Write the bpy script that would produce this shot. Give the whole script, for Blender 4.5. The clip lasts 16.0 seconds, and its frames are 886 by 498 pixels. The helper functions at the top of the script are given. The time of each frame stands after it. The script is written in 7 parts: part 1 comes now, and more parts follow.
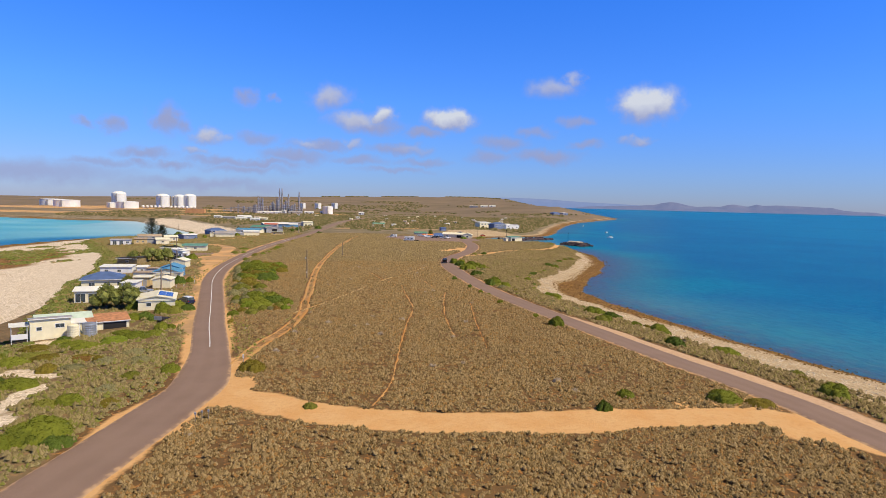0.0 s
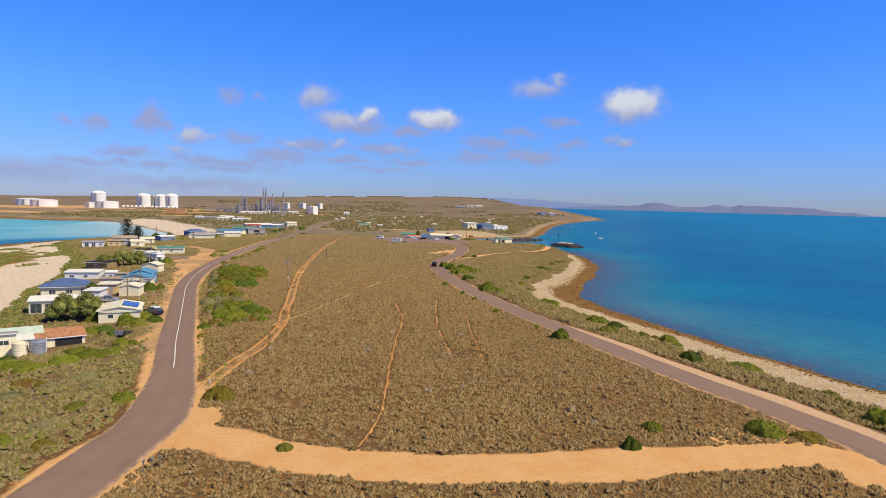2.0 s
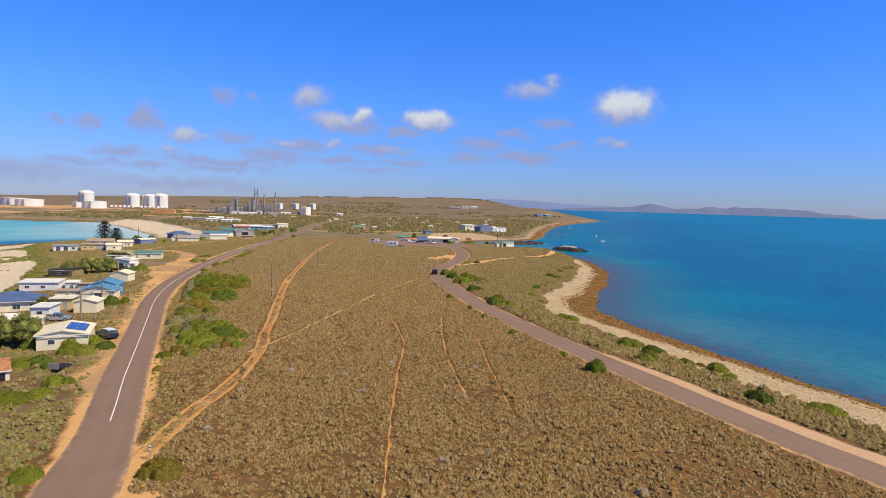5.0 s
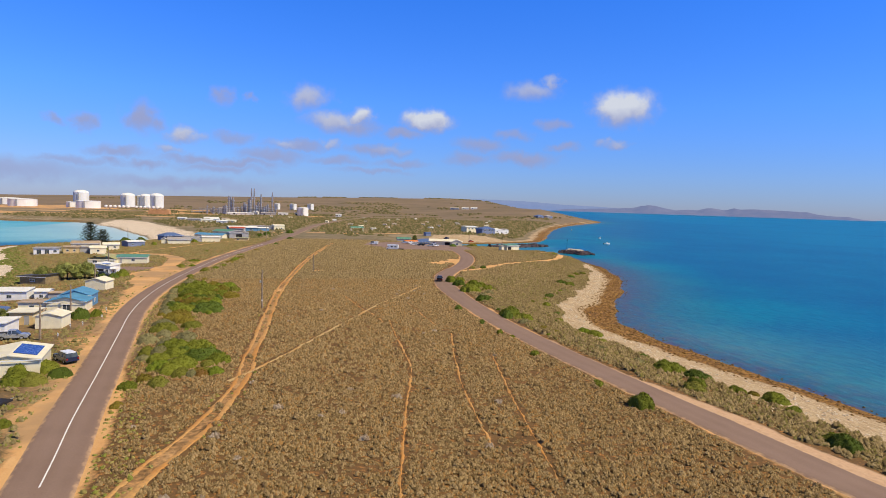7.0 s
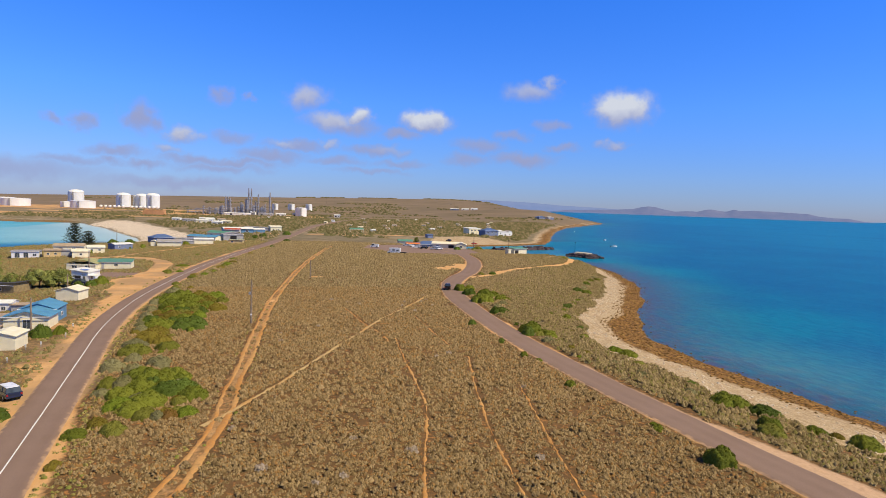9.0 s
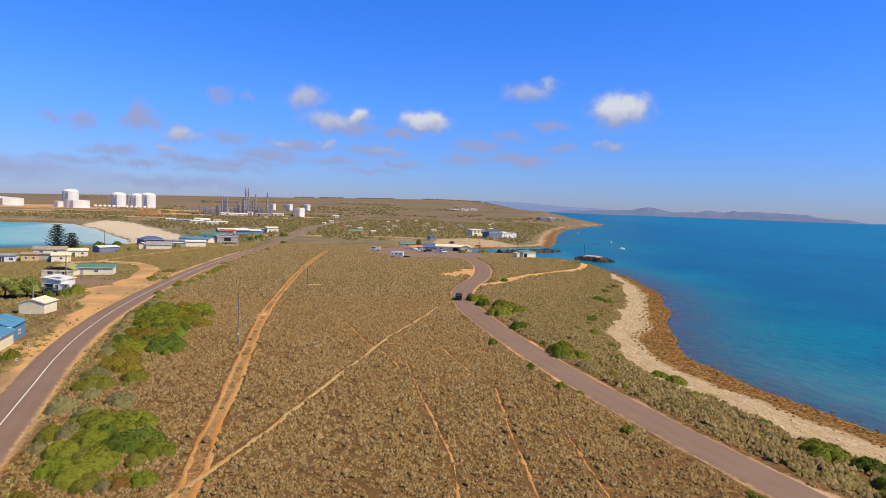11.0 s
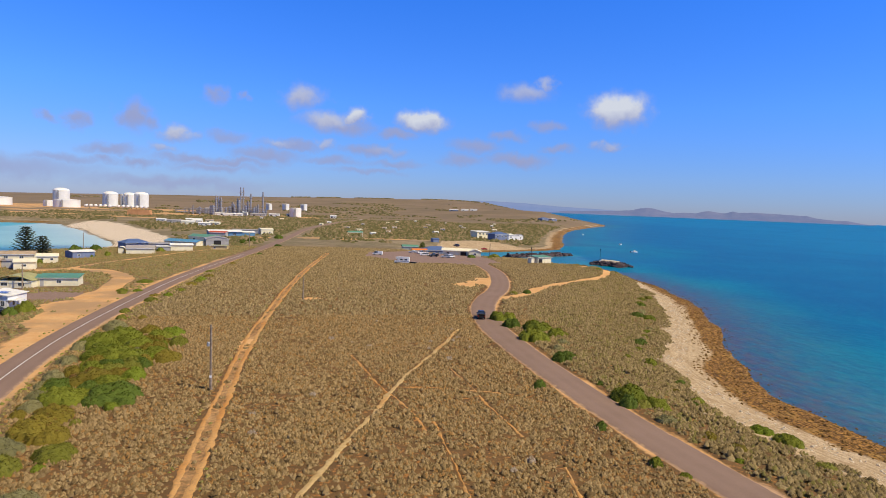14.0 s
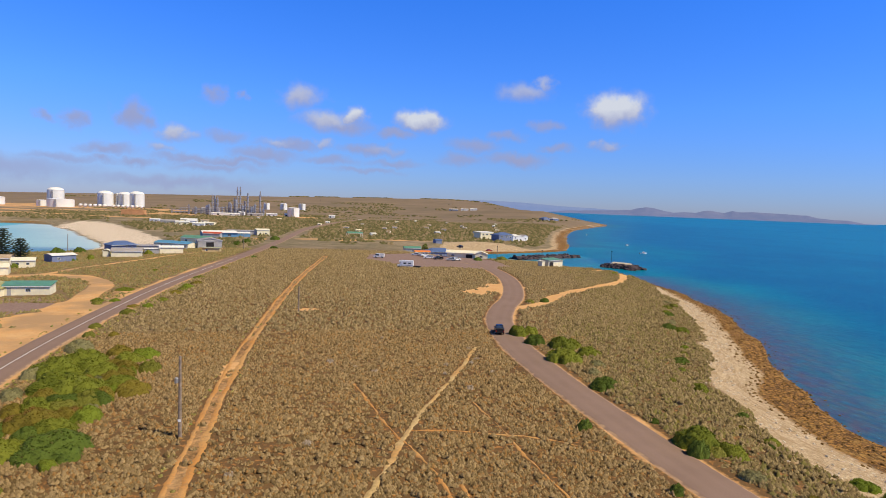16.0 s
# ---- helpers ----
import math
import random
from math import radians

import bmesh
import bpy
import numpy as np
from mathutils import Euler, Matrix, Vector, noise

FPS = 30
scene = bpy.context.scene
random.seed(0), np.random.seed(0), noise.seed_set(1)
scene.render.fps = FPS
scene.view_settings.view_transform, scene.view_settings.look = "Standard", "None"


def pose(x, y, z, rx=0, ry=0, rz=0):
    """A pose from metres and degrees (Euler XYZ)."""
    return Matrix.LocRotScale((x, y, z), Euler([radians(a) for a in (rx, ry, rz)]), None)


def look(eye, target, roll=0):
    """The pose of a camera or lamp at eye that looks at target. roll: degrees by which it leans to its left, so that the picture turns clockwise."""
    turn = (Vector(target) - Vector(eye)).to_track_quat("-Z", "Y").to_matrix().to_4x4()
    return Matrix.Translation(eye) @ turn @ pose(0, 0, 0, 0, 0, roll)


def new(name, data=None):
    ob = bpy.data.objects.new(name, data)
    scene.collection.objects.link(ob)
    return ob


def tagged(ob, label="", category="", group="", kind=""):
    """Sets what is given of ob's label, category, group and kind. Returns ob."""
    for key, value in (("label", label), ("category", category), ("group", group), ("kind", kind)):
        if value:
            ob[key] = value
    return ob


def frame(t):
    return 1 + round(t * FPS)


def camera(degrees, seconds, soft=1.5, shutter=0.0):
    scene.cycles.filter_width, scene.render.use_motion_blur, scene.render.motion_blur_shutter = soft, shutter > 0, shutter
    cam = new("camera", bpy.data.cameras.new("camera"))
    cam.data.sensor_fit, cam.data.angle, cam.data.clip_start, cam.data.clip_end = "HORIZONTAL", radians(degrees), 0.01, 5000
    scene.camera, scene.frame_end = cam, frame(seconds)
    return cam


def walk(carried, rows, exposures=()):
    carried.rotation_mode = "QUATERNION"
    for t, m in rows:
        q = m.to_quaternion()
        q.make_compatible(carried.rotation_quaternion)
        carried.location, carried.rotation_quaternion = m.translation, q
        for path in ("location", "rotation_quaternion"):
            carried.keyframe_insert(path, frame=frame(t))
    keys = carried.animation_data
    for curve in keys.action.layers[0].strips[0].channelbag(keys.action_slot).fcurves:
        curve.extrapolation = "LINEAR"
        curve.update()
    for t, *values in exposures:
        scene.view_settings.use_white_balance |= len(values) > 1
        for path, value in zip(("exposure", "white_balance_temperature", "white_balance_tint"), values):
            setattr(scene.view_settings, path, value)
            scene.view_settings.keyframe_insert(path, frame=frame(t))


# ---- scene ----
cam = camera(71.47, 16.0, soft=0.65)
PATH = [
    (0, (2.524, 8.176, 24.801), (18.526, 106.612, 17.430), 1.41),
    (0.5, (2.581, 10.892, 24.865), (19.576, 109.162, 17.505), 1.42),
    (1, (2.678, 13.731, 24.932), (20.413, 111.871, 17.584), 1.44),
    (1.5, (2.805, 16.691, 24.999), (20.789, 114.787, 17.669), 1.46),
    (2, (2.956, 19.771, 25.069), (21.222, 117.816, 17.757), 1.48),
    (2.5, (3.125, 22.969, 25.139), (21.631, 120.971, 17.848), 1.51),
    (3, (3.304, 26.282, 25.210), (22.013, 124.248, 17.942), 1.53),
    (3.5, (3.488, 29.708, 25.282), (22.368, 127.642, 18.039), 1.57),
    (4, (3.673, 33.243, 25.354), (22.696, 131.151, 18.137), 1.60),
    (6.5, (4.465, 52.413, 25.716), (23.939, 150.243, 18.639), 1.78),
    (7, (4.577, 56.513, 25.787), (24.112, 154.332, 18.738), 1.82),
    (7.5, (4.671, 60.688, 25.858), (24.263, 158.498, 18.835), 1.86),
    (8, (4.745, 64.932, 25.927), (24.394, 162.732, 18.930), 1.90),
    (8.5, (4.799, 69.238, 25.995), (24.505, 167.029, 19.022), 1.94),
    (9, (4.835, 73.600, 26.061), (24.600, 171.381, 19.111), 1.98),
    (11.5, (4.796, 95.960, 26.364), (24.906, 193.676, 19.493), 2.14),
    (12, (4.765, 100.481, 26.418), (24.955, 198.181, 19.554), 2.17),
    (12.5, (4.737, 104.997, 26.468), (25.007, 202.681, 19.608), 2.19),
    (13, (4.715, 109.497, 26.515), (25.067, 207.164, 19.656), 2.21),
    (13.5, (4.707, 113.971, 26.559), (25.139, 211.620, 19.696), 2.22),
    (14, (4.717, 118.407, 26.600), (25.227, 216.039, 19.729), 2.24),
    (14.5, (4.755, 122.794, 26.637), (25.336, 220.411, 19.754), 2.24),
    (15, (4.826, 127.120, 26.670), (25.470, 224.722, 19.771), 2.24),
    (15.5, (4.939, 131.374, 26.699), (25.635, 228.963, 19.779), 2.24),
    (16, (5.103, 135.542, 26.723), (25.836, 233.122, 19.778), 2.23),
]
walk(cam, [(t, look(eye, target, roll)) for t, eye, target, roll in PATH])

# ---- sky, sun ----
SUN_AZ, SUN_EL = 126.0, 50.0
world = bpy.data.worlds.new("world")
scene.world = world
world.use_nodes = True
wt = world.node_tree
wl = wt.links


def wnode(kind, **values):
    n = wt.nodes.new(kind)
    for key, value in values.items():
        n.inputs[key].default_value = value
    return n


def wmath(op, a, b=None):
    n = wt.nodes.new("ShaderNodeMath")
    n.operation = op
    for k, v in enumerate((a, b)):
        if v is None:
            continue
        if isinstance(v, (int, float)):
            n.inputs[k].default_value = v
        else:
            wl.new(v, n.inputs[k])
    return n.outputs[0]


sky = wt.nodes.new("ShaderNodeTexSky")
sky.sky_type = "NISHITA"
sky.sun_disc = False
sky.sun_elevation, sky.sun_rotation = radians(SUN_EL), radians(SUN_AZ)
sky.air_density, sky.dust_density, sky.ozone_density = 1.0, 0.1, 2.0
geo = wt.nodes.new("ShaderNodeTexCoord")
xyz = wt.nodes.new("ShaderNodeSeparateXYZ")
wl.new(geo.outputs["Generated"], xyz.inputs[0])
elev = wmath("MULTIPLY", wmath("ARCSINE", xyz.outputs[2]), 57.29578)
azim = wmath("MULTIPLY", wmath("ARCTAN2", xyz.outputs[0], xyz.outputs[1]), 57.29578)
# a clear, dry-air tint over the sky model
tint = wt.nodes.new("ShaderNodeValToRGB")
ramp = tint.color_ramp
ramp.elements[0].position, ramp.elements[0].color = 0.0, (0.28, 0.36, 0.70, 1)
ramp.elements[1].position, ramp.elements[1].color = 1.0, (0.13, 0.16, 0.20, 1)
for pos, col in ((0.06, (0.285, 0.43, 0.87, 1)), (0.18, (0.25, 0.53, 1.16, 1)), (0.42, (0.15, 0.56, 1.42, 1)), (0.62, (0.14, 0.20, 0.29, 1))):
    e = ramp.elements.new(pos)
    e.color = col
spread = wt.nodes.new("ShaderNodeMapRange")
spread.inputs["From Min"].default_value, spread.inputs["From Max"].default_value = 0.0, 50.0
wl.new(elev, spread.inputs["Value"])
wl.new(spread.outputs[0], tint.inputs[0])
tinted = wt.nodes.new("ShaderNodeMix")
tinted.data_type, tinted.blend_type = "RGBA", "MULTIPLY"
tinted.inputs["Factor"].default_value = 1.0
wl.new(sky.outputs[0], tinted.inputs[6])
wl.new(tint.outputs[0], tinted.inputs[7])
scaled = wt.nodes.new("ShaderNodeVectorMath")
scaled.operation = "SCALE"
scaled.inputs["Scale"].default_value = 0.15
grade = wt.nodes.new("ShaderNodeMapRange")
for key, value in (("From Min", -40.0), ("From Max", 45.0), ("To Min", 0.15), ("To Max", 0.155)):
    grade.inputs[key].default_value = value
wl.new(azim, grade.inputs["Value"])
wl.new(grade.outputs[0], scaled.inputs["Scale"])
wl.new(tinted.outputs[2], scaled.inputs[0])
# fair-weather clouds: azimuth, height, half width, half height in degrees, density, share of sunlit white
CLOUDS_BRIGHT = [(9.4, 7.7, 2.8, 1.2, 1.0, 1.0), (-1.2, 9.1, 2.1, 1.3, 0.75, 0.5), (0.9, 7.3, 3.1, 1.0, 0.8, 0.55), (3.3, 7.8, 1.6, 1.0, 0.9, 0.9),
                 (-11.7, 5.3, 1.8, 0.85, 0.8, 0.6), (-12.7, 3.9, 1.3, 0.54, 0.6, 0.5), (-3.3, 5.0, 1.5, 0.54, 0.65, 0.5), (0.8, 5.2, 1.2, 0.54, 0.65, 0.5),
                 (5.9, 4.9, 2.4, 0.48, 0.55, 0.3), (26.9, 9.0, 3.3, 1.9, 1.0, 1.0), (18.9, 10.4, 2.8, 1.1, 0.65, 0.5), (20.9, 11.1, 1.0, 0.85, 0.6, 0.6), (26.4, 5.9, 1.5, 0.48, 0.65, 0.4)]
CLOUDS_FAINT = [(2.3, 6.9, 3.2, 0.9, 0.6), (18.4, 4.5, 3.6, 0.8, 0.6), (4.9, 4.9, 3.2, 0.6, 0.55), (-2.3, 5.0, 3.4, 0.6, 0.5), (7.2, 6.4, 2.6, 0.6, 0.55), (14.5, 5.6, 3.0, 0.8, 0.45), (-7.2, 3.2, 4.2, 0.5, 0.5), (22.0, 5.6, 2.0, 0.5, 0.4), (-16.5, 3.6, 3.0, 0.6, 0.45),
                (-25.0, 1.7, 9.0, 1.1, 0.34), (-12.0, 1.2, 9.0, 0.7, 0.28), (-20.0, 2.6, 4.0, 0.5, 0.3), (6.8, 6.6, 1.8, 0.6, 0.5), (-14.6, 6.4, 1.5, 1.6, 0.62), (-10.5, 3.2, 3.8, 0.54, 0.45), (-14.6, 2.7, 2.2, 0.48, 0.45), (-17.2, 2.7, 1.1, 0.54, 0.4),
                (-4.3, 4.0, 3.6, 0.8, 0.5), (1.2, 3.8, 3.1, 0.48, 0.4), (7.1, 3.8, 3.0, 0.42, 0.35), (13.4, 4.3, 2.4, 0.73, 0.4), (-7.8, 5.3, 2.2, 0.73, 0.35),
                (-8.6, 8.8, 1.1, 0.9, 0.4), (-6.4, 8.8, 0.6, 0.54, 0.3), (-18.9, 5.8, 1.2, 0.85, 0.5), (-21.0, 5.8, 1.0, 0.54, 0.4), (21.0, 7.6, 1.7, 0.6, 0.4),
                (17.5, 6.6, 1.8, 0.6, 0.35), (-8.5, 2.6, 4.8, 0.48, 0.35), (4.6, 3.0, 4.2, 0.36, 0.25)]
billow = wnode("ShaderNodeTexNoise", Scale=34.0, Detail=5.0, Roughness=0.56)
wl.new(geo.outputs["Generated"], billow.inputs["Vector"])
place = wt.nodes.new("ShaderNodeCombineXYZ")
wl.new(azim, place.inputs[0])
wl.new(elev, place.inputs[1])
wobble = wt.nodes.new("ShaderNodeVectorMath")
wobble.operation = "MULTIPLY_ADD"
wobble.inputs[1].default_value = (3.4, 1.7, 0)
wl.new(billow.outputs["Color"], wobble.inputs[0])
wl.new(place.outputs[0], wobble.inputs[2])
cover = lit = None
for az0, el0, half_w, half_h, dens, white in CLOUDS_BRIGHT + [(*c, 0.06) for c in CLOUDS_FAINT]:
    off = wt.nodes.new("ShaderNodeVectorMath")
    off.operation = "MULTIPLY_ADD"
    off.inputs[1].default_value = (1 / half_w, 1 / half_h, 0)
    off.inputs[2].default_value = (-(az0 + 1.7) / half_w, -(el0 + 0.85) / half_h, 0)
    wl.new(wobble.outputs[0], off.inputs[0])
    size = wt.nodes.new("ShaderNodeVectorMath")
    size.operation = "LENGTH"
    wl.new(off.outputs[0], size.inputs[0])
    fall = wt.nodes.new("ShaderNodeMapRange")
    fall.interpolation_type = "SMOOTHSTEP"
    top = dens ** (0.8 if white > 0.1 else 0.5)
    for key, value in (("From Min", 0.25 if white > 0.8 else 0.1), ("From Max", 1.15 if white > 0.8 else 1.2), ("To Min", top * 1.15), ("To Max", 0.0)):
        fall.inputs[key].default_value = value
    wl.new(size.outputs["Value"], fall.inputs["Value"])
    part_y = wt.nodes.new("ShaderNodeSeparateXYZ")
    wl.new(off.outputs[0], part_y.inputs[0])
    height = wmath("MINIMUM", wmath("MAXIMUM", wmath("MULTIPLY", wmath("ADD", part_y.outputs[1], 0.75), 0.75), 0.0), 1.0)
    shine = wmath("MULTIPLY", wmath("MULTIPLY", fall.outputs[0], height), white)
    cover = fall.outputs[0] if cover is None else wmath("MAXIMUM", cover, fall.outputs[0])
    lit = shine if lit is None else wmath("MAXIMUM", lit, shine)
cover = wmath("MINIMUM", cover, 0.95)
cloud_tone = wt.nodes.new("ShaderNodeValToRGB")
cloud_tone.color_ramp.elements[0].color = (0.31, 0.345, 0.57, 1)
cloud_tone.color_ramp.elements[1].color = (0.67, 0.70, 0.76, 1)
cloud_tone.color_ramp.elements[1].position = 0.7
wl.new(lit, cloud_tone.inputs[0])
clouded = wt.nodes.new("ShaderNodeMix")
clouded.data_type = "RGBA"
wl.new(cover, clouded.inputs["Factor"])
wl.new(scaled.outputs[0], clouded.inputs[6])
wl.new(cloud_tone.outputs[0], clouded.inputs[7])
wl.new(clouded.outputs[2], wt.nodes["Background"].inputs[0])
wt.nodes["Background"].inputs[1].default_value = 1.0

sun = new("sun", bpy.data.lights.new("sun", "SUN"))
sun.data.energy, sun.data.angle, sun.data.color = 5.0, radians(0.53), (1.0, 0.87, 0.66)
sun.matrix_world = look((math.sin(radians(SUN_AZ)) * 50, math.cos(radians(SUN_AZ)) * 50, math.tan(radians(SUN_EL)) * 50), (0, 0, 0))


# ---- materials ----
def nodes_of(name, rough=0.8, metal=0.0, spec=0.3):
    m = bpy.data.materials.new(name)
    m.use_nodes = True
    b = m.node_tree.nodes["Principled BSDF"]
    b.inputs["Roughness"].default_value, b.inputs["Metallic"].default_value = rough, metal
    b.inputs["Specular IOR Level"].default_value = spec
    return m, m.node_tree, b


def noise_node(t, scale, detail=4.0, rough=0.55, vector=None):
    n = t.nodes.new("ShaderNodeTexNoise")
    n.inputs["Scale"].default_value, n.inputs["Detail"].default_value, n.inputs["Roughness"].default_value = scale, detail, rough
    if vector is None:
        c = t.nodes.new("ShaderNodeTexCoord")
        vector = c.outputs["Object"]
    t.links.new(vector, n.inputs["Vector"])
    return n.outputs["Fac"]


def ranged(t, value, a, b, lo=0.0, hi=1.0):
    n = t.nodes.new("ShaderNodeMapRange")
    for key, v in (("From Min", a), ("From Max", b), ("To Min", lo), ("To Max", hi)):
        n.inputs[key].default_value = v
    t.links.new(value, n.inputs["Value"])
    return n.outputs[0]


def mixed(t, fac, a, b, blend="MIX"):
    n = t.nodes.new("ShaderNodeMix")
    n.data_type, n.blend_type = "RGBA", blend
    for sock, v in ((n.inputs["Factor"], fac), (n.inputs[6], a), (n.inputs[7], b)):
        if isinstance(v, (int, float)):
            sock.default_value = v
        elif isinstance(v, tuple):
            sock.default_value = (*v, 1)
        else:
            t.links.new(v, sock)
    return n.outputs[2]


def arith(t, op, a, b):
    n = t.nodes.new("ShaderNodeMath")
    n.operation = op
    for k, v in enumerate((a, b)):
        if isinstance(v, (int, float)):
            n.inputs[k].default_value = v
        else:
            t.links.new(v, n.inputs[k])
    return n.outputs[0]


def attr(t, name):
    n = t.nodes.new("ShaderNodeAttribute")
    n.attribute_name = name
    return n.outputs["Fac"]


def bumped(t, b, height, strength, distance):
    n = t.nodes.new("ShaderNodeBump")
    n.inputs["Strength"].default_value, n.inputs["Distance"].default_value = strength, distance
    t.links.new(height, n.inputs["Height"])
    t.links.new(n.outputs[0], b.inputs["Normal"])


def painted(name, col, rough=0.6, metal=0.0, var=0.12, scale=1.2, spec=0.14, ribs=0.0, along="x"):
    """A painted or weathered surface: broad stains, fine grain and, for sheet metal, ribs."""
    m, t, b = nodes_of(name, rough, metal, spec)
    broad = noise_node(t, scale * 0.5, 5)
    fine = noise_node(t, scale * 9, 3)
    dark = tuple(c * (1 - 2.2 * var) for c in col)
    light = tuple(min(1, c * (1 + var)) for c in col)
    c1 = mixed(t, ranged(t, broad, 0.3, 0.7), dark, light)
    c2 = mixed(t, ranged(t, fine, 0.35, 0.65, 0, var), c1, tuple(c * 0.6 for c in col))
    t.links.new(c2, b.inputs["Base Color"])
    t.links.new(ranged(t, broad, 0.2, 0.8, max(0.05, rough - 0.12), min(1, rough + 0.12)), b.inputs["Roughness"])
    if ribs:
        w = t.nodes.new("ShaderNodeTexWave")
        w.bands_direction = along.upper()
        w.inputs["Scale"].default_value = ribs
        c = t.nodes.new("ShaderNodeTexCoord")
        t.links.new(c.outputs["Object"], w.inputs["Vector"])
        bumped(t, b, w.outputs["Fac"], 0.35, 0.03)
    else:
        bumped(t, b, fine, 0.25, 0.02)
    return m


def foliage(name, dark, light, dry=(0.2, 0.16, 0.09), dry_part=0.15, scale=9.0, per_object=False, through_light=0.1):
    """Leaves and twigs: each clump takes its own tone, with lit and shaded leaves painted in as fine mottling."""
    m, t, b = nodes_of(name, 0.85, 0, 0.15)
    g = t.nodes.new("ShaderNodeObjectInfo" if per_object else "ShaderNodeNewGeometry")
    rnd = g.outputs["Random" if per_object else "Random Per Island"]
    fine = noise_node(t, scale, 3, 0.7)
    broad = noise_node(t, 0.12, 3)
    tone = mixed(t, rnd, dark, light)
    # fine noise darkens the colour to paint shade between the leaves
    tone = mixed(t, ranged(t, fine, 0.35, 0.7), mixed(t, 0.28, tone, (0.040, 0.027, 0.012)), tone)
    island = t.nodes.new("ShaderNodeNewGeometry").outputs["Random Per Island"]
    swap = arith(t, "LESS_THAN", arith(t, "ADD", arith(t, "FRACT", arith(t, "MULTIPLY", island, 7.31), 0), ranged(t, broad, 0.3, 0.7, -0.12, 0.12)), dry_part)
    tone = mixed(t, swap, tone, dry)
    t.links.new(tone, b.inputs["Base Color"])
    bumped(t, b, fine, 0.8, 0.12)
    # thin leaves and twigs pass some light through
    thin = t.nodes.new("ShaderNodeBsdfTranslucent")
    t.links.new(tone, thin.inputs["Color"])
    both = t.nodes.new("ShaderNodeMixShader")
    both.inputs[0].default_value = through_light
    t.links.new(b.outputs[0], both.inputs[1])
    t.links.new(thin.outputs[0], both.inputs[2])
    t.links.new(both.outputs[0], t.nodes["Material Output"].inputs[0])
    return m


# ground: soil, orange dirt, pale sand, brown reef rock, gravel and distant scrub cover
M_GROUND, t, b = nodes_of("ground_mix", 0.95, 0, 0.1)
n_big, n_mid, n_fine, n_grit = noise_node(t, 0.035, 4), noise_node(t, 0.22, 5, 0.6), noise_node(t, 1.6, 5, 0.65), noise_node(t, 7.0, 4, 0.7)
soil = mixed(t, ranged(t, n_mid, 0.35, 0.65), (0.120, 0.070, 0.030), (0.180, 0.102, 0.042))
soil = mixed(t, ranged(t, n_fine, 0.54, 0.66, 0, 0.9), soil, (0.46, 0.205, 0.062))
soil = mixed(t, ranged(t, n_grit, 0.45, 0.75, 0, 0.5), soil, (0.13, 0.09, 0.055))


def edge_mask(name, ragged, sharp):
    return ranged(t, arith(t, "ADD", attr(t, name), arith(t, "MULTIPLY", arith(t, "SUBTRACT", arith(t, "ADD", arith(t, "MULTIPLY", n_fine, 0.6), arith(t, "MULTIPLY", n_mid, 0.4)), 0.5), ragged)), 0.5 - sharp, 0.5 + sharp)


scrub = mixed(t, ranged(t, n_mid, 0.38, 0.62), (0.185, 0.150, 0.088), (0.255, 0.200, 0.120))
scrub = mixed(t, ranged(t, noise_node(t, 0.09, 6, 0.75), 0.52, 0.66), scrub, (0.105, 0.098, 0.042))
scrub = mixed(t, ranged(t, n_big, 0.5, 0.66), scrub, (0.340, 0.260, 0.165))
scrub = mixed(t, ranged(t, n_fine, 0.4, 0.7, 0, 0.5), scrub, (0.17, 0.14, 0.08))
dirt = mixed(t, ranged(t, n_mid, 0.3, 0.7), (0.62, 0.335, 0.125), (0.67, 0.410, 0.185))
dirt = mixed(t, ranged(t, n_fine, 0.5, 0.75, 0, 0.6), dirt, (0.52, 0.26, 0.10))
dirt = mixed(t, arith(t, "MULTIPLY", ranged(t, noise_node(t, 0.06, 4), 0.44, 0.58, 0, 0.8), ranged(t, attr(t, "scrub"), 0.1, 0.4)), dirt, (0.38, 0.245, 0.130))
dirt = mixed(t, ranged(t, n_grit, 0.5, 0.75, 0, 0.35), dirt, (0.36, 0.24, 0.14))
dirt = mixed(t, attr(t, "verge"), dirt, mixed(t, ranged(t, n_fine, 0.4, 0.65), (0.57, 0.385, 0.250), (0.46, 0.305, 0.190)))
sand = mixed(t, ranged(t, n_mid, 0.3, 0.7), (0.63, 0.490, 0.320), (0.50, 0.370, 0.220))
strand_v = t.nodes.new("ShaderNodeCombineXYZ")
t.links.new(attr(t, "shore"), strand_v.inputs[0])
t.links.new(arith(t, "MULTIPLY", attr(t, "along"), 0.16), strand_v.inputs[1])
strand = noise_node(t, 1.5, 5, 0.7, strand_v.outputs[0])
sand = mixed(t, attr(t, "pale"), sand, mixed(t, ranged(t, n_mid, 0.3, 0.7), (0.90, 0.78, 0.62), (0.82, 0.68, 0.52)))
sand = mixed(t, ranged(t, n_fine, 0.46, 0.66, 0, 0.8), sand, (0.36, 0.25, 0.13))
sand = mixed(t, arith(t, "MULTIPLY", ranged(t, strand, 0.48, 0.62, 0, 0.8), arith(t, "SUBTRACT", 1.0, attr(t, "pale"))), sand, (0.29, 0.195, 0.095))
sand = mixed(t, arith(t, "MULTIPLY", ranged(t, strand, 0.60, 0.68, 0, 0.6), arith(t, "SUBTRACT", 1.0, arith(t, "MULTIPLY", attr(t, "pale"), 0.5))), sand, (0.50, 0.31, 0.15))
sand = mixed(t, ranged(t, noise_node(t, 3.4, 4, 0.75), 0.48, 0.60, 0, 0.7), sand, (0.27, 0.185, 0.10))
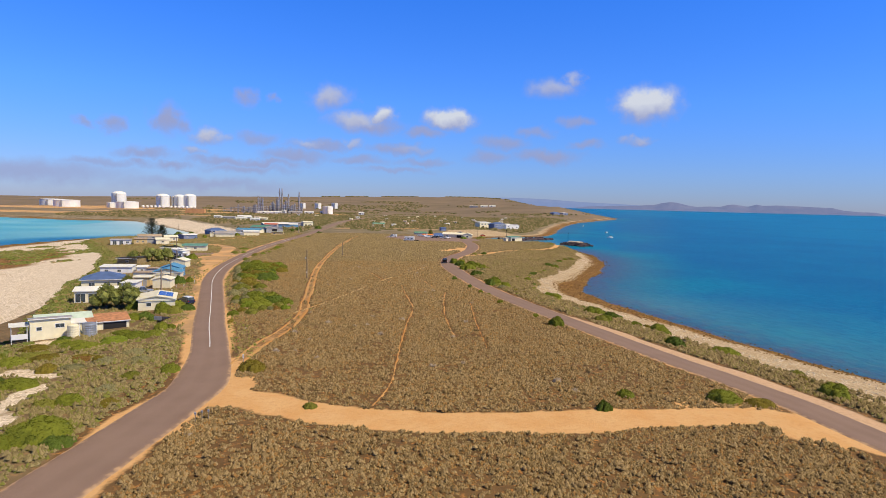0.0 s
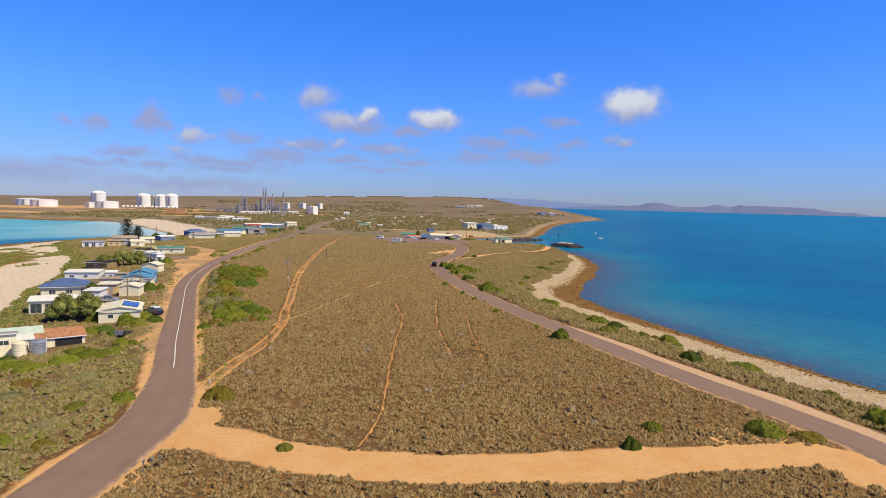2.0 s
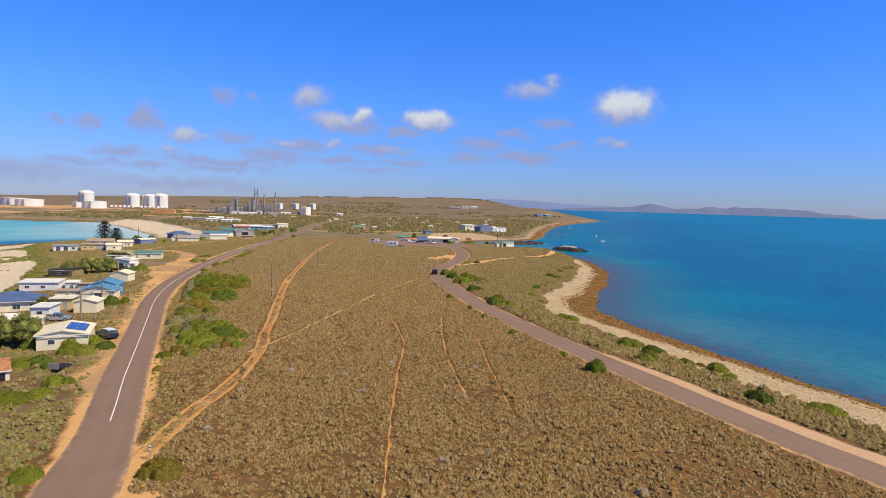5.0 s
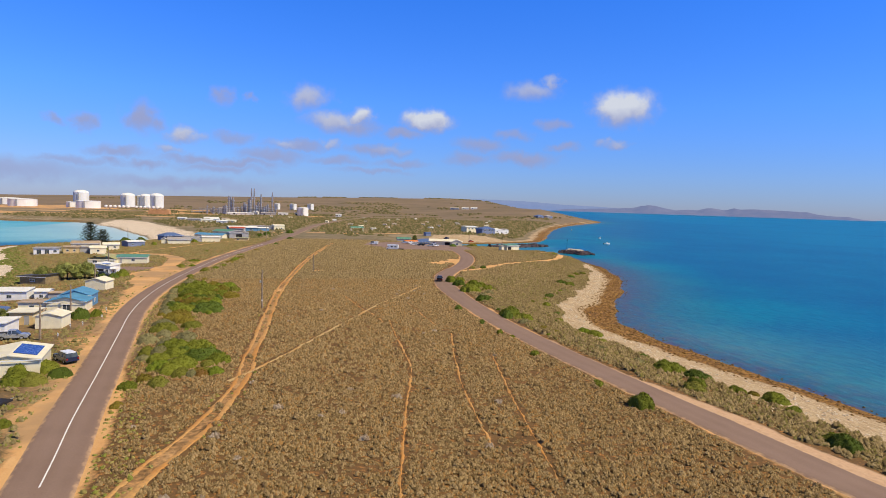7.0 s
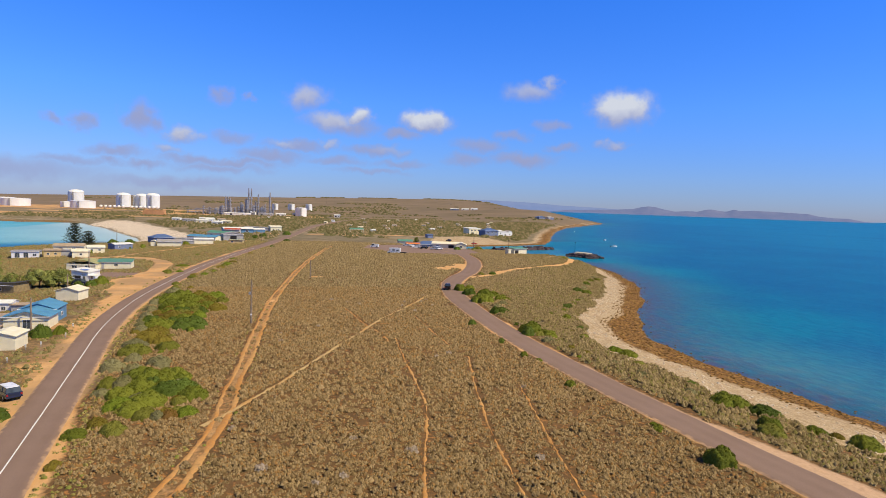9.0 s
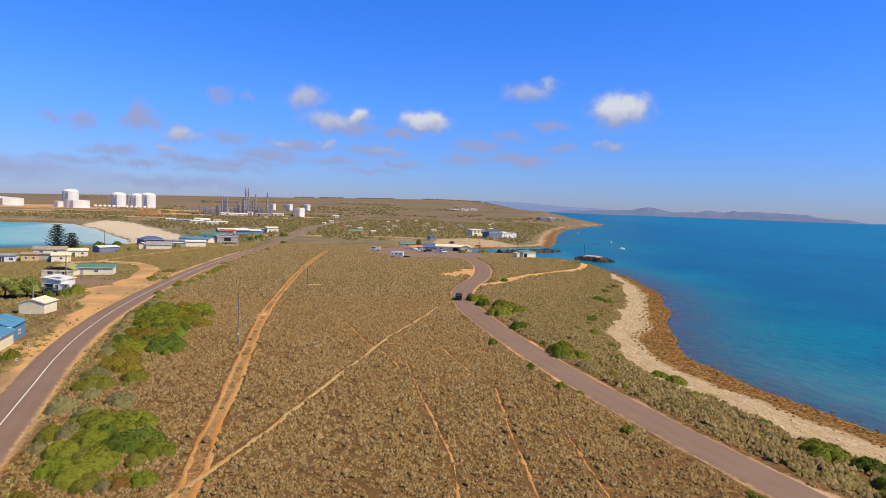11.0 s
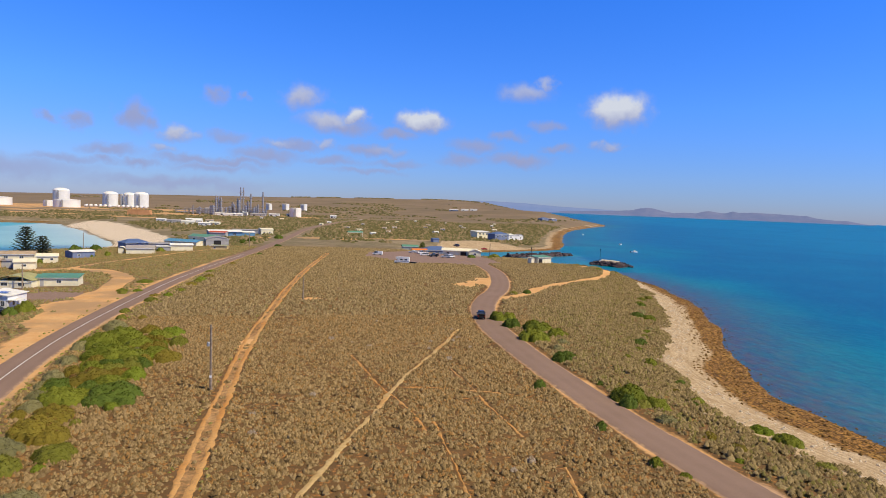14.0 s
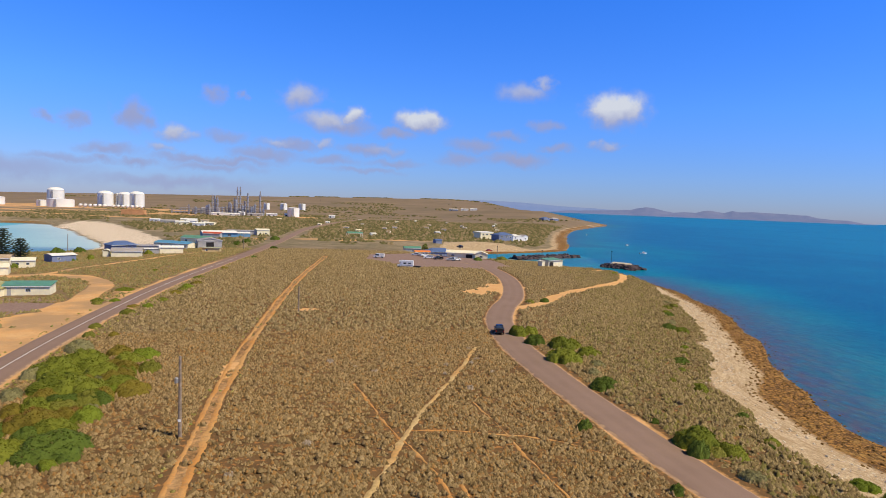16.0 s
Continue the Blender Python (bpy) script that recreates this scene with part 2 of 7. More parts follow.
sand = mixed(t, ranged(t, n_grit, 0.5, 0.7, 0, 0.4), sand, (0.50, 0.40, 0.28))
rock = mixed(t, ranged(t, n_fine, 0.42, 0.60), (0.100, 0.052, 0.018), (0.41, 0.212, 0.055))
rock = mixed(t, ranged(t, n_mid, 0.55, 0.7), rock, (0.36, 0.215, 0.065))
rock = mixed(t, ranged(t, strand, 0.5, 0.62, 0, 0.8), rock, (0.075, 0.042, 0.016))
rock = mixed(t, ranged(t, n_grit, 0.5, 0.7, 0, 0.6), rock, (0.07, 0.045, 0.025))
gravel = mixed(t, ranged(t, n_fine, 0.35, 0.65), (0.235, 0.155, 0.125), (0.31, 0.215, 0.17))
gravel = mixed(t, ranged(t, n_grit, 0.45, 0.7, 0, 0.4), gravel, (0.16, 0.11, 0.09))
# distant plain's tone, with aerial haze worked into the colour
hazed_plain = mixed(t, ranged(t, noise_node(t, 0.008, 5, 0.65), 0.36, 0.64), (0.250, 0.180, 0.115), (0.178, 0.135, 0.085))
scrub = mixed(t, attr(t, "plain"), scrub, hazed_plain)
tone = mixed(t, edge_mask("scrub", 0.5, 0.3), soil, scrub)
tone = mixed(t, edge_mask("sand", 1.5, 0.16), tone, sand)
tone = mixed(t, edge_mask("rock", 1.5, 0.25), tone, rock)
tone = mixed(t, edge_mask("dirt", 0.8, 0.14), tone, dirt)
tone = mixed(t, edge_mask("gravel", 0.5, 0.1), tone, gravel)
t.links.new(tone, b.inputs["Base Color"])
bumped(t, b, arith(t, "ADD", n_fine, arith(t, "MULTIPLY", n_grit, 0.5)), 0.6, 0.12)

# sea: colour from what lies under it, and painted wave light
M_WATER, t, b = nodes_of("sea_water", 0.35, 0, 0.04)
swell = noise_node(t, 0.02, 6, 0.6)
chop_c = t.nodes.new("ShaderNodeTexCoord")
chop_m = t.nodes.new("ShaderNodeMapping")
chop_m.inputs["Scale"].default_value = (1.0, 0.45, 1)
chop_m.inputs["Rotation"].default_value = (0, 0, 0.5)
t.links.new(chop_c.outputs["Object"], chop_m.inputs["Vector"])
chop = noise_node(t, 0.55, 6, 0.65, chop_m.outputs[0])
deep = mixed(t, ranged(t, swell, 0.35, 0.65), (0.000, 0.102, 0.245), (0.000, 0.152, 0.300))
teal = mixed(t, ranged(t, swell, 0.35, 0.65), (0.000, 0.160, 0.250), (0.000, 0.215, 0.290))
weed = mixed(t, ranged(t, noise_node(t, 0.30, 4, 0.6), 0.35, 0.65), (0.110, 0.060, 0.085), (0.050, 0.105, 0.130))
bay = mixed(t, ranged(t, noise_node(t, 0.012, 4), 0.4, 0.62), (0.090, 0.37, 0.43), (0.190, 0.47, 0.49))
deep = mixed(t, arith(t, "MULTIPLY", attr(t, "open_sea"), 0.65), deep, (0.000, 0.205, 0.370))
tone = mixed(t, ranged(t, arith(t, "ADD", attr(t, "shallow"), arith(t, "MULTIPLY", arith(t, "SUBTRACT", swell, 0.5), 0.9)), 0.15, 0.75), deep, teal)
# darker beds of weed further out
tone = mixed(t, arith(t, "MULTIPLY", ranged(t, noise_node(t, 0.011, 5, 0.6, chop_m.outputs[0]), 0.50, 0.66, 0.0, 0.55), arith(t, "SUBTRACT", 1.0, attr(t, "bay"))), tone, (0.000, 0.085, 0.225))
tone = mixed(t, attr(t, "weed"), tone, weed)
tone = mixed(t, attr(t, "bay"), tone, bay)
tone = mixed(t, attr(t, "bank"), tone, (0.58, 0.65, 0.60))
# dark chop and bright ripples: wave shading and glints painted into the colour
ripple = noise_node(t, 1.5, 3, 0.6, chop_m.outputs[0])
calm = arith(t, "SUBTRACT", 1.0, arith(t, "MULTIPLY", attr(t, "bay"), 0.8))
tone = mixed(t, arith(t, "MULTIPLY", ranged(t, chop, 0.38, 0.62, 0.0, 0.45), calm), tone, (0.0, 0.052, 0.165))
tone = mixed(t, arith(t, "MULTIPLY", ranged(t, ripple, 0.52, 0.68, 0.0, 0.30), calm), tone, (0.02, 0.24, 0.36))
tone = mixed(t, ranged(t, noise_node(t, 0.35, 8, 0.72, chop_m.outputs[0]), 0.735, 0.76, 0.0, 0.5), tone, (0.6, 0.7, 0.75))
t.links.new(tone, b.inputs["Base Color"])
bumped(t, b, chop, 0.35, 0.35)

# sealed road: reddish aggregate with paler wheel tracks
M_ROAD, t, b = nodes_of("sealed_road", 0.9, 0, 0.2)
c = t.nodes.new("ShaderNodeTexCoord")
worn, patch, grit = attr(t, "worn"), noise_node(t, 0.18, 5), noise_node(t, 9.0, 3, 0.7)
tone = mixed(t, ranged(t, patch, 0.3, 0.7), (0.230, 0.150, 0.108), (0.270, 0.180, 0.132))
tone = mixed(t, arith(t, "MULTIPLY", worn, 0.4), tone, (0.29, 0.20, 0.15))
tone = mixed(t, ranged(t, grit, 0.4, 0.7, 0, 0.35), tone, (0.13, 0.09, 0.08))
tone = mixed(t, ranged(t, arith(t, "ADD", attr(t, "rim"), arith(t, "MULTIPLY", arith(t, "SUBTRACT", noise_node(t, 0.9, 4), 0.5), 0.9)), 0.7, 1.0), tone, (0.50, 0.32, 0.18))
t.links.new(tone, b.inputs["Base Color"])
bumped(t, b, grit, 0.3, 0.02)

M_LINE = painted("road_paint", (0.80, 0.78, 0.74), 0.7, var=0.08, scale=3)
M_TRACK, t, b = nodes_of("bare_track", 0.95, 0, 0.1)
n1, n2, n3 = noise_node(t, 0.12, 4), noise_node(t, 1.5, 5, 0.65), noise_node(t, 6, 3, 0.7)
tone = mixed(t, ranged(t, n1, 0.4, 0.6), (0.52, 0.245, 0.070), (0.56, 0.315, 0.115))
tone = mixed(t, ranged(t, n2, 0.46, 0.66, 0, 0.7), tone, (0.34, 0.20, 0.085))
tone = mixed(t, ranged(t, n3, 0.5, 0.7, 0, 0.4), tone, (0.24, 0.16, 0.09))
t.links.new(tone, b.inputs["Base Color"])
bumped(t, b, n2, 0.5, 0.08)
M_TRACK_PALE, t, b = nodes_of("pale_track", 0.95, 0, 0.1)
n1, n2, n3 = noise_node(t, 0.16, 4), noise_node(t, 1.7, 5, 0.65), noise_node(t, 6, 3, 0.7)
tone = mixed(t, ranged(t, n1, 0.45, 0.62), (0.54, 0.385, 0.185), (0.55, 0.30, 0.105))
tone = mixed(t, ranged(t, n2, 0.44, 0.64, 0, 0.75), tone, (0.37, 0.26, 0.11))
tone = mixed(t, ranged(t, n3, 0.5, 0.7, 0, 0.5), tone, (0.25, 0.18, 0.08))
t.links.new(tone, b.inputs["Base Color"])
bumped(t, b, n2, 0.5, 0.08)

M_SALT = foliage("grey_saltbush", (0.160, 0.104, 0.042), (0.478, 0.338, 0.162), (0.330, 0.185, 0.065), 0.10, 10.0)
# greyer copy of the saltbush for the far field, distance haze in its colour
M_SALT_HAZED = foliage("hazed_saltbush", (0.180, 0.130, 0.058), (0.440, 0.328, 0.165), (0.270, 0.190, 0.080), 0.12, 10.0)
M_COAST = foliage("coastal_scrub", (0.140, 0.100, 0.042), (0.432, 0.325, 0.155), (0.215, 0.185, 0.055), 0.14, 10.0)
M_DUNE = foliage("dune_scrub_leaf", (0.225, 0.178, 0.075), (0.405, 0.322, 0.150), (0.205, 0.205, 0.045), 0.20, 10.0)
M_EDGE = foliage("beach_edge_leaf", (0.150, 0.178, 0.030), (0.275, 0.290, 0.070), (0.30, 0.22, 0.09), 0.18, 10.0)
M_YARD = foliage("yard_scrub_leaf", (0.185, 0.152, 0.052), (0.360, 0.300, 0.125), (0.30, 0.19, 0.08), 0.2, 10.0)
M_FAR = foliage("far_scrub_leaf", (0.095, 0.092, 0.030), (0.205, 0.178, 0.074), (0.27, 0.20, 0.11), 0.25, 1.2)
LEAF_GRAIN = 19.0
M_LEAF = foliage("green_leaf", (0.137, 0.162, 0.015), (0.235, 0.255, 0.028), (0.20, 0.19, 0.03), 0.06, LEAF_GRAIN, True)
M_LEAF_DARK = foliage("dark_leaf", (0.075, 0.113, 0.013), (0.127, 0.179, 0.026), (0.14, 0.12, 0.03), 0.10, LEAF_GRAIN, True)
M_LEAF_DRY = foliage("bronze_leaf", (0.179, 0.143, 0.018), (0.262, 0.205, 0.028), (0.21, 0.115, 0.03), 0.14, LEAF_GRAIN, True)
M_LEAF_OLIVE = foliage("olive_leaf", (0.173, 0.177, 0.023), (0.262, 0.256, 0.044), (0.14, 0.12, 0.03), 0.08, LEAF_GRAIN, True)
M_LEAF_LIME = foliage("yellow_green_leaf", (0.160, 0.215, 0.015), (0.228, 0.278, 0.028), (0.24, 0.19, 0.03), 0.08, LEAF_GRAIN, True)
M_LEAF_SILVER = foliage("silver_leaf", (0.215, 0.200, 0.085), (0.315, 0.285, 0.130), (0.17, 0.16, 0.07), 0.15, LEAF_GRAIN, True)
M_TREE = foliage("tree_leaf", (0.170, 0.195, 0.042), (0.310, 0.325, 0.085), (0.25, 0.20, 0.07), 0.08, 3.0)
M_PINE = foliage("pine_needles", (0.095, 0.115, 0.060), (0.180, 0.195, 0.110), (0.12, 0.10, 0.06), 0.05, 4.0)
M_BARK = painted("bark", (0.16, 0.11, 0.08), 0.9, var=0.25, scale=5)
M_POLE = painted("grey_timber", (0.32, 0.25, 0.185), 0.85, var=0.2, scale=4)
M_STEEL = painted("galvanised_steel", (0.45, 0.46, 0.47), 0.45, 0.6, var=0.12, scale=2)
M_WHITE = painted("white_paint", (0.80, 0.79, 0.76), 0.55, var=0.05)
M_CREAM = painted("cream_paint", (0.84, 0.77, 0.54), 0.65, var=0.06)
M_PALE = painted("pale_cream_sheet", (0.84, 0.76, 0.53), 0.55, var=0.05, ribs=6, along="x")
M_YELLOW = painted("ochre_paint", (0.68, 0.50, 0.24), 0.7, var=0.08)
M_GREYW = painted("grey_wall", (0.42, 0.41, 0.40), 0.7, var=0.1)
M_BLUEW = painted("blue_wall_sheet", (0.130, 0.270, 0.42), 0.55, var=0.08, ribs=6)
M_SLATE = painted("slate_blue_wall", (0.20, 0.24, 0.36), 0.6, var=0.1)
# dark-painted parts, and the panels that stand for shade in openings
M_DARK = painted("dark_paint_and_shade", (0.035, 0.032, 0.032), 0.6, var=0.15)
M_BROWN = painted("olive_brick", (0.32, 0.24, 0.12), 0.8, var=0.15, scale=3)
R_WHITE = painted("white_roof_sheet", (0.82, 0.80, 0.72), 0.5, var=0.05, ribs=4, along="x")
R_CREAM = painted("cream_roof_sheet", (0.84, 0.77, 0.56), 0.5, var=0.05, ribs=4, along="x")
R_GREY = painted("grey_roof_sheet", (0.40, 0.36, 0.33), 0.5, var=0.1, ribs=4, along="x")
R_DARK = painted("dark_roof_sheet", (0.10, 0.10, 0.105), 0.6, var=0.15, ribs=4)
R_BLUE = painted("blue_roof_sheet", (0.110, 0.300, 0.46), 0.45, var=0.1, ribs=4)
R_NAVY = painted("deep_blue_roof", (0.100, 0.155, 0.31), 0.5, var=0.1, ribs=4)
R_GREEN = painted("green_roof_sheet", (0.12, 0.29, 0.20), 0.5, var=0.12, ribs=4)
R_MINT = painted("mint_roof_sheet", (0.58, 0.68, 0.56), 0.5, var=0.08, ribs=4)
R_RUST = painted("rusty_roof_sheet", (0.55, 0.26, 0.13), 0.7, var=0.22, scale=2, ribs=4)
R_OLIVE = painted("olive_roof_sheet", (0.40, 0.38, 0.17), 0.6, var=0.12, ribs=4)
R_TAN = painted("tan_roof_sheet", (0.48, 0.36, 0.24), 0.6, var=0.15, ribs=4)
R_RED = painted("red_roof", (0.50, 0.10, 0.05), 0.6, var=0.12)
R_ORANGE = painted("orange_canvas", (0.72, 0.22, 0.05), 0.7, var=0.08)
M_STONE = painted("armour_rock", (0.095, 0.072, 0.078), 0.9, var=0.3, scale=2)
M_SHINGLE = painted("beach_stone", (0.72, 0.60, 0.43), 0.9, var=0.2, scale=6)
M_REEFSTONE = painted("reef_stone", (0.24, 0.135, 0.040), 0.9, var=0.35, scale=5)
M_TANK = painted("tank_paint", (0.80, 0.79, 0.75), 0.5, var=0.04, scale=0.3)
M_PLANT = painted("plant_steel", (0.42, 0.40, 0.42), 0.6, 0.3, var=0.2, scale=0.4)
M_RUSTY = painted("orange_clay", (0.52, 0.27, 0.13), 0.9, var=0.15, scale=0.3)
M_TYRE = painted("tyre_rubber", (0.02, 0.02, 0.02), 0.9, var=0.1, scale=5)
M_BLACKCAR = painted("black_car_paint", (0.012, 0.013, 0.016), 0.25, var=0.1, spec=0.5)
M_NAVYCAR = painted("dark_blue_car_paint", (0.02, 0.03, 0.07), 0.25, var=0.1, spec=0.5)
M_WHITECAR = painted("white_car_paint", (0.80, 0.80, 0.80), 0.3, var=0.04, spec=0.5)
M_SILVER = painted("silver_car_paint", (0.45, 0.47, 0.50), 0.3, 0.4, var=0.05, spec=0.5)
M_REDCAR = painted("red_machine_paint", (0.50, 0.05, 0.03), 0.4, var=0.1)
M_LAMP = painted("lamp_glass", (0.75, 0.72, 0.65), 0.15, var=0.02, spec=0.5)
M_TAIL = painted("tail_lamp", (0.35, 0.02, 0.02), 0.2, var=0.05, spec=0.5)
M_SOLAR, t, b = nodes_of("solar_cells", 0.18, 0, 0.6)
w = t.nodes.new("ShaderNodeTexBrick")
w.inputs["Color1"].default_value = w.inputs["Color2"].default_value = (0.015, 0.04, 0.22, 1)
w.inputs["Mortar"].default_value = (0.30, 0.34, 0.45, 1)
w.inputs["Scale"].default_value, w.inputs["Mortar Size"].default_value, w.offset = 2.0, 0.012, 0.0
c = t.nodes.new("ShaderNodeTexCoord")
t.links.new(c.outputs["Object"], w.inputs["Vector"])
t.links.new(mixed(t, ranged(t, noise_node(t, 1.0, 3), 0.3, 0.7, 0, 0.3), w.outputs["Color"], (0.05, 0.08, 0.28)), b.inputs["Base Color"])
M_GLASS, t, b = nodes_of("window_glass", 0.08, 0, 0.6)
b.inputs["Base Color"].default_value = (0.05, 0.065, 0.08, 1)
t.links.new(mixed(t, ranged(t, noise_node(t, 0.8, 2), 0.3, 0.7), (0.03, 0.04, 0.05), (0.09, 0.11, 0.12)), b.inputs["Base Color"])
# far hills: the blue emission stands in for aerial haze
M_HILL, t, b = nodes_of("distant_range_haze", 1.0, 0, 0.0)
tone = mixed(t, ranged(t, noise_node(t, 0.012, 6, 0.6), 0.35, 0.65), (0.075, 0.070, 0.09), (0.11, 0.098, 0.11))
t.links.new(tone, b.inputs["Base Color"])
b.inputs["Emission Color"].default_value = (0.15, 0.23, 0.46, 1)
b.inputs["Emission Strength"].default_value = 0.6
# further range, with a brighter blue glow painted in as thicker haze
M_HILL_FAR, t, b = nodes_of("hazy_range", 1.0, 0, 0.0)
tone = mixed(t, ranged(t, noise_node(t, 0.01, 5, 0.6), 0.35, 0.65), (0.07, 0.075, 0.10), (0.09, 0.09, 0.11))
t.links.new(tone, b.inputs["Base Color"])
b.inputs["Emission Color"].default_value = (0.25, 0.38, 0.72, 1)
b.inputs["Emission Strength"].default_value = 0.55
M_GRASS = foliage("dry_grass", (0.30, 0.25, 0.07), (0.48, 0.40, 0.13), (0.24, 0.25, 0.05), 0.3, 9.0)


# ---- land form ----
SEA = -5.0
RIGHT = [(105, -900), (105, -200), (104, 40), (99.5, 88), (97.4, 104), (94, 120), (91, 136), (89.7, 153), (88, 170), (86, 185), (84.5, 198), (86, 212), (89.5, 222),
         (97, 237), (104, 250), (113.5, 264), (124, 283), (135, 305), (143, 322), (150, 348), (156, 376), (157.5, 400), (160, 420),
         (160, 438), (152, 452), (140, 466), (122, 474), (105, 482), (92, 497), (90, 512), (97, 528), (115, 540), (131, 546), (158, 560), (180, 574), (202, 592),
         (220, 628), (240, 675), (268, 745), (335, 901), (430, 1090), (554, 1285), (668, 1455), (740, 1590), (750, 1640), (700, 1740), (740, 2100), (900, 2800), (1400, 4300), (2300, 7000)]
LEFT = [(-3000, 7000), (-3000, 1000), (-900, 930), (-480, 862), (-375, 821), (-333, 797), (-297, 784), (-268, 790), (-240, 783), (-203, 718), (-168, 650), (-136, 580),
        (-114, 530), (-112, 497), (-124, 466), (-142, 455), (-163, 438), (-172, 415), (-182, 388), (-196, 335), (-215, 250), (-232, 100), (-245, -200), (-250, -900)]
EDGE = [(-3000, 7000), (-3000, 1040), (-900, 960), (-480, 895), (-370, 846), (-320, 842), (-275, 818), (-226, 812), (-195, 788), (-168, 738), (-130, 650), (-103, 585),
        (-88, 545), (-88, 495), (-106, 462), (-126, 446), (-148, 420), (-146, 385), (-116, 325), (-102, 290), (-91, 255), (-80, 205), (-70, 165), (-60, 130), (-56, 60), (-58, -200), (-60, -900)]
LROAD = [(-36, -60), (-31, 0), (-27, 30), (-24, 50), (-22.2, 62.5), (-20.9, 69), (-19, 78), (-17.5, 85.5), (-16.4, 92.5), (-17.6, 105), (-20.2, 119), (-23.2, 133),
         (-27, 153), (-32.4, 181), (-36.2, 201), (-38.9, 222), (-40.3, 245), (-40.3, 270), (-39.2, 300), (-36.8, 335), (-29.5, 400), (-23.7, 460), (-14.6, 560), (0.4, 742), (28, 900), (60, 1040), (100, 1200)]
RROAD = [(70, -60), (66, 0), (63.4, 40), (62.2, 55), (61.9, 65), (61.8, 72), (61.3, 80), (59.7, 89.2), (57.2, 100.4), (54.8, 115), (52.8, 128), (50.8, 140), (48.8, 153), (47.2, 165),
         (45.6, 181), (44.6, 196), (44, 212), (43.7, 230), (44.4, 249), (48, 271), (54.4, 289), (62.2, 305), (69.7, 327), (75.6, 353), (78.4, 381), (79, 400), (75, 412)]
CROSS = [(-17, 88), (-11.6, 86.8), (-8.2, 86), (-4.4, 82.6), (-0.3, 79.8), (5.5, 77.4), (11.8, 75.7), (21.4, 74.5), (31.3, 74), (42.2, 74.4), (50.5, 74.6), (56, 72), (60, 64)]
LOOP = [(-41, 222), (-45, 239), (-46, 258), (-47.5, 277), (-49.5, 293), (-51.8, 312), (-53, 325), (-57.5, 338), (-66, 348), (-77, 353), (-87, 350)]
LOOP_LANE = [(-85, 346), (-78, 358), (-74, 375), (-68.6, 388), (-63, 405), (-56.6, 425), (-48.5, 447), (-38, 490), (-28, 530)]
LOOKOUT = [(57.5, 288), (67.8, 296), (77, 309), (83.5, 316.5), (92, 324), (104, 336), (123, 356), (131, 367), (138, 382), (132, 385), (124, 379)]
TWIN = [(-13.4, 103.5), (-11.2, 117), (-9.3, 124), (-7.2, 136), (-6.2, 149), (-6.5, 163), (-6.6, 183), (-6.8, 200), (-6.9, 220), (-6.2, 250), (-4.2, 285), (-1.5, 318), (2, 352), (6, 385), (11.5, 435)]
BEACH_LANE = [(70, 329), (76, 324.5), (83, 322), (91, 323.5)]


def left_x(y):
    """Where the bay-side road runs, by y."""
    return np.interp(y, [q[1] for q in LROAD], [q[0] for q in LROAD])


def right_x(y):
    """Where the shore road runs, by y."""
    return np.interp(y, [q[1] for q in RROAD], [q[0] for q in RROAD])


def curve(pts, step):
    """Points every step metres along a smooth line through pts."""
    p = [Vector((*q, 0)) for q in pts]
    p = [2 * p[0] - p[1], *p, 2 * p[-1] - p[-2]]
    out = []
    for a, b_, c_, d in zip(p[:-3], p[1:-2], p[2:-1], p[3:]):
        n = max(1, int((c_ - b_).length / step))
        for k in range(n):
            s = k / n
            v = 0.5 * (2 * b_ + (c_ - a) * s + (2 * a - 5 * b_ + 4 * c_ - d) * s * s + (3 * b_ - a - 3 * c_ + d) * s ** 3)
            out.append((v.x, v.y))
    out.append((p[-2].x, p[-2].y))
    return out


def seg_dist(x, y, pts):
    d = np.full(x.shape, 1e9)
    for (ax, ay), (bx, by) in zip(pts[:-1], pts[1:]):
        ux, uy = bx - ax, by - ay
        k = np.clip(((x - ax) * ux + (y - ay) * uy) / (ux * ux + uy * uy), 0, 1)
        d = np.minimum(d, np.hypot(x - ax - k * ux, y - ay - k * uy))
    return d


def inside(x, y, pts):
    r = np.zeros(x.shape, bool)
    for (ax, ay), (bx, by) in zip(pts, pts[1:] + pts[:1]):
        if ay != by:
            r ^= ((ay > y) != (by > y)) & (x < ax + (y - ay) * (bx - ax) / (by - ay))
    return r


def ease(a, b_, v):
    k = np.clip((v - a) / (b_ - a), 0, 1)
    return k * k * (3 - 2 * k)


def vnoise(x, y, scale, seed=0):
    """Smooth value noise, 0 to 1."""
    x, y = np.asarray(x, float) / scale + 4096, np.asarray(y, float) / scale + 4096
    i, j = np.floor(x).astype(np.int64), np.floor(y).astype(np.int64)
    u, v = x - i, y - j
    u, v = u * u * (3 - 2 * u), v * v * (3 - 2 * v)

    def h(a, c_):
        k = (a * 374761393 + c_ * 668265263 + seed * 982451653) & 0xFFFFFFFF
        k = ((k ^ (k >> 13)) * 1274126177) & 0xFFFFFFFF
        return ((k ^ (k >> 16)) & 0xFFFF) / 65535.0

    return (h(i, j) * (1 - u) + h(i + 1, j) * u) * (1 - v) + (h(i, j + 1) * (1 - u) + h(i + 1, j + 1) * u) * v


def rough_noise(x, y, scale, seed=0):
    return 0.55 * vnoise(x, y, scale, seed) + 0.3 * vnoise(x, y, scale / 2.3, seed + 1) + 0.15 * vnoise(x, y, scale / 5.1, seed + 2)


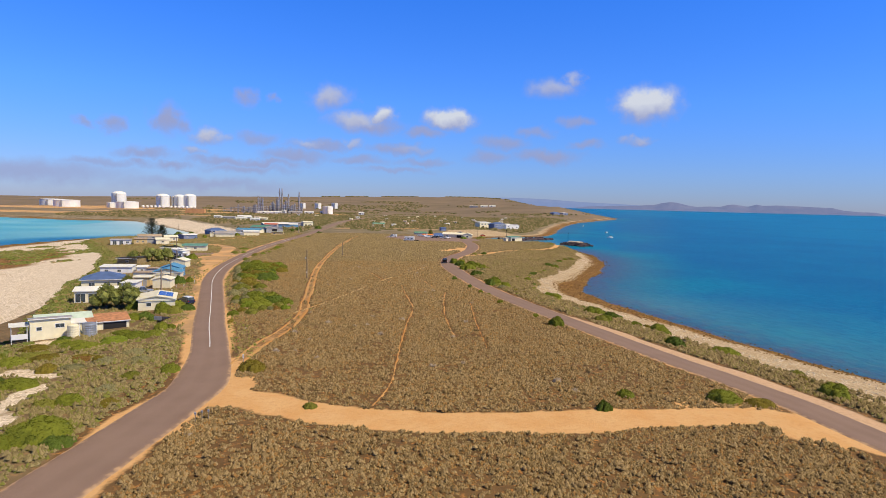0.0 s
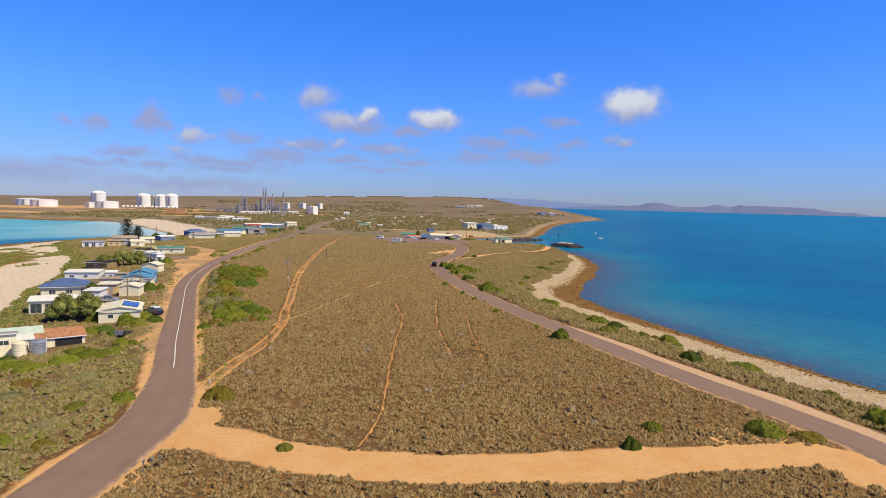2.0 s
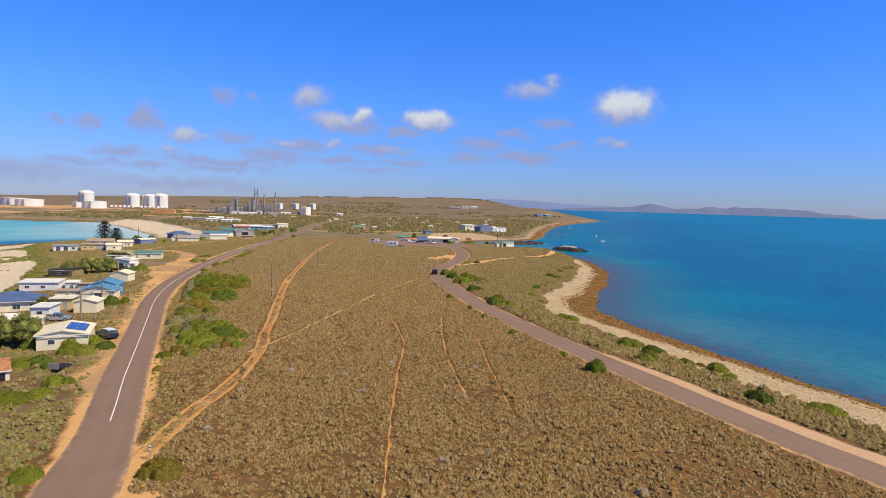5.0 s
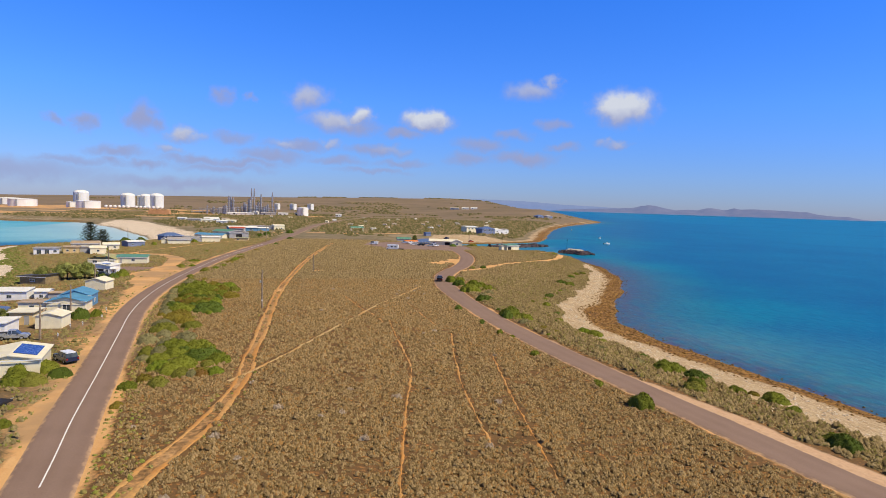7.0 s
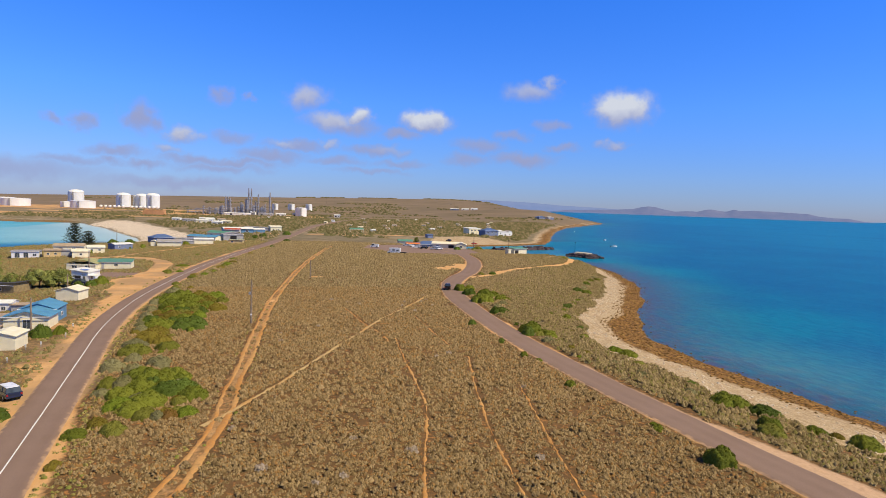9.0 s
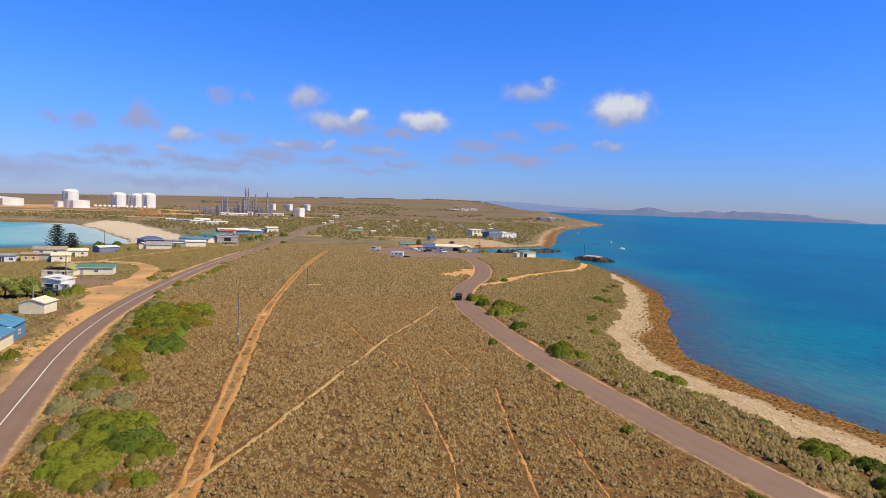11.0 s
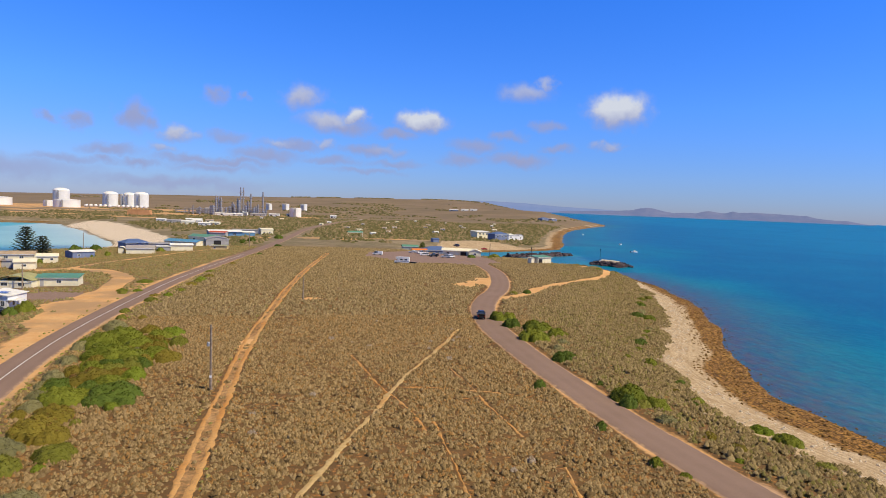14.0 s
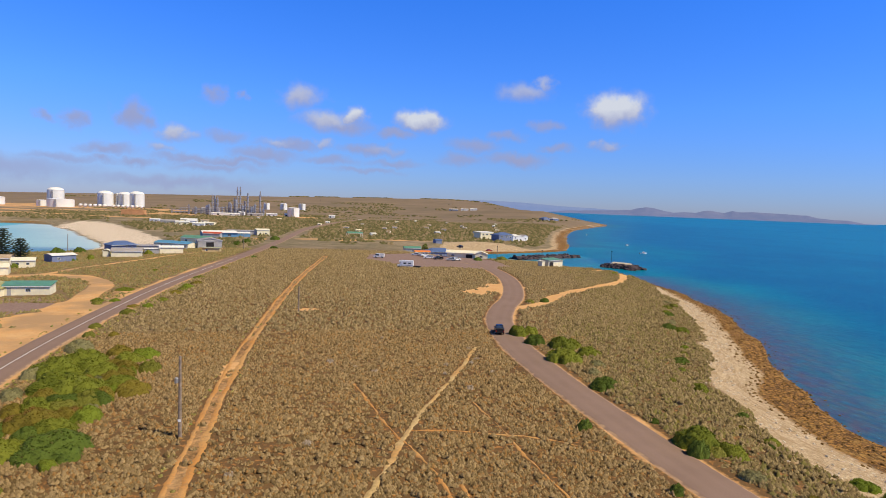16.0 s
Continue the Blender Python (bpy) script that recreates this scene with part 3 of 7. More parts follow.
def land_form(x, y):
    """Height of the land, and the distances from the two shores and the vegetation edge."""
    wx = x + 4.5 * (rough_noise(x, y, 18, 5) - 0.5)
    wy = y + 4.5 * (rough_noise(x, y, 18, 9) - 0.5)
    land = inside(wx, wy, RIGHT + LEFT)
    dr, dl = seg_dist(wx, wy, RIGHT), seg_dist(wx, wy, LEFT)
    green = inside(wx, wy, RIGHT + EDGE)
    de = seg_dist(wx, wy, EDGE) * np.where(green, 1, -1)
    z = np.interp(dr, [0, 4, 10, 15, 20, 27, 34, 44, 70], [0, 0.5, 1.0, 1.7, 2.2, 3.3, 4.4, 5.0, 5.2])
    z = np.minimum(z, np.interp(de, [-80, -40, -10, 0, 8, 25, 60, 100], [0.3, 0.8, 1.8, 2.7, 3.9, 4.6, 5.0, 5.2])) + SEA
    z = z + 1.3 * np.exp(-((x - 45) / 75) ** 2 - ((y - 370) / 80) ** 2) * np.clip(dr / 50, 0, 1)
    z = z + 3.2 * np.exp(-((x - 133) / 15) ** 2 - ((y - 378) / 22) ** 2) * np.clip((dr - 5) / 7, 0, 1)
    az, r = np.degrees(np.arctan2(x - 3, y - 70)), np.hypot(x - 3, y - 70)
    top = np.interp(az, [-90, -40, -24, -17, -10, -3, 4.3, 10, 13.7, 17.3, 20.4, 22.5, 25, 30], [8, 10, 15, 24, 31, 39, 49.5, 56, 51, 43.7, 33, 22, 5, 0])
    far = np.interp(az, [-90, -25, -5, 10, 17, 23], [2600, 2600, 2700, 2900, 2400, 1850])
    z = z + top * ease(0.40, 1.0, r / far) * np.clip(dr / 160, 0, 1)
    z = z + 5 * (rough_noise(x, y, 420, 3) - 0.5) * ease(700, 1600, r) * np.clip(dr / 200, 0, 1)
    z = np.where(r > far, z - (r - far) * 0.006 * ease(12, -5, az), z)
    d = np.minimum(dr, dl)
    z = np.where(land, z + 0.10 * (rough_noise(x, y, 4, 21) - 0.5), SEA - np.interp(d, [0, 5, 30, 200], [0.05, 0.5, 2.5, 6]))
    return z, land, dr, dl, de


def axis(lo, a, b_, hi, step, grow):
    mid = list(np.arange(a, b_ + 0.01, step))
    s, v = step, a
    while v > lo:
        s *= grow
        v -= s
        mid.insert(0, v)
    s, v = step, b_
    while v < hi:
        s *= grow
        v += s
        mid.append(v)
    return np.array(mid)


GX = axis(-4800, -90, 116, 4900, 1.2, 1.055)
GY = axis(-900, 42, 470, 5600, 1.2, 1.03)
X, Y = np.meshgrid(GX, GY)
GZ, LAND, DR, DL, DE = land_form(X, Y)
near_road = np.minimum(seg_dist(X, Y, LROAD), seg_dist(X, Y, RROAD))
# the carriageways are cut level into the ground
GZ = GZ - 0.06 * ease(4.2, 2.8, near_road)


def ground_z(x, y):
    """Height of the ground sheet, between its grid lines."""
    x, y = np.asarray(x, float), np.asarray(y, float)
    i, j = np.clip(np.searchsorted(GX, x) - 1, 0, len(GX) - 2), np.clip(np.searchsorted(GY, y) - 1, 0, len(GY) - 2)
    u, v = (x - GX[i]) / (GX[i + 1] - GX[i]), (y - GY[j]) / (GY[j + 1] - GY[j])
    return (GZ[j, i] * (1 - u) + GZ[j, i + 1] * u) * (1 - v) + (GZ[j + 1, i] * (1 - u) + GZ[j + 1, i + 1] * u) * v


def gz(x, y):
    return float(ground_z(np.array([x]), np.array([y]))[0])


def raw_mesh(name, verts, faces, mat, smooth=False, attrs=None):
    """A mesh straight from arrays; faces is an (n, 3) or (n, 4) array."""
    me = bpy.data.meshes.new(name)
    verts, faces = np.asarray(verts, np.float32), np.asarray(faces, np.int32)
    k = faces.shape[1]
    me.vertices.add(len(verts))
    me.vertices.foreach_set("co", verts.ravel())
    me.loops.add(faces.size)
    me.loops.foreach_set("vertex_index", faces.ravel())
    me.polygons.add(len(faces))
    me.polygons.foreach_set("loop_start", np.arange(0, faces.size, k, dtype=np.int32))
    me.polygons.foreach_set("use_smooth", np.broadcast_to(smooth, len(faces)).copy())
    for key, value in (attrs or {}).items():
        me.attributes.new(key, "FLOAT", "POINT").data.foreach_set("value", np.asarray(value, np.float32).ravel())
    me.update(calc_edges=True)
    me.materials.append(mat)
    return me


def grid_faces(ny, nx):
    i = np.arange((ny - 1) * (nx - 1))
    a = (i // (nx - 1)) * nx + i % (nx - 1)
    return np.stack([a, a + 1, a + nx + 1, a + nx], 1)


# what covers the ground
dcross, dloop, dlook = seg_dist(X, Y, CROSS), np.minimum(seg_dist(X, Y, LOOP), seg_dist(X, Y, LOOP_LANE) + 1.8), np.minimum(seg_dist(X, Y, LOOKOUT), seg_dist(X, Y, BEACH_LANE) + 0.6)
d_left, d_right = seg_dist(X, Y, LROAD), seg_dist(X, Y, RROAD)
ragged = 2.2 * (rough_noise(X, Y, 9, 31) - 0.5)
dirt = ease(4.4, 2.2, dcross + ragged)
dirt = np.maximum(dirt, 0.66 * ease(5.0, 3.5, d_right + 0.7 * ragged + np.where((X > right_x(Y)) & (Y < 170), 1.2, 0.35)))
dirt = np.maximum(dirt, 0.92 * ease(np.where(Y < 105, 5.6, 6.4), 3.4, d_left + 1.4 * ragged + np.where((Y > 108) & (X > left_x(Y)), 0.9, 0.3)) * ease(560, 300, Y))
dirt = np.maximum(dirt, ease(4.2, 2.0, dloop + ragged))
dirt = np.maximum(dirt, ease(2.8, 1.0, dlook + ragged))
west = (X < -12) & (d_left < 16) & (Y > 118) & (Y < 330) & (X < left_x(Y))
dirt = np.maximum(dirt, np.where(west, 0.20 + 0.36 * ease(12, 4, d_left) + 0.7 * (rough_noise(X, Y, 9, 44) - 0.5), 0))
for cx, cy, rx, ry in ((-12, 92, 3.5, 5), (-12.5, 100, 2.4, 6), (50, 79, 8, 4), (54, 315, 5, 6), (60, 321, 6.5, 6), (65, 329, 5.5, 7), (135, 383, 5, 5),
                       (56.5, 69.5, 5.5, 5.5), (-16, 78, 4, 4), (-49, 290, 6, 10), (-60, 292, 12, 7), (-46, 500, 14, 8), (-48, 430, 12, 5), (-35, 565, 12, 8), (20, 575, 30, 9), (64, 590, 30, 6), (-49, 262, 5, 12), (-53, 278, 5, 8), (4.0, 286.5, 3.4, 2.0), (-7, 234, 1.7, 4.5)):
    dirt = np.maximum(dirt, ease(1.25, 0.75, np.hypot((X - cx) / rx, (Y - cy) / ry) + 0.5 * (rough_noise(X, Y, 6, 77) - 0.5)))
wash = inside(X, Y, [(-620, 930), (-250, 880), (-60, 900), (20, 1020), (0, 1260), (-480, 1480), (-640, 1200)])
dirt = np.maximum(dirt, np.where(wash, ease(0.38, 0.54, rough_noise(X * 0.5, Y, 60, 12)) * 0.9, 0))
dirt = np.maximum(dirt, 0.47 * ease(2.0, 0.9, seg_dist(X, Y, TWIN) + 0.5 * ragged))
shore_r = LAND & (DR < DL)


def reef_width(y):
    """How far the brown reef reaches up the right-hand shore."""
    return np.interp(y, [100, 140, 166, 185, 200, 222, 244, 269, 300, 345, 390, 480, 600, 700], [3.5, 4.5, 7.0, 8.5, 9.5, 9, 6.8, 6.4, 6.2, 5.5, 3.5, 3.5, 8, 12])


rock = np.where(shore_r, ease(1.5, -1.5, DR + 4 * (rough_noise(X, Y, 25, 8) - 0.5) - reef_width(Y)), 0)
BEACH_TOP = ([60, 126, 160, 190, 201, 212, 224, 242, 276, 306, 349, 376, 400, 490, 600], [19, 20, 20, 22, 21.5, 19, 16.5, 15.5, 15, 15, 14, 9, 4, 4, 13])
sand = np.where(shore_r, ease(3, -3, DR - np.interp(Y, *BEACH_TOP) + 6 * (rough_noise(X, Y, 14, 4) - 0.5)), 0)
sea_verge = (X > right_x(Y)) & (Y < 172)
dirt = np.maximum(dirt, np.where(sea_verge, 0.78 * ease(8.8, 6.0, d_right + 1.0 * ragged + np.interp(Y, [112, 150], [0, 3.4])), 0))
lot = inside(X, Y, [(90, 505), (86, 535), (100, 580), (131, 602), (158, 592), (172, 574), (150, 558), (115, 541), (97, 530)])
sand = np.maximum(sand, np.where(lot, 0.95, 0))
far_beach = (Y > 630) & shore_r
sand = np.maximum(sand, np.where(far_beach, ease(20, 12, DR), 0))
sand = np.maximum(sand, np.where(LAND & (DL < DR), ease(7, 0, DE + 5 * (rough_noise(X, Y, 12, 15) - 0.5)), 0))
def blowout(x, y, d):
    """Bare drifts of pale sand on the near dune."""
    b_ = 0 * x
    for cx, cy, rx, ry in ((-36.8, 91, 2.0, 6.5), (-38.5, 100, 3.4, 2.0), (-44, 103, 3.2, 2.4), (-34.8, 80, 2.0, 4.0), (-45, 97, 2.0, 3.0), (-48, 122, 3.0, 2.0), (-27.5, 69.5, 2.4, 1.6)):
        b_ = b_ + ease(1.3, 0.6, np.hypot((x - cx) / rx, (y - cy) / ry))
    b_ = np.clip(b_ + 1.5 * (rough_noise(x, y, 5, 61) - 0.56), 0, 1)
    return np.where((y < 128) & (y > 20) & (x < -22), b_ * ease(7, 12, d), 0)


sand = np.maximum(sand, blowout(X, Y, d_left))
rock = np.maximum(rock, np.where(LAND, 0.85 * ease(1.25, 0.7, np.hypot((X + 142) / 25, (Y - 285) / 58) + 1.1 * (rough_noise(X, Y, 16, 91) - 0.5)), 0))
rock = np.maximum(rock, np.where(LAND & (DL < 22) & (Y < 470) & (DE < -8), ease(22, 8, DL + 12 * (rough_noise(X, Y, 20, 92) - 0.5)), 0))
rock = np.maximum(rock, np.where(LAND & (DL < 16) & (Y > 640), ease(14, 6, DL) * ease(-225, -260, X), 0))
sand = np.where((X < -225) & (Y > 640), sand * 0.35, sand)
park = inside(X + ragged, Y + ragged, [(29, 420), (46, 381), (60, 385), (72, 380), (80, 384), (92, 396), (94, 432), (76, 462), (60, 470), (44, 456), (34, 452)])
gravel = np.where(park, 1.0, 0.0)
gravel = np.maximum(gravel, np.where(inside(X, Y, [(-76, 286), (-56, 282), (-54, 300), (-62, 306), (-78, 304)]), 0.8, 0))
field = inside(X, Y, [(-40, -60), (110, -60), (110, 480), (-40, 480)])
scrub = np.clip(np.maximum(ease(380, 560, Y), np.where(X < -24, 0.45, 0)), 0, 1)
# plain: share of the haze-toned far ground, rising with distance
ground = new("ground", raw_mesh("ground", np.stack([X, Y, GZ], -1).reshape(-1, 3), grid_faces(*X.shape), M_GROUND, True,
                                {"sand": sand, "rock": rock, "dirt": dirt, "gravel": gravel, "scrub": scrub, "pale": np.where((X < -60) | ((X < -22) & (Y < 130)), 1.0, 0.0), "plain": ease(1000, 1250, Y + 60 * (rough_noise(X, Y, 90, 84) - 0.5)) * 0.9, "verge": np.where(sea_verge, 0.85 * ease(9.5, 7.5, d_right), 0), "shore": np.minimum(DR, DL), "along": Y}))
tagged(ground, "red-brown soil with pale sand, bare orange dirt and dark reef rock", "ground", kind="structure")

# sea and bay
WX, WY = axis(-4800, -260, 320, 5200, 6.5, 1.08), axis(-900, 60, 720, 5600, 6.5, 1.08)
X2, Y2 = np.meshgrid(WX, WY)
_, land2, dr2, dl2, _ = land_form(X2, Y2)
sea_d = np.where(land2, -np.minimum(dr2, dl2), np.minimum(dr2, dl2))
right_side = X2 > np.interp(Y2, [0, 600, 1500, 5000], [0, 0, 300, 900])
r2 = np.hypot(X2, Y2 - 70)
wz = SEA + np.where(right_side, 17.6 * ease(1500, 4700, r2), -0.012 * np.maximum(0, r2 - 1400))
shallow = np.where(right_side, np.interp(sea_d, [0, 15, 40, 75, 120], [1, 0.9, 0.45, 0.0, -0.1]), 0)
shallow = np.maximum(shallow, 0.55 * ease(150, 40, np.hypot(X2 - 250, (Y2 - 700) * 0.5)))
weed = np.where(right_side & (Y2 < 420), np.interp(sea_d, [0, 8, 18, 38], [0.95, 0.75, 0.32, 0]) * np.interp(Y2, [150, 215], [0.85, 1.0]), 0) + np.where(right_side & (Y2 > 640), np.interp(sea_d, [0, 12, 40], [0.6, 0.3, 0]), 0)
bay = np.where(right_side, np.where(inside(X2, Y2, [(80, 460), (170, 460), (195, 540), (190, 580), (80, 580)]), 0.22, 0), np.clip(0.30 + np.interp(Y2 + 0.3 * X2, [250, 380, 520], [0, 0.5, 0.75]), 0, 1))
bay = np.maximum(bay, np.where(right_side, 0.22 * np.interp(sea_d, [2, 12, 40, 80], [0, 1, 0.6, 0]) * ease(235, 170, Y2), 0))
bay = np.where(right_side | (Y2 > 520), bay, bay * np.interp(dl2, [0, 6, 30, 55], [0.55, 0.2, 0.3, 1.0]))
bank = np.where(~right_side & (X2 > -260), np.interp(dl2, [0, 8, 40, 100], [0.95, 0.7, 0.4, 0]) * ease(470, 540, Y2), 0)
water = new("water", raw_mesh("water", np.stack([X2, Y2, wz], -1).reshape(-1, 3), grid_faces(*X2.shape), M_WATER, True,
                              {"open_sea": np.where(right_side, ease(120, 420, sea_d), 0), "shallow": shallow, "weed": weed, "bay": bay, "bank": bank}))
tagged(water, "blue-green sea with a light chop and shallow turquoise bay", "sea", kind="structure")


# ---- roads and tracks ----
def ribbon(name, line, half, lift, mat, cols=9, seed=0, wild=0.0, skirt=True, flare=None):
    """A strip along a line, laid on the ground, with turned-down edges; wild: how ragged the edges are."""
    p = np.array(line)
    d = np.gradient(p, axis=0)
    d /= np.linalg.norm(d, axis=1)[:, None] + 1e-9
    side = np.stack([d[:, 1], -d[:, 0]], 1)
    s = np.linspace(-1, 1, cols)
    run = np.concatenate([[0], np.cumsum(np.linalg.norm(np.diff(p, axis=0), axis=1))])
    w = np.ones((len(p), cols)) * half
    if flare is not None:
        w = w * np.interp(p[:, 1], *flare)[:, None]
    if wild:
        wave = 0.55 * rough_noise(run[:, None] + 0 * s, np.sign(s)[None] * 40 + seed * 17, 2.6, seed) + 0.45 * rough_noise(run[:, None] + 0 * s, np.sign(s)[None] * 90 + seed * 29, 0.8, seed + 3)
        w = half * np.maximum(0.06, 1 + wild * (wave - 0.5) * 2.4)
    px, py = p[:, :1] + side[:, :1] * s * w, p[:, 1:] + side[:, 1:] * s * w
    pz = ground_z(px, py) + lift
    if skirt:
        pz[:, 0] -= lift + 0.08
        pz[:, -1] -= lift + 0.08
    worn = np.exp(-((np.abs(s) - 0.35) / 0.16) ** 2)[None] * np.ones((len(p), 1))
    rim = np.clip((np.abs(s) - 0.55) / 0.4, 0, 1)[None] * np.ones((len(p), 1))
    me = raw_mesh(name, np.stack([px, py, pz], -1).reshape(-1, 3), grid_faces(len(p), cols), mat, True, {"worn": worn, "rim": rim})
    return new(name, me)


road_1 = tagged(ribbon("road_1", curve(LROAD, 2.0), 3.25, 0.12, M_ROAD, 15, flare=([40, 80, 96, 112], [1.2, 1.24, 1.22, 1.0])), "reddish sealed road with sandy verges and a white line", "road", kind="structure")
road_2 = tagged(ribbon("road_2", curve(RROAD, 2.0), 3.5, 0.12, M_ROAD, 15), "plain reddish-brown sealed road along the shore", "road", kind="structure")
mark = [q for q in curve(LROAD, 2.0) if 113 < q[1] < 420]
tagged(ribbon("road_line", mark, 0.075, 0.145, M_LINE, 3, skirt=False), "solid white centre line painted on the road", "road marking", kind="structure")


def offset(line, by):
    p = np.array(line)
    d = np.gradient(p, axis=0)
    d /= np.linalg.norm(d, axis=1)[:, None] + 1e-9
    return [tuple(q) for q in p + np.stack([d[:, 1], -d[:, 0]], 1) * by]


PALE = [(-8, 146.5), (-4.8, 152.5), (-0.9, 161.3), (3.4, 172), (7.5, 182.5), (11, 191), (14.4, 199.5), (18.2, 209), (23.8, 221), (29.2, 232), (35.8, 247)]
FOOT = [[(6.3, 81.6), (9.1, 90.8), (10.5, 99.4), (12.8, 115), (15.7, 133), (17.8, 144), (19, 153), (19.3, 172), (19.7, 191)],
        [(23.1, 119), (23.9, 130), (25.3, 144), (27.6, 159), (30.8, 176.5)], [(27.2, 110), (28.6, 121), (30, 131.6), (31.8, 143), (34.3, 159)],
        [(18.2, 188), (17.6, 194), (16.5, 199.3), (15, 204.5), (14.2, 208.6), (12.6, 218.6), (11.4, 226)], [(29.2, 185), (28.2, 197), (28, 206), (27, 215)],
        [(16.5, 205.6), (21.8, 205), (25.6, 203.7), (30.7, 202.3), (34.1, 200.2), (37, 197)]]
twin = curve(TWIN, 0.5)
for k, by in enumerate((-0.75, 0.8)):
    tagged(ribbon("wheel_track", [(q[0] + 0.5 * (vnoise(q[1], k * 50.0, 13, 6) - 0.5), q[1]) for q in offset(twin, by)], (0.40, 0.52)[k], 0.05, M_TRACK, 5, 3 + k, 1.15), "bare orange wheel rut through the low scrub", "track", kind="structure")
tagged(ribbon("foot_track", curve(PALE, 0.3), 0.50, 0.05, M_TRACK_PALE, 5, 8, 1.3), "pale sandy path worn through the low scrub", "track", kind="structure")
for k, line in enumerate(FOOT):
    tagged(ribbon("foot_track", curve(line, 0.3), 0.17, 0.05, M_TRACK, 5, 11 + k, 3.4), "narrow orange path worn through the low scrub", "track", kind="structure")


# ---- far ranges across the gulf ----
def mountain_range(name, label, crest, radius, depth, mat, seed):
    az = np.linspace(crest[0][0], crest[-1][0], 260)
    el = np.interp(az, [c_[0] for c_ in crest], [c_[1] for c_ in crest])
    el = el + 0.04 * (rough_noise(az * 100, 0 * az, 60, seed) - 0.5) * np.clip((el + 0.3) * 3, 0, 1)
    rows = []
    for k, (dr_, f_) in enumerate(((-depth, 0.0), (-0.75 * depth, 0.28), (-0.4 * depth, 0.62), (0, 1.0), (0.6 * depth, 0.3), (depth, 0.0))):
        z0 = 4.0
        zt = 26 + np.tan(np.radians(el)) * radius
        f2 = f_ + (0.16 * (rough_noise(az * 100, k * 37 + 0 * az, 45, seed + k) - 0.5) if 0 < f_ < 1 else 0)
        rr = radius + dr_
        rows.append(np.stack([3 + rr * np.sin(np.radians(az)), 70 + rr * np.cos(np.radians(az)), z0 + (zt - z0) * f2], -1))
    v = np.stack(rows)
    return tagged(new(name, raw_mesh(name, v.reshape(-1, 3), grid_faces(6, 260), mat, True)), label, "hills", kind="structure")


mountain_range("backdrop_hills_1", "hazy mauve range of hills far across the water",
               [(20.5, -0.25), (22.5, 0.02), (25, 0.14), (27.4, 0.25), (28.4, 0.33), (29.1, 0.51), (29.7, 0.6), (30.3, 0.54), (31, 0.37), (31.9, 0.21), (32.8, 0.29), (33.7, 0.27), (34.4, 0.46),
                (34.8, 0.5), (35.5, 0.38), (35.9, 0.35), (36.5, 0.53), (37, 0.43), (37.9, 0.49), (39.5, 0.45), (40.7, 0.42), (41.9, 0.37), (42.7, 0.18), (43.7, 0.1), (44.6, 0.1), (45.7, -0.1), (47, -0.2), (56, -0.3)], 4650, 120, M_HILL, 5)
mountain_range("backdrop_hills_2", "faint range beyond the headland, bluish from painted haze",
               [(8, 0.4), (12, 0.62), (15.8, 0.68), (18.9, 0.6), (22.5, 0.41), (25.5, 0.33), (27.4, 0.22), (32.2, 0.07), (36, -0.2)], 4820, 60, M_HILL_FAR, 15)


# ---- building kit ----
def Empty(name, x, y, z, rot=0.0):
    ob = new(name)
    ob.empty_display_size = 0.5
    ob.location, ob.rotation_euler = (x, y, z), (0, 0, radians(rot))
    return ob


def part(name, bm, mat, parent, label=""):
    bmesh.ops.recalc_face_normals(bm, faces=bm.faces[:])
    me = bpy.data.meshes.new(name)
    bm.to_mesh(me)
    bm.free()
    me.materials.append(mat)
    ob = new(name, me)
    ob.parent = parent
    return tagged(ob, label)


def box(bm, x0, x1, y0, y1, z0, z1, taper=0.0):
    lo = [bm.verts.new(p) for p in ((x0, y0, z0), (x1, y0, z0), (x1, y1, z0), (x0, y1, z0))]
    hi = [bm.verts.new(p) for p in ((x0 + taper, y0 + taper, z1), (x1 - taper, y0 + taper, z1), (x1 - taper, y1 - taper, z1), (x0 + taper, y1 - taper, z1))]
    bm.faces.new(lo[::-1])
    bm.faces.new(hi)
    for k in range(4):
        bm.faces.new((lo[k], lo[(k + 1) % 4], hi[(k + 1) % 4], hi[k]))
    return bm


def boxed(*a, **k):
    return box(bmesh.new(), *a, **k)


def slab(bm, pts, thick):
    """A flat plate: the corners of its top, and its thickness downwards."""
    hi = [bm.verts.new(p) for p in pts]
    lo = [bm.verts.new((p[0], p[1], p[2] - thick)) for p in pts]
    bm.faces.new(hi)
    bm.faces.new(lo[::-1])
    n = len(pts)
    for k in range(n):
        bm.faces.new((lo[k], lo[(k + 1) % n], hi[(k + 1) % n], hi[k]))
    return bm


def shell(bm, faces_, thick):
    """A folded sheet of one thickness from faces that share corners."""
    up, down, edges = {}, {}, {}
    for f_ in faces_:
        for p in f_:
            if p not in up:
                up[p], down[p] = bm.verts.new(p), bm.verts.new((p[0], p[1], p[2] - thick))
        bm.faces.new([up[p] for p in f_])
        bm.faces.new([down[p] for p in f_[::-1]])
        for a, b_ in zip(f_, f_[1:] + f_[:1]):
            key = tuple(sorted((a, b_)))
            edges[key] = edges.get(key, 0) + 1
    for (a, b_), n in edges.items():
        if n == 1:
            bm.faces.new((up[a], up[b_], down[b_], down[a]))
    return bm


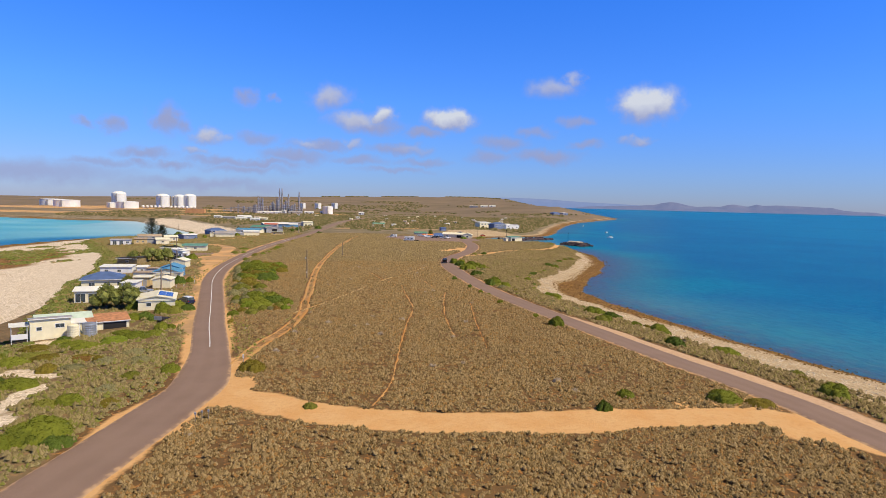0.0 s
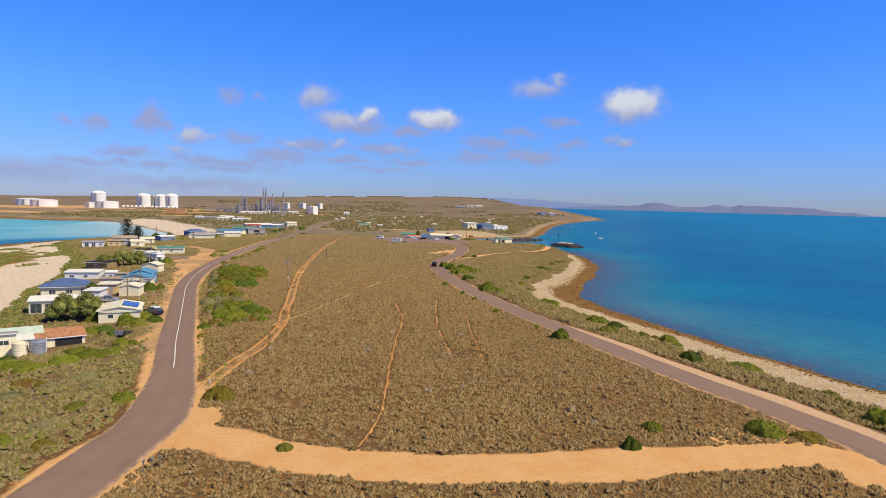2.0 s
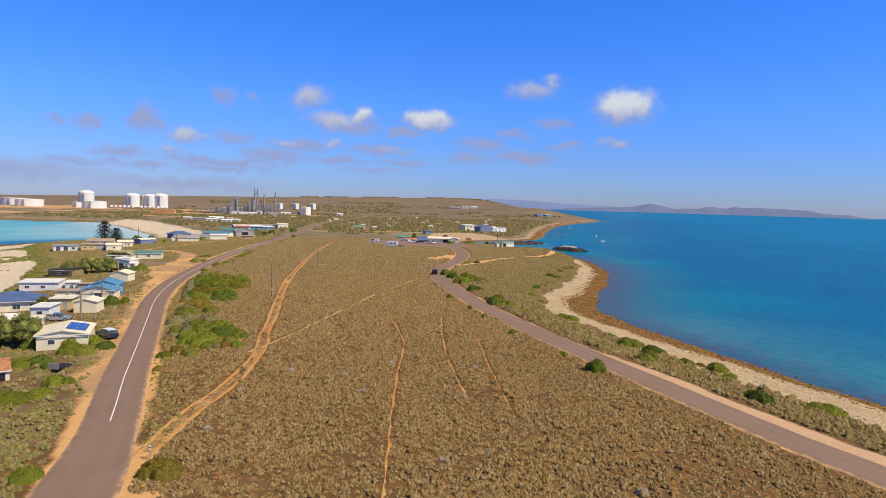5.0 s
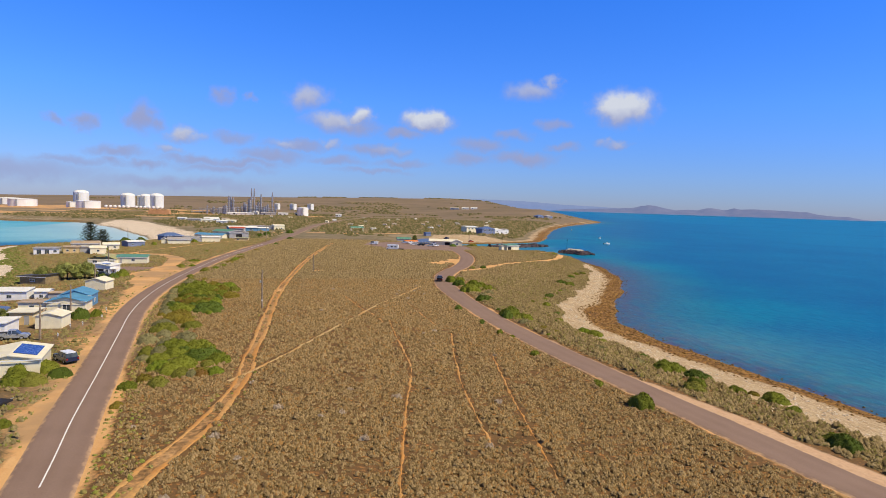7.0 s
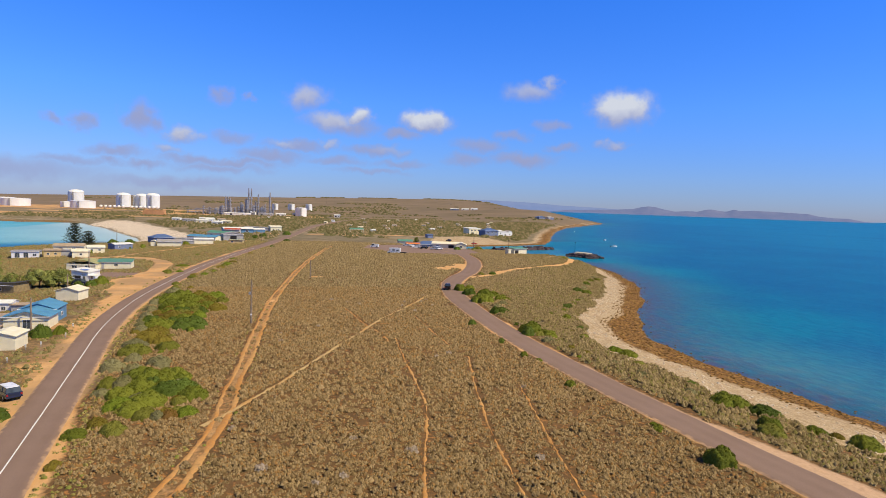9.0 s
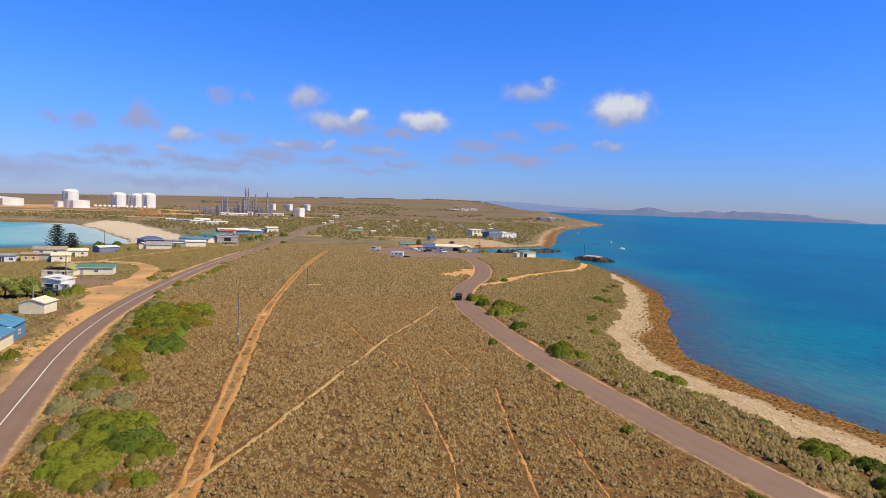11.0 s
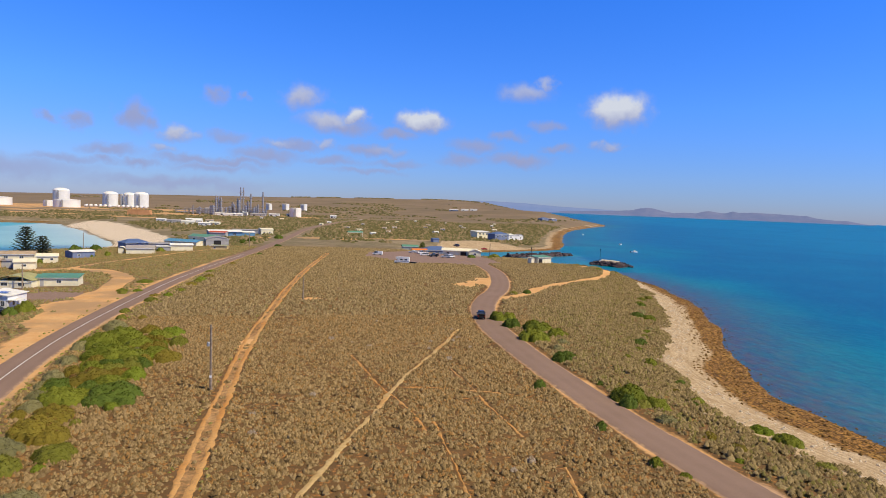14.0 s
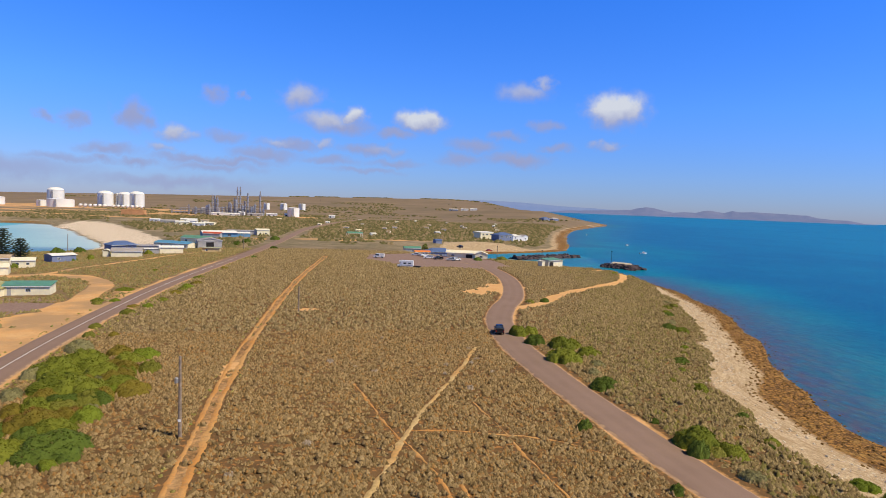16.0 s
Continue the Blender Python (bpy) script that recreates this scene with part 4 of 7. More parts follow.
def limb(bm, a, b_, r0, r1, n=7):
    """A tapered round bar from a to b."""
    d = (b_ - a).normalized()
    u = d.orthogonal().normalized()
    w = d.cross(u)
    ra = [bm.verts.new(a + (u * math.cos(k * 6.2832 / n) + w * math.sin(k * 6.2832 / n)) * r0) for k in range(n)]
    rb = [bm.verts.new(b_ + (u * math.cos(k * 6.2832 / n) + w * math.sin(k * 6.2832 / n)) * r1) for k in range(n)]
    for k in range(n):
        bm.faces.new((ra[k], ra[(k + 1) % n], rb[(k + 1) % n], rb[k]))
    bm.faces.new(ra[::-1])
    bm.faces.new(rb)
    return bm


def turned(bm, profile, n=28, x=0.0, y=0.0):
    """A body of revolution about the upright axis: profile of (radius, height)."""
    rings = []
    for r, z in profile:
        if r < 1e-4:
            rings.append([bm.verts.new((x, y, z))])
        else:
            rings.append([bm.verts.new((x + r * math.cos(k * 6.2832 / n), y + r * math.sin(k * 6.2832 / n), z)) for k in range(n)])
    for a, b_ in zip(rings[:-1], rings[1:]):
        for k in range(n):
            q = [a[k % len(a)], a[(k + 1) % len(a)], b_[(k + 1) % len(b_)], b_[k % len(b_)]]
            q = [v for i, v in enumerate(q) if v not in q[:i]]
            if len(q) > 2:
                bm.faces.new(q)
    return bm


YARDS = []


def opening(parent, block, side, u, z, w, h, kind="window"):
    """A window, door or flat dark opening set on a wall: side f, b, l or r, its middle u along the wall, its foot z."""
    (ox, oy), W, D = block["o"], block["w"], block["d"]
    at_ = {"f": ((ox + u, oy, z), 0), "b": ((ox + u, oy + D, z), 180), "l": ((ox, oy + u, z), -90), "r": ((ox + W, oy + u, z), 90)}[side]
    bm = bmesh.new()
    e = 0.09
    for x0, x1, z0, z1 in ((-w / 2, w / 2, 0, e), (-w / 2, w / 2, h - e, h), (-w / 2, -w / 2 + e, e, h - e), (w / 2 - e, w / 2, e, h - e)):
        box(bm, x0, x1, -0.07, 0.03, z0, z1)
    if kind == "window" and w > 1.3:
        box(bm, -0.03, 0.03, -0.06, 0.03, e, h - e)
    ob = part(kind, bm, M_WHITE if kind == "window" else M_GREYW, parent)
    ob.location, ob.rotation_euler = at_[0], (0, 0, radians(at_[1]))
    # open fronts have no depth: a dark panel paints in the shade inside
    pane = part("pane" if kind == "window" else "panel", boxed(-w / 2 + e, w / 2 - e, -0.03, 0.02, e, h - e), {"window": M_GLASS, "garage": M_DARK}.get(kind, M_DARK if kind == "recess" else M_GREYW), ob)
    return ob


def house(label, x, y, rot, blocks, category="house", group="", scale=(1, 1, 1)):
    z = min(gz(x, y), gz(x + blocks[0]["w"] * math.cos(radians(rot)), y + blocks[0]["w"] * math.sin(radians(rot)))) - 0.05
    th = Empty(category.replace(" ", "_"), x, y, z, rot)
    th.scale = scale
    for b_ in blocks:
        (ox, oy), W, D, H, rise, o = b_.setdefault("o", (0, 0)), b_["w"], b_["d"], b_["h"], b_.get("rise", 0.8), b_.get("over", 0.35)
        style = b_.get("roof", "gy")
        bm = bmesh.new()
        x1, y1, foot = ox + W, oy + D, -0.8
        tops = {"gy": (H, H, H, H), "gx": (H, H, H, H), "hip": (H, H, H, H), "flat": (H, H, H, H), "arch": (H, H, H, H), "front": (H, H, H + rise, H + rise),
                "back": (H + rise, H + rise, H, H), "left": (H, H + rise, H + rise, H), "right": (H + rise, H, H, H + rise)}[style]
        corner = ((ox, oy), (x1, oy), (x1, y1), (ox, y1))
        lo = [bm.verts.new((*c_, foot)) for c_ in corner]
        hi = [bm.verts.new((*c_, t_)) for c_, t_ in zip(corner, tops)]
        cap = {}
        if style == "gy":
            cap = {0: bm.verts.new(((ox + x1) / 2, oy, H + rise)), 2: bm.verts.new(((ox + x1) / 2, y1, H + rise))}
        if style == "gx":
            cap = {1: bm.verts.new((x1, (oy + y1) / 2, H + rise)), 3: bm.verts.new((ox, (oy + y1) / 2, H + rise))}
        for k in range(4):
            n = (k + 1) % 4
            loop = [lo[k], lo[n], hi[n]] + ([cap[k]] if k in cap else []) + [hi[k]]
            bm.faces.new(loop)
        bm.faces.new(lo[::-1])
        if not b_.get("open"):
            part("wall", bm, b_.get("wall", M_CREAM), th)
        else:
            bm.free()
            for px_, py_ in ((ox + 0.1, oy + 0.1), (x1 - 0.1, oy + 0.1), (ox + 0.1, y1 - 0.1), (x1 - 0.1, y1 - 0.1)):
                part("post", boxed(px_ - 0.06, px_ + 0.06, py_ - 0.06, py_ + 0.06, -0.8, H), M_WHITE, th)
        if b_.get("screen"):
            part("screen", boxed(ox + 0.1, x1, oy - 0.04, oy + 0.04, 0.5, 1.5), M_WHITE, th, "white balcony screen")
        bm = bmesh.new()
        T = 0.14
        a, c_, d, e = ox - o, x1 + o, oy - o, y1 + o
        if style in ("gy", "gx"):
            half = (W if style == "gy" else D) / 2
            drop = rise * o / half
            if style == "gy":
                m = (ox + x1) / 2
                shell(bm, [[(a, d, H - drop + T), (m, d, H + rise + T), (m, e, H + rise + T), (a, e, H - drop + T)],
                           [(m, d, H + rise + T), (c_, d, H - drop + T), (c_, e, H - drop + T), (m, e, H + rise + T)]], T)
            else:
                m = (oy + y1) / 2
                shell(bm, [[(a, d, H - drop + T), (c_, d, H - drop + T), (c_, m, H + rise + T), (a, m, H + rise + T)],
                           [(a, m, H + rise + T), (c_, m, H + rise + T), (c_, e, H - drop + T), (a, e, H - drop + T)]], T)
        elif style == "hip":
            q = min(W, D) / 2
            if W >= D:
                r0, r1 = (ox + q, (oy + y1) / 2, H + rise), (x1 - q, (oy + y1) / 2, H + rise)
                faces_ = ([(a, d, H), (c_, d, H), r1, r0], [(c_, d, H), (c_, e, H), r1], [(c_, e, H), (a, e, H), r0, r1], [(a, e, H), (a, d, H), r0])
            else:
                r0, r1 = ((ox + x1) / 2, oy + q, H + rise), ((ox + x1) / 2, y1 - q, H + rise)
                faces_ = ([(a, d, H), (c_, d, H), r0], [(c_, d, H), (c_, e, H), r1, r0], [(c_, e, H), (a, e, H), r1], [(a, e, H), (a, d, H), r0, r1])
            shell(bm, [[(p[0], p[1], p[2] + T) for p in f_] for f_ in faces_], T)
        elif style == "arch":
            n = 10
            pr = [(ox - o + (W + 2 * o) * k / n, H + rise * math.sin(math.pi * k / n)) for k in range(n + 1)]
            shell(bm, [[(xa, d, za + T), (xb, d, zb + T), (xb, e, zb + T), (xa, e, za + T)] for (xa, za), (xb, zb) in zip(pr[:-1], pr[1:])], T)
        else:
            z4 = [t_ + T for t_ in tops]
            slab(bm, [(a, d, z4[0]), (c_, d, z4[1]), (c_, e, z4[2]), (a, e, z4[3])], T)
        part("roof", bm, b_.get("cover", R_WHITE), th)
        if b_.get("gutter", W > 7):
            part("gutter", boxed(a, c_, d - 0.1, d, (H if style in ("gx", "hip") else tops[0]) - 0.1, (H if style in ("gx", "hip") else tops[0]) + 0.04), M_WHITE, th)
        for w_ in b_.get("wins", ()):
            opening(th, b_, *w_)
        for (u, v, pw, pd, face) in b_.get("solar", ()):
            # panels lie on the right-hand slope of the roof
            k = rise / (W / 2) if style == "gy" else 0
            bm = bmesh.new()
            zt = lambda xx: H + rise - abs(xx - (ox + W / 2)) * k + T + 0.10 if style == "gy" else tops[0] + (tops[2] - tops[0]) * 0.5 + T + 0.2
            slab(bm, [(ox + u, oy + v, zt(ox + u)), (ox + u + pw, oy + v, zt(ox + u + pw)), (ox + u + pw, oy + v + pd, zt(ox + u + pw)), (ox + u, oy + v + pd, zt(ox + u))], 0.05)
            part("solar_panel", bm, M_SOLAR, th, "dark blue solar panel")
        cxl, cyl = ox + W / 2, oy + D / 2
        ca, sa = math.cos(radians(rot)), math.sin(radians(rot))
        YARDS.append((x + (cxl * ca - cyl * sa) * scale[0], y + (cxl * sa + cyl * ca) * scale[0], max(W, D) * 0.62 * scale[0] + 0.8))
    return tagged(th, label, category, group)


def B(w, d, h, wall, cover, roof="gy", rise=0.8, **k):
    return dict(w=w, d=d, h=h, wall=wall, cover=cover, roof=roof, rise=rise, **k)


# ---- village by the bay ----
house("long cream shack with carport, rust-red and mint green roofs", -51.5, 124.8, 27, [
    B(8.3, 4.6, 3.7, M_CREAM, R_GREY, "back", 0.45, wins=[("f", 1.8, 1.9, 1.2, 0.8), ("f", 6.0, 2.2, 2.0, 0.9), ("r", 3, 2.0, 1.4, 0.8)]),
    B(3.0, 4.4, 2.7, M_CREAM, R_WHITE, "front", 0.2, o=(8.3, 0.9), wins=[("f", 1.4, 0.9, 1.4, 1.0)]),
    B(11.5, 5.5, 2.2, M_CREAM, R_RUST, "front", 0.8, o=(10.0, 3.4), wins=[("f", 8.2, -0.2, 5.4, 2.2, "recess"), ("f", 3.6, 0.0, 0.9, 1.9, "door")]),
    B(12.0, 7.5, 2.7, M_WHITE, R_MINT, "gx", 0.8, o=(1.5, 6.8), wins=[("r", 2.0, 1.0, 1.2, 1.0)]),
    B(3.3, 4.5, 2.9, M_WHITE, R_WHITE, "flat", 0.0, o=(-3.7, 0.6), open=True, screen=True)], scale=(0.75, 0.75, 0.95))
house("white-roofed beach house with a glazed veranda", -60.5, 165.2, 12, [
    B(10.5, 8, 3.1, M_CREAM, R_WHITE, "gx", 0.6, wins=[("f", 1.6, 0.2, 2.6, 2.3), ("f", 4.8, 0.2, 2.6, 2.3), ("f", 8.0, 0.2, 2.6, 2.3)]),
    B(4, 5, 2.5, M_CREAM, R_CREAM, "flat", 0, o=(10.5, 2.5), wins=[("f", 2, 0.9, 1.2, 1.1)])], scale=(0.85, 0.85, 0.95))
house("cream house under a broad deep blue hipped roof", -68.5, 190, 12, [
    B(12.5, 9.5, 2.9, M_CREAM, R_NAVY, "hip", 1.9, over=0.6, wins=[("f", 3, 0.9, 1.8, 1.2), ("f", 7.4, 0.9, 1.8, 1.2), ("f", 10.8, 0.2, 1.0, 2.0)]),
    B(8, 5, 2.6, M_CREAM, R_TAN, "flat", 0, o=(12.7, 3), wins=[("f", 4, 0.9, 1.6, 1.1)])], scale=(0.85, 0.85, 0.9))
house("long low white annexe with a flat pale roof", -76, 224, 3, [
    B(15, 6, 3.0, M_WHITE, R_WHITE, "front", 0.4, wins=[("f", 3, 1.0, 1.8, 1.0), ("f", 9, 1.0, 1.8, 1.0)]),
    B(5, 5, 2.8, M_WHITE, R_WHITE, "gx", 0.5, o=(17, 1), wins=[("f", 2.5, 0.9, 1.4, 1.1)]), B(5, 4, 2.4, M_GREYW, R_TAN, "flat", 0, o=(22.3, 0), wins=[("f", 2.5, 0.2, 1.0, 1.9, "door")])], scale=(0.64, 0.8, 0.85))
house("cream shed with blue solar panels on its roof", -41.9, 151.2, 12, [
    B(8.3, 9.8, 2.6, M_PALE, R_CREAM, "gy", 0.7, solar=[(4.5, 1.4, 1.6, 3.2, "r"), (6.15, 1.4, 1.6, 3.2, "r"), (4.5, 4.7, 1.6, 3.2, "r"), (6.15, 4.7, 1.6, 3.2, "r")], wins=[("r", 2.4, 0.0, 0.95, 2.0, "door"), ("f", 2.4, 1.0, 1.2, 0.9)])], scale=(0.9, 0.9, 1))
house("plain cream steel shed with a low gabled roof", -49, 186.4, 2, [B(5.4, 7.2, 2.9, M_PALE, R_CREAM, "gy", 0.7)], "shed", "cream sheds", scale=(0.85, 0.7, 0.85))
house("blue steel house with bright blue roof and cream front", -53.8, 203.5, 5, [
    B(8.6, 7, 2.7, M_CREAM, R_BLUE, "gy", 1.1, over=0.5, wins=[("f", 4.5, 0.2, 1.8, 1.9)]),
    B(7.4, 8, 3.1, M_BLUEW, R_BLUE, "gy", 1.2, o=(0.6, 7.4), over=0.3, wins=[("r", 4.5, 1.0, 1.4, 0.9)]),
    B(6, 5, 2.4, M_CREAM, R_TAN, "flat", 0, o=(-6.4, 1), wins=[("f", 3, 0.9, 1.2, 1.0)])], scale=(0.88, 0.88, 0.95))
house("small ochre cabin with a flat pale roof", -55.2, 190.5, 3, [B(4.2, 5, 2.7, M_YELLOW, R_CREAM, "flat", 0.0, wins=[("f", 1.2, 0.9, 0.8, 0.9), ("f", 3.0, 0.0, 0.9, 2.0, "door")])], "cabin")
house("white caravan annexe beside the parked cars", -55, 180.5, 2, [B(3.4, 6, 2.6, M_WHITE, R_WHITE, "flat", 0.0, wins=[("f", 1.7, 1.1, 1.2, 0.8)])], "annexe")
house("pale cream shed with a white gabled roof", -58.3, 239.2, -6, [B(6.2, 7.5, 2.8, M_PALE, R_CREAM, "gy", 0.9)], "shed", "cream sheds", scale=(0.85, 0.7, 0.9))
house("olive brick hut with a dark low roof", -81.5, 256, -18, [B(8.2, 6, 2.4, M_BROWN, R_DARK, "left", 0.7, over=0.6, wins=[("f", 4, 0.9, 1.6, 0.8)])], "hut")
house("white two-storey house with solar panels over an open garage", -66.6, 272.2, -10, [
    B(9.2, 9.5, 3.6, M_WHITE, R_WHITE, "right", 0.8, over=0.6, wins=[("f", 3.0, 0.0, 4.6, 2.6, "recess"), ("r", 3, 1.0, 1.6, 1.2), ("f", 7.2, 1.0, 1.6, 1.4)], solar=[(3.4, 1.0, 4.2, 2.6, "r")]),
    B(3.2, 4.5, 2.5, M_WHITE, R_WHITE, "flat", 0, o=(9.3, 0.2), open=True)], scale=(0.52, 0.7, 0.9))
house("low house under a curved olive roof", -80.5, 306.5, -2, [B(11, 9, 2.4, M_CREAM, R_OLIVE, "arch", 1.5, wins=[("f", 3, 0.8, 2, 1.1), ("f", 8, 0.8, 2, 1.1)])], scale=(0.85, 0.85, 0.9))
house("long cream house with a green skillion roof and open carport", -71, 309.6, 5, [
    B(11.5, 6, 2.5, M_CREAM, R_GREEN, "front", 0.6, wins=[("f", 6, 1.0, 1.4, 0.9), ("f", 1.2, 0.0, 1.0, 2.0, "door")]), B(4.5, 5.5, 2.4, M_CREAM, R_GREEN, "front", 0.5, o=(-4.6, 0.3), open=True)], scale=(0.88, 0.88, 1))
house("small ochre cottage with a grey roof", -106, 353.0, 12, [B(6, 6, 2.8, M_YELLOW, R_TAN, "gx", 0.5, wins=[("f", 1.6, 1.0, 1.0, 0.9), ("f", 4.2, 1.0, 1.0, 0.9)]), B(4, 5, 2.7, M_GREYW, R_GREY, "flat", 0, o=(6.1, 1))], "cottage")
house("white-walled cottage row at the end of the beach", -117, 351, 12, [B(9.5, 6, 2.9, M_WHITE, R_GREY, "flat", 0, wins=[("f", 2, 0.2, 1.8, 2.1), ("f", 5, 0.2, 1.8, 2.1), ("f", 8, 0.9, 1.4, 1.1)])], "cottage")
house("cream cottage with a white gabled roof", -94.3, 350, 18, [B(7.0, 7.5, 2.6, M_CREAM, R_CREAM, "gx", 0.8, wins=[("f", 3.5, 1.0, 1.2, 0.9)])], "cottage", scale=(0.9, 0.9, 1))
house("pale weatherboard cottage with a light roof", -95.8, 371.5, 20, [B(8, 7, 2.6, M_PALE, R_CREAM, "gx", 0.8, wins=[("f", 2.0, 1.0, 1.2, 0.9), ("f", 5.6, 1.0, 1.2, 0.9)])], "cottage", scale=(0.85, 0.85, 1))
house("tan-roofed cottage behind the others", -112, 378, 12, [B(12, 7, 2.6, M_CREAM, R_TAN, "gx", 1.0, wins=[("f", 3, 1, 1.4, 1.0), ("f", 8, 1, 1.4, 1.0)])], "cottage")
house("slate-blue shed with a white low roof", -90.6, 391.3, 45, [B(11, 7.5, 2.8, M_SLATE, R_WHITE, "gx", 0.6, wins=[("f", 3, 0.9, 1.4, 0.9)])], "shed", scale=(0.8, 0.8, 0.9))
house("beige shed with pale ends and a blue-grey roof", -77.6, 416.2, 10, [B(11.5, 8, 2.5, M_PALE, R_GREY, "gx", 1.1, wins=[("r", 4, 0.0, 3.0, 2.2, "garage")]), B(2.5, 3.2, 2.3, M_PALE, R_CREAM, "arch", 0.8, o=(-3.2, 1))], "shed")
house("slate house under a broad blue hipped roof", -87.8, 452.5, 42, [
    B(17, 10, 3.0, M_SLATE, R_NAVY, "hip", 2.0, over=0.9, wins=[(("f"), 2.4, 0.8, 1.6, 1.3), ("f", 6, 0.8, 1.6, 1.3), ("f", 10, 0.8, 1.6, 1.3), ("f", 14, 0.8, 1.6, 1.3)])], scale=(0.68, 0.75, 0.9))
house("grey boundary sheds beside the blue-roofed house", -81, 466, 12, [B(11, 5, 2.0, M_GREYW, R_GREY, "flat", 0.0)], "shed")
house("long house with a blue roof and white gutter", -76, 481, -25, [B(20, 8, 2.8, M_PALE, R_BLUE, "gx", 1.0, wins=[("f", 4, 0.9, 1.6, 1.1), ("f", 10, 0.9, 1.6, 1.1)])])
house("cream shed with a white roof and open doorway", -63.5, 438, 15, [B(10, 6.5, 2.9, M_PALE, R_WHITE, "gx", 0.6, wins=[("r", 3, 0.0, 2.6, 2.3, "garage")]), B(6, 5, 2.2, M_GREYW, R_WHITE, "flat", 0, o=(-6.2, -1))], "shed")
house("long house under a green sheet roof", -72, 526, -28, [B(18, 9, 3.0, M_CREAM, R_GREEN, "gx", 1.3, wins=[("f", 4, 0.9, 1.6, 1.1), ("f", 12, 0.9, 1.6, 1.1)])])
house("small shed with a red roof", -66, 565, -8, [B(11, 6, 3.2, M_GREYW, R_RED, "gx", 0.9)], "shed")
house("grey steel shed with wide doors", -53.7, 477, 15, [B(12, 10, 4.0, M_GREYW, R_GREY, "gy", 1.2, wins=[("f", 6, 0.0, 4.0, 3.2, "garage")])], "shed")
house("low olive-yellow hut beside the lane", -47, 450, -4, [B(8, 4, 2.2, M_YELLOW, R_OLIVE, "flat", 0.0, wins=[("f", 2, 0.6, 1.2, 0.9)])], "hut")
house("broad white-roofed house with a bright blue fascia", -67, 574, 20, [
    B(22, 11, 3.2, M_BLUEW, R_WHITE, "gx", 1.1, over=0.8, wins=[("f", 5, 0.6, 2, 1.6), ("f", 11, 0.6, 2, 1.6), ("f", 17, 0.6, 2, 1.6)]), B(9, 7, 2.8, M_BLUEW, R_WHITE, "gx", 0.8, o=(22.5, 1))])
house("grey flat-roofed house beyond the blue one", -56, 606, 0, [B(24, 8, 3.4, M_GREYW, R_GREY, "flat", 0.0, wins=[("f", 6, 1, 2, 1.2), ("f", 16, 1, 2, 1.2)])])
house("square cream house with a pale roof", -34.8, 604, 20, [B(9.2, 8, 4.0, M_CREAM, R_CREAM, "gx", 0.8, wins=[("f", 2.4, 1.0, 1.4, 1.1), ("f", 6.4, 1.0, 1.4, 1.1)])])
rr = random.Random(21)
for x_, y_, w_, d_, wall_, roof_, words in ((-105, 656, 9, 7, M_CREAM, R_CREAM, "beige box-like house above the beach"), (-132, 668, 12, 7, M_CREAM, R_WHITE, "white-roofed cream house above the beach"),
                                            (-150, 690, 14, 8, M_GREYW, R_GREY, "long grey house above the beach"), (-128, 700, 9, 6, M_WHITE, R_WHITE, "small white house above the beach"),
                                            (-165, 712, 9, 6, M_WHITE, R_WHITE, "small white house near the dunes"), (-140, 730, 16, 8, M_CREAM, R_WHITE, "broad cream house near the dunes"),
                                            (-118, 716, 8, 6, M_CREAM, R_TAN, "tan-roofed house near the dunes"), (-112, 640, 10, 5, M_WHITE, R_WHITE, "low white holiday house near the beach")):
    house(words, x_ + 12, y_ + 78, rr.uniform(-12, 12), [B(w_, d_, 3.0, wall_, roof_, "gx", 0.8, wins=[("f", w_ * 0.3, 0.9, 1.6, 1.1), ("f", w_ * 0.7, 0.9, 1.6, 1.1)])])
for x_, y_ in ((52, 640), (70, 690), (118, 700), (165, 735), (90, 800), (60, 860), (180, 850), (205, 800), (35, 760), (150, 920), (100, 950), (44, 700), (10, 830), (75, 770), (128, 820), (140, 780), (190, 905), (225, 870), (250, 960), (120, 1010), (70, 1030), (200, 1040), (160, 1080), (280, 1050), (20, 905), (-40, 960), (-70, 1010)):
    w_ = rr.uniform(4, 6.5)
    wall_, roof_ = rr.choice(((M_CREAM, R_CREAM), (M_WHITE, R_WHITE), (M_PALE, R_GREY), (M_WHITE, R_TAN)))
    house("small pale house half hidden in the scrub", x_, y_, rr.uniform(-25, 25), [B(w_, 5, 2.6, wall_, roof_, "gx", 0.8, wins=[("f", w_ * 0.3, 0.9, 1.4, 1.1), ("f", w_ * 0.7, 0.9, 1.4, 1.1)])], "house", "houses in the scrub", scale=(0.8, 0.8, 0.75))

# ---- harbour and car park ----
house("cream kiosk hall with a broad pale roof", 74, 449, -14, [
    B(16, 9, 2.8, M_CREAM, R_CREAM, "gx", 1.0, over=0.7, wins=[("f", 11.5, 0.0, 3.4, 2.2, "recess"), ("f", 3, 0.9, 1.6, 1.0), ("r", 4.5, 0.9, 1.4, 1.0)]),
    B(6.5, 7, 2.8, M_CREAM, R_CREAM, "gy", 1.2, o=(14.5, -3.2), wins=[("f", 3.2, 0.9, 1.6, 1.1)])], "kiosk")
house("blue-roofed clubhouse with deep blue walls", 75.8, 511, 12, [B(21, 12, 3.4, M_SLATE, R_NAVY, "hip", 2.2, over=0.8, wins=[("f", 4, 0.9, 2, 1.3), ("f", 10, 0.9, 2, 1.3), ("f", 16, 0.9, 2, 1.3)])], "clubhouse", scale=(0.85, 0.85, 1))
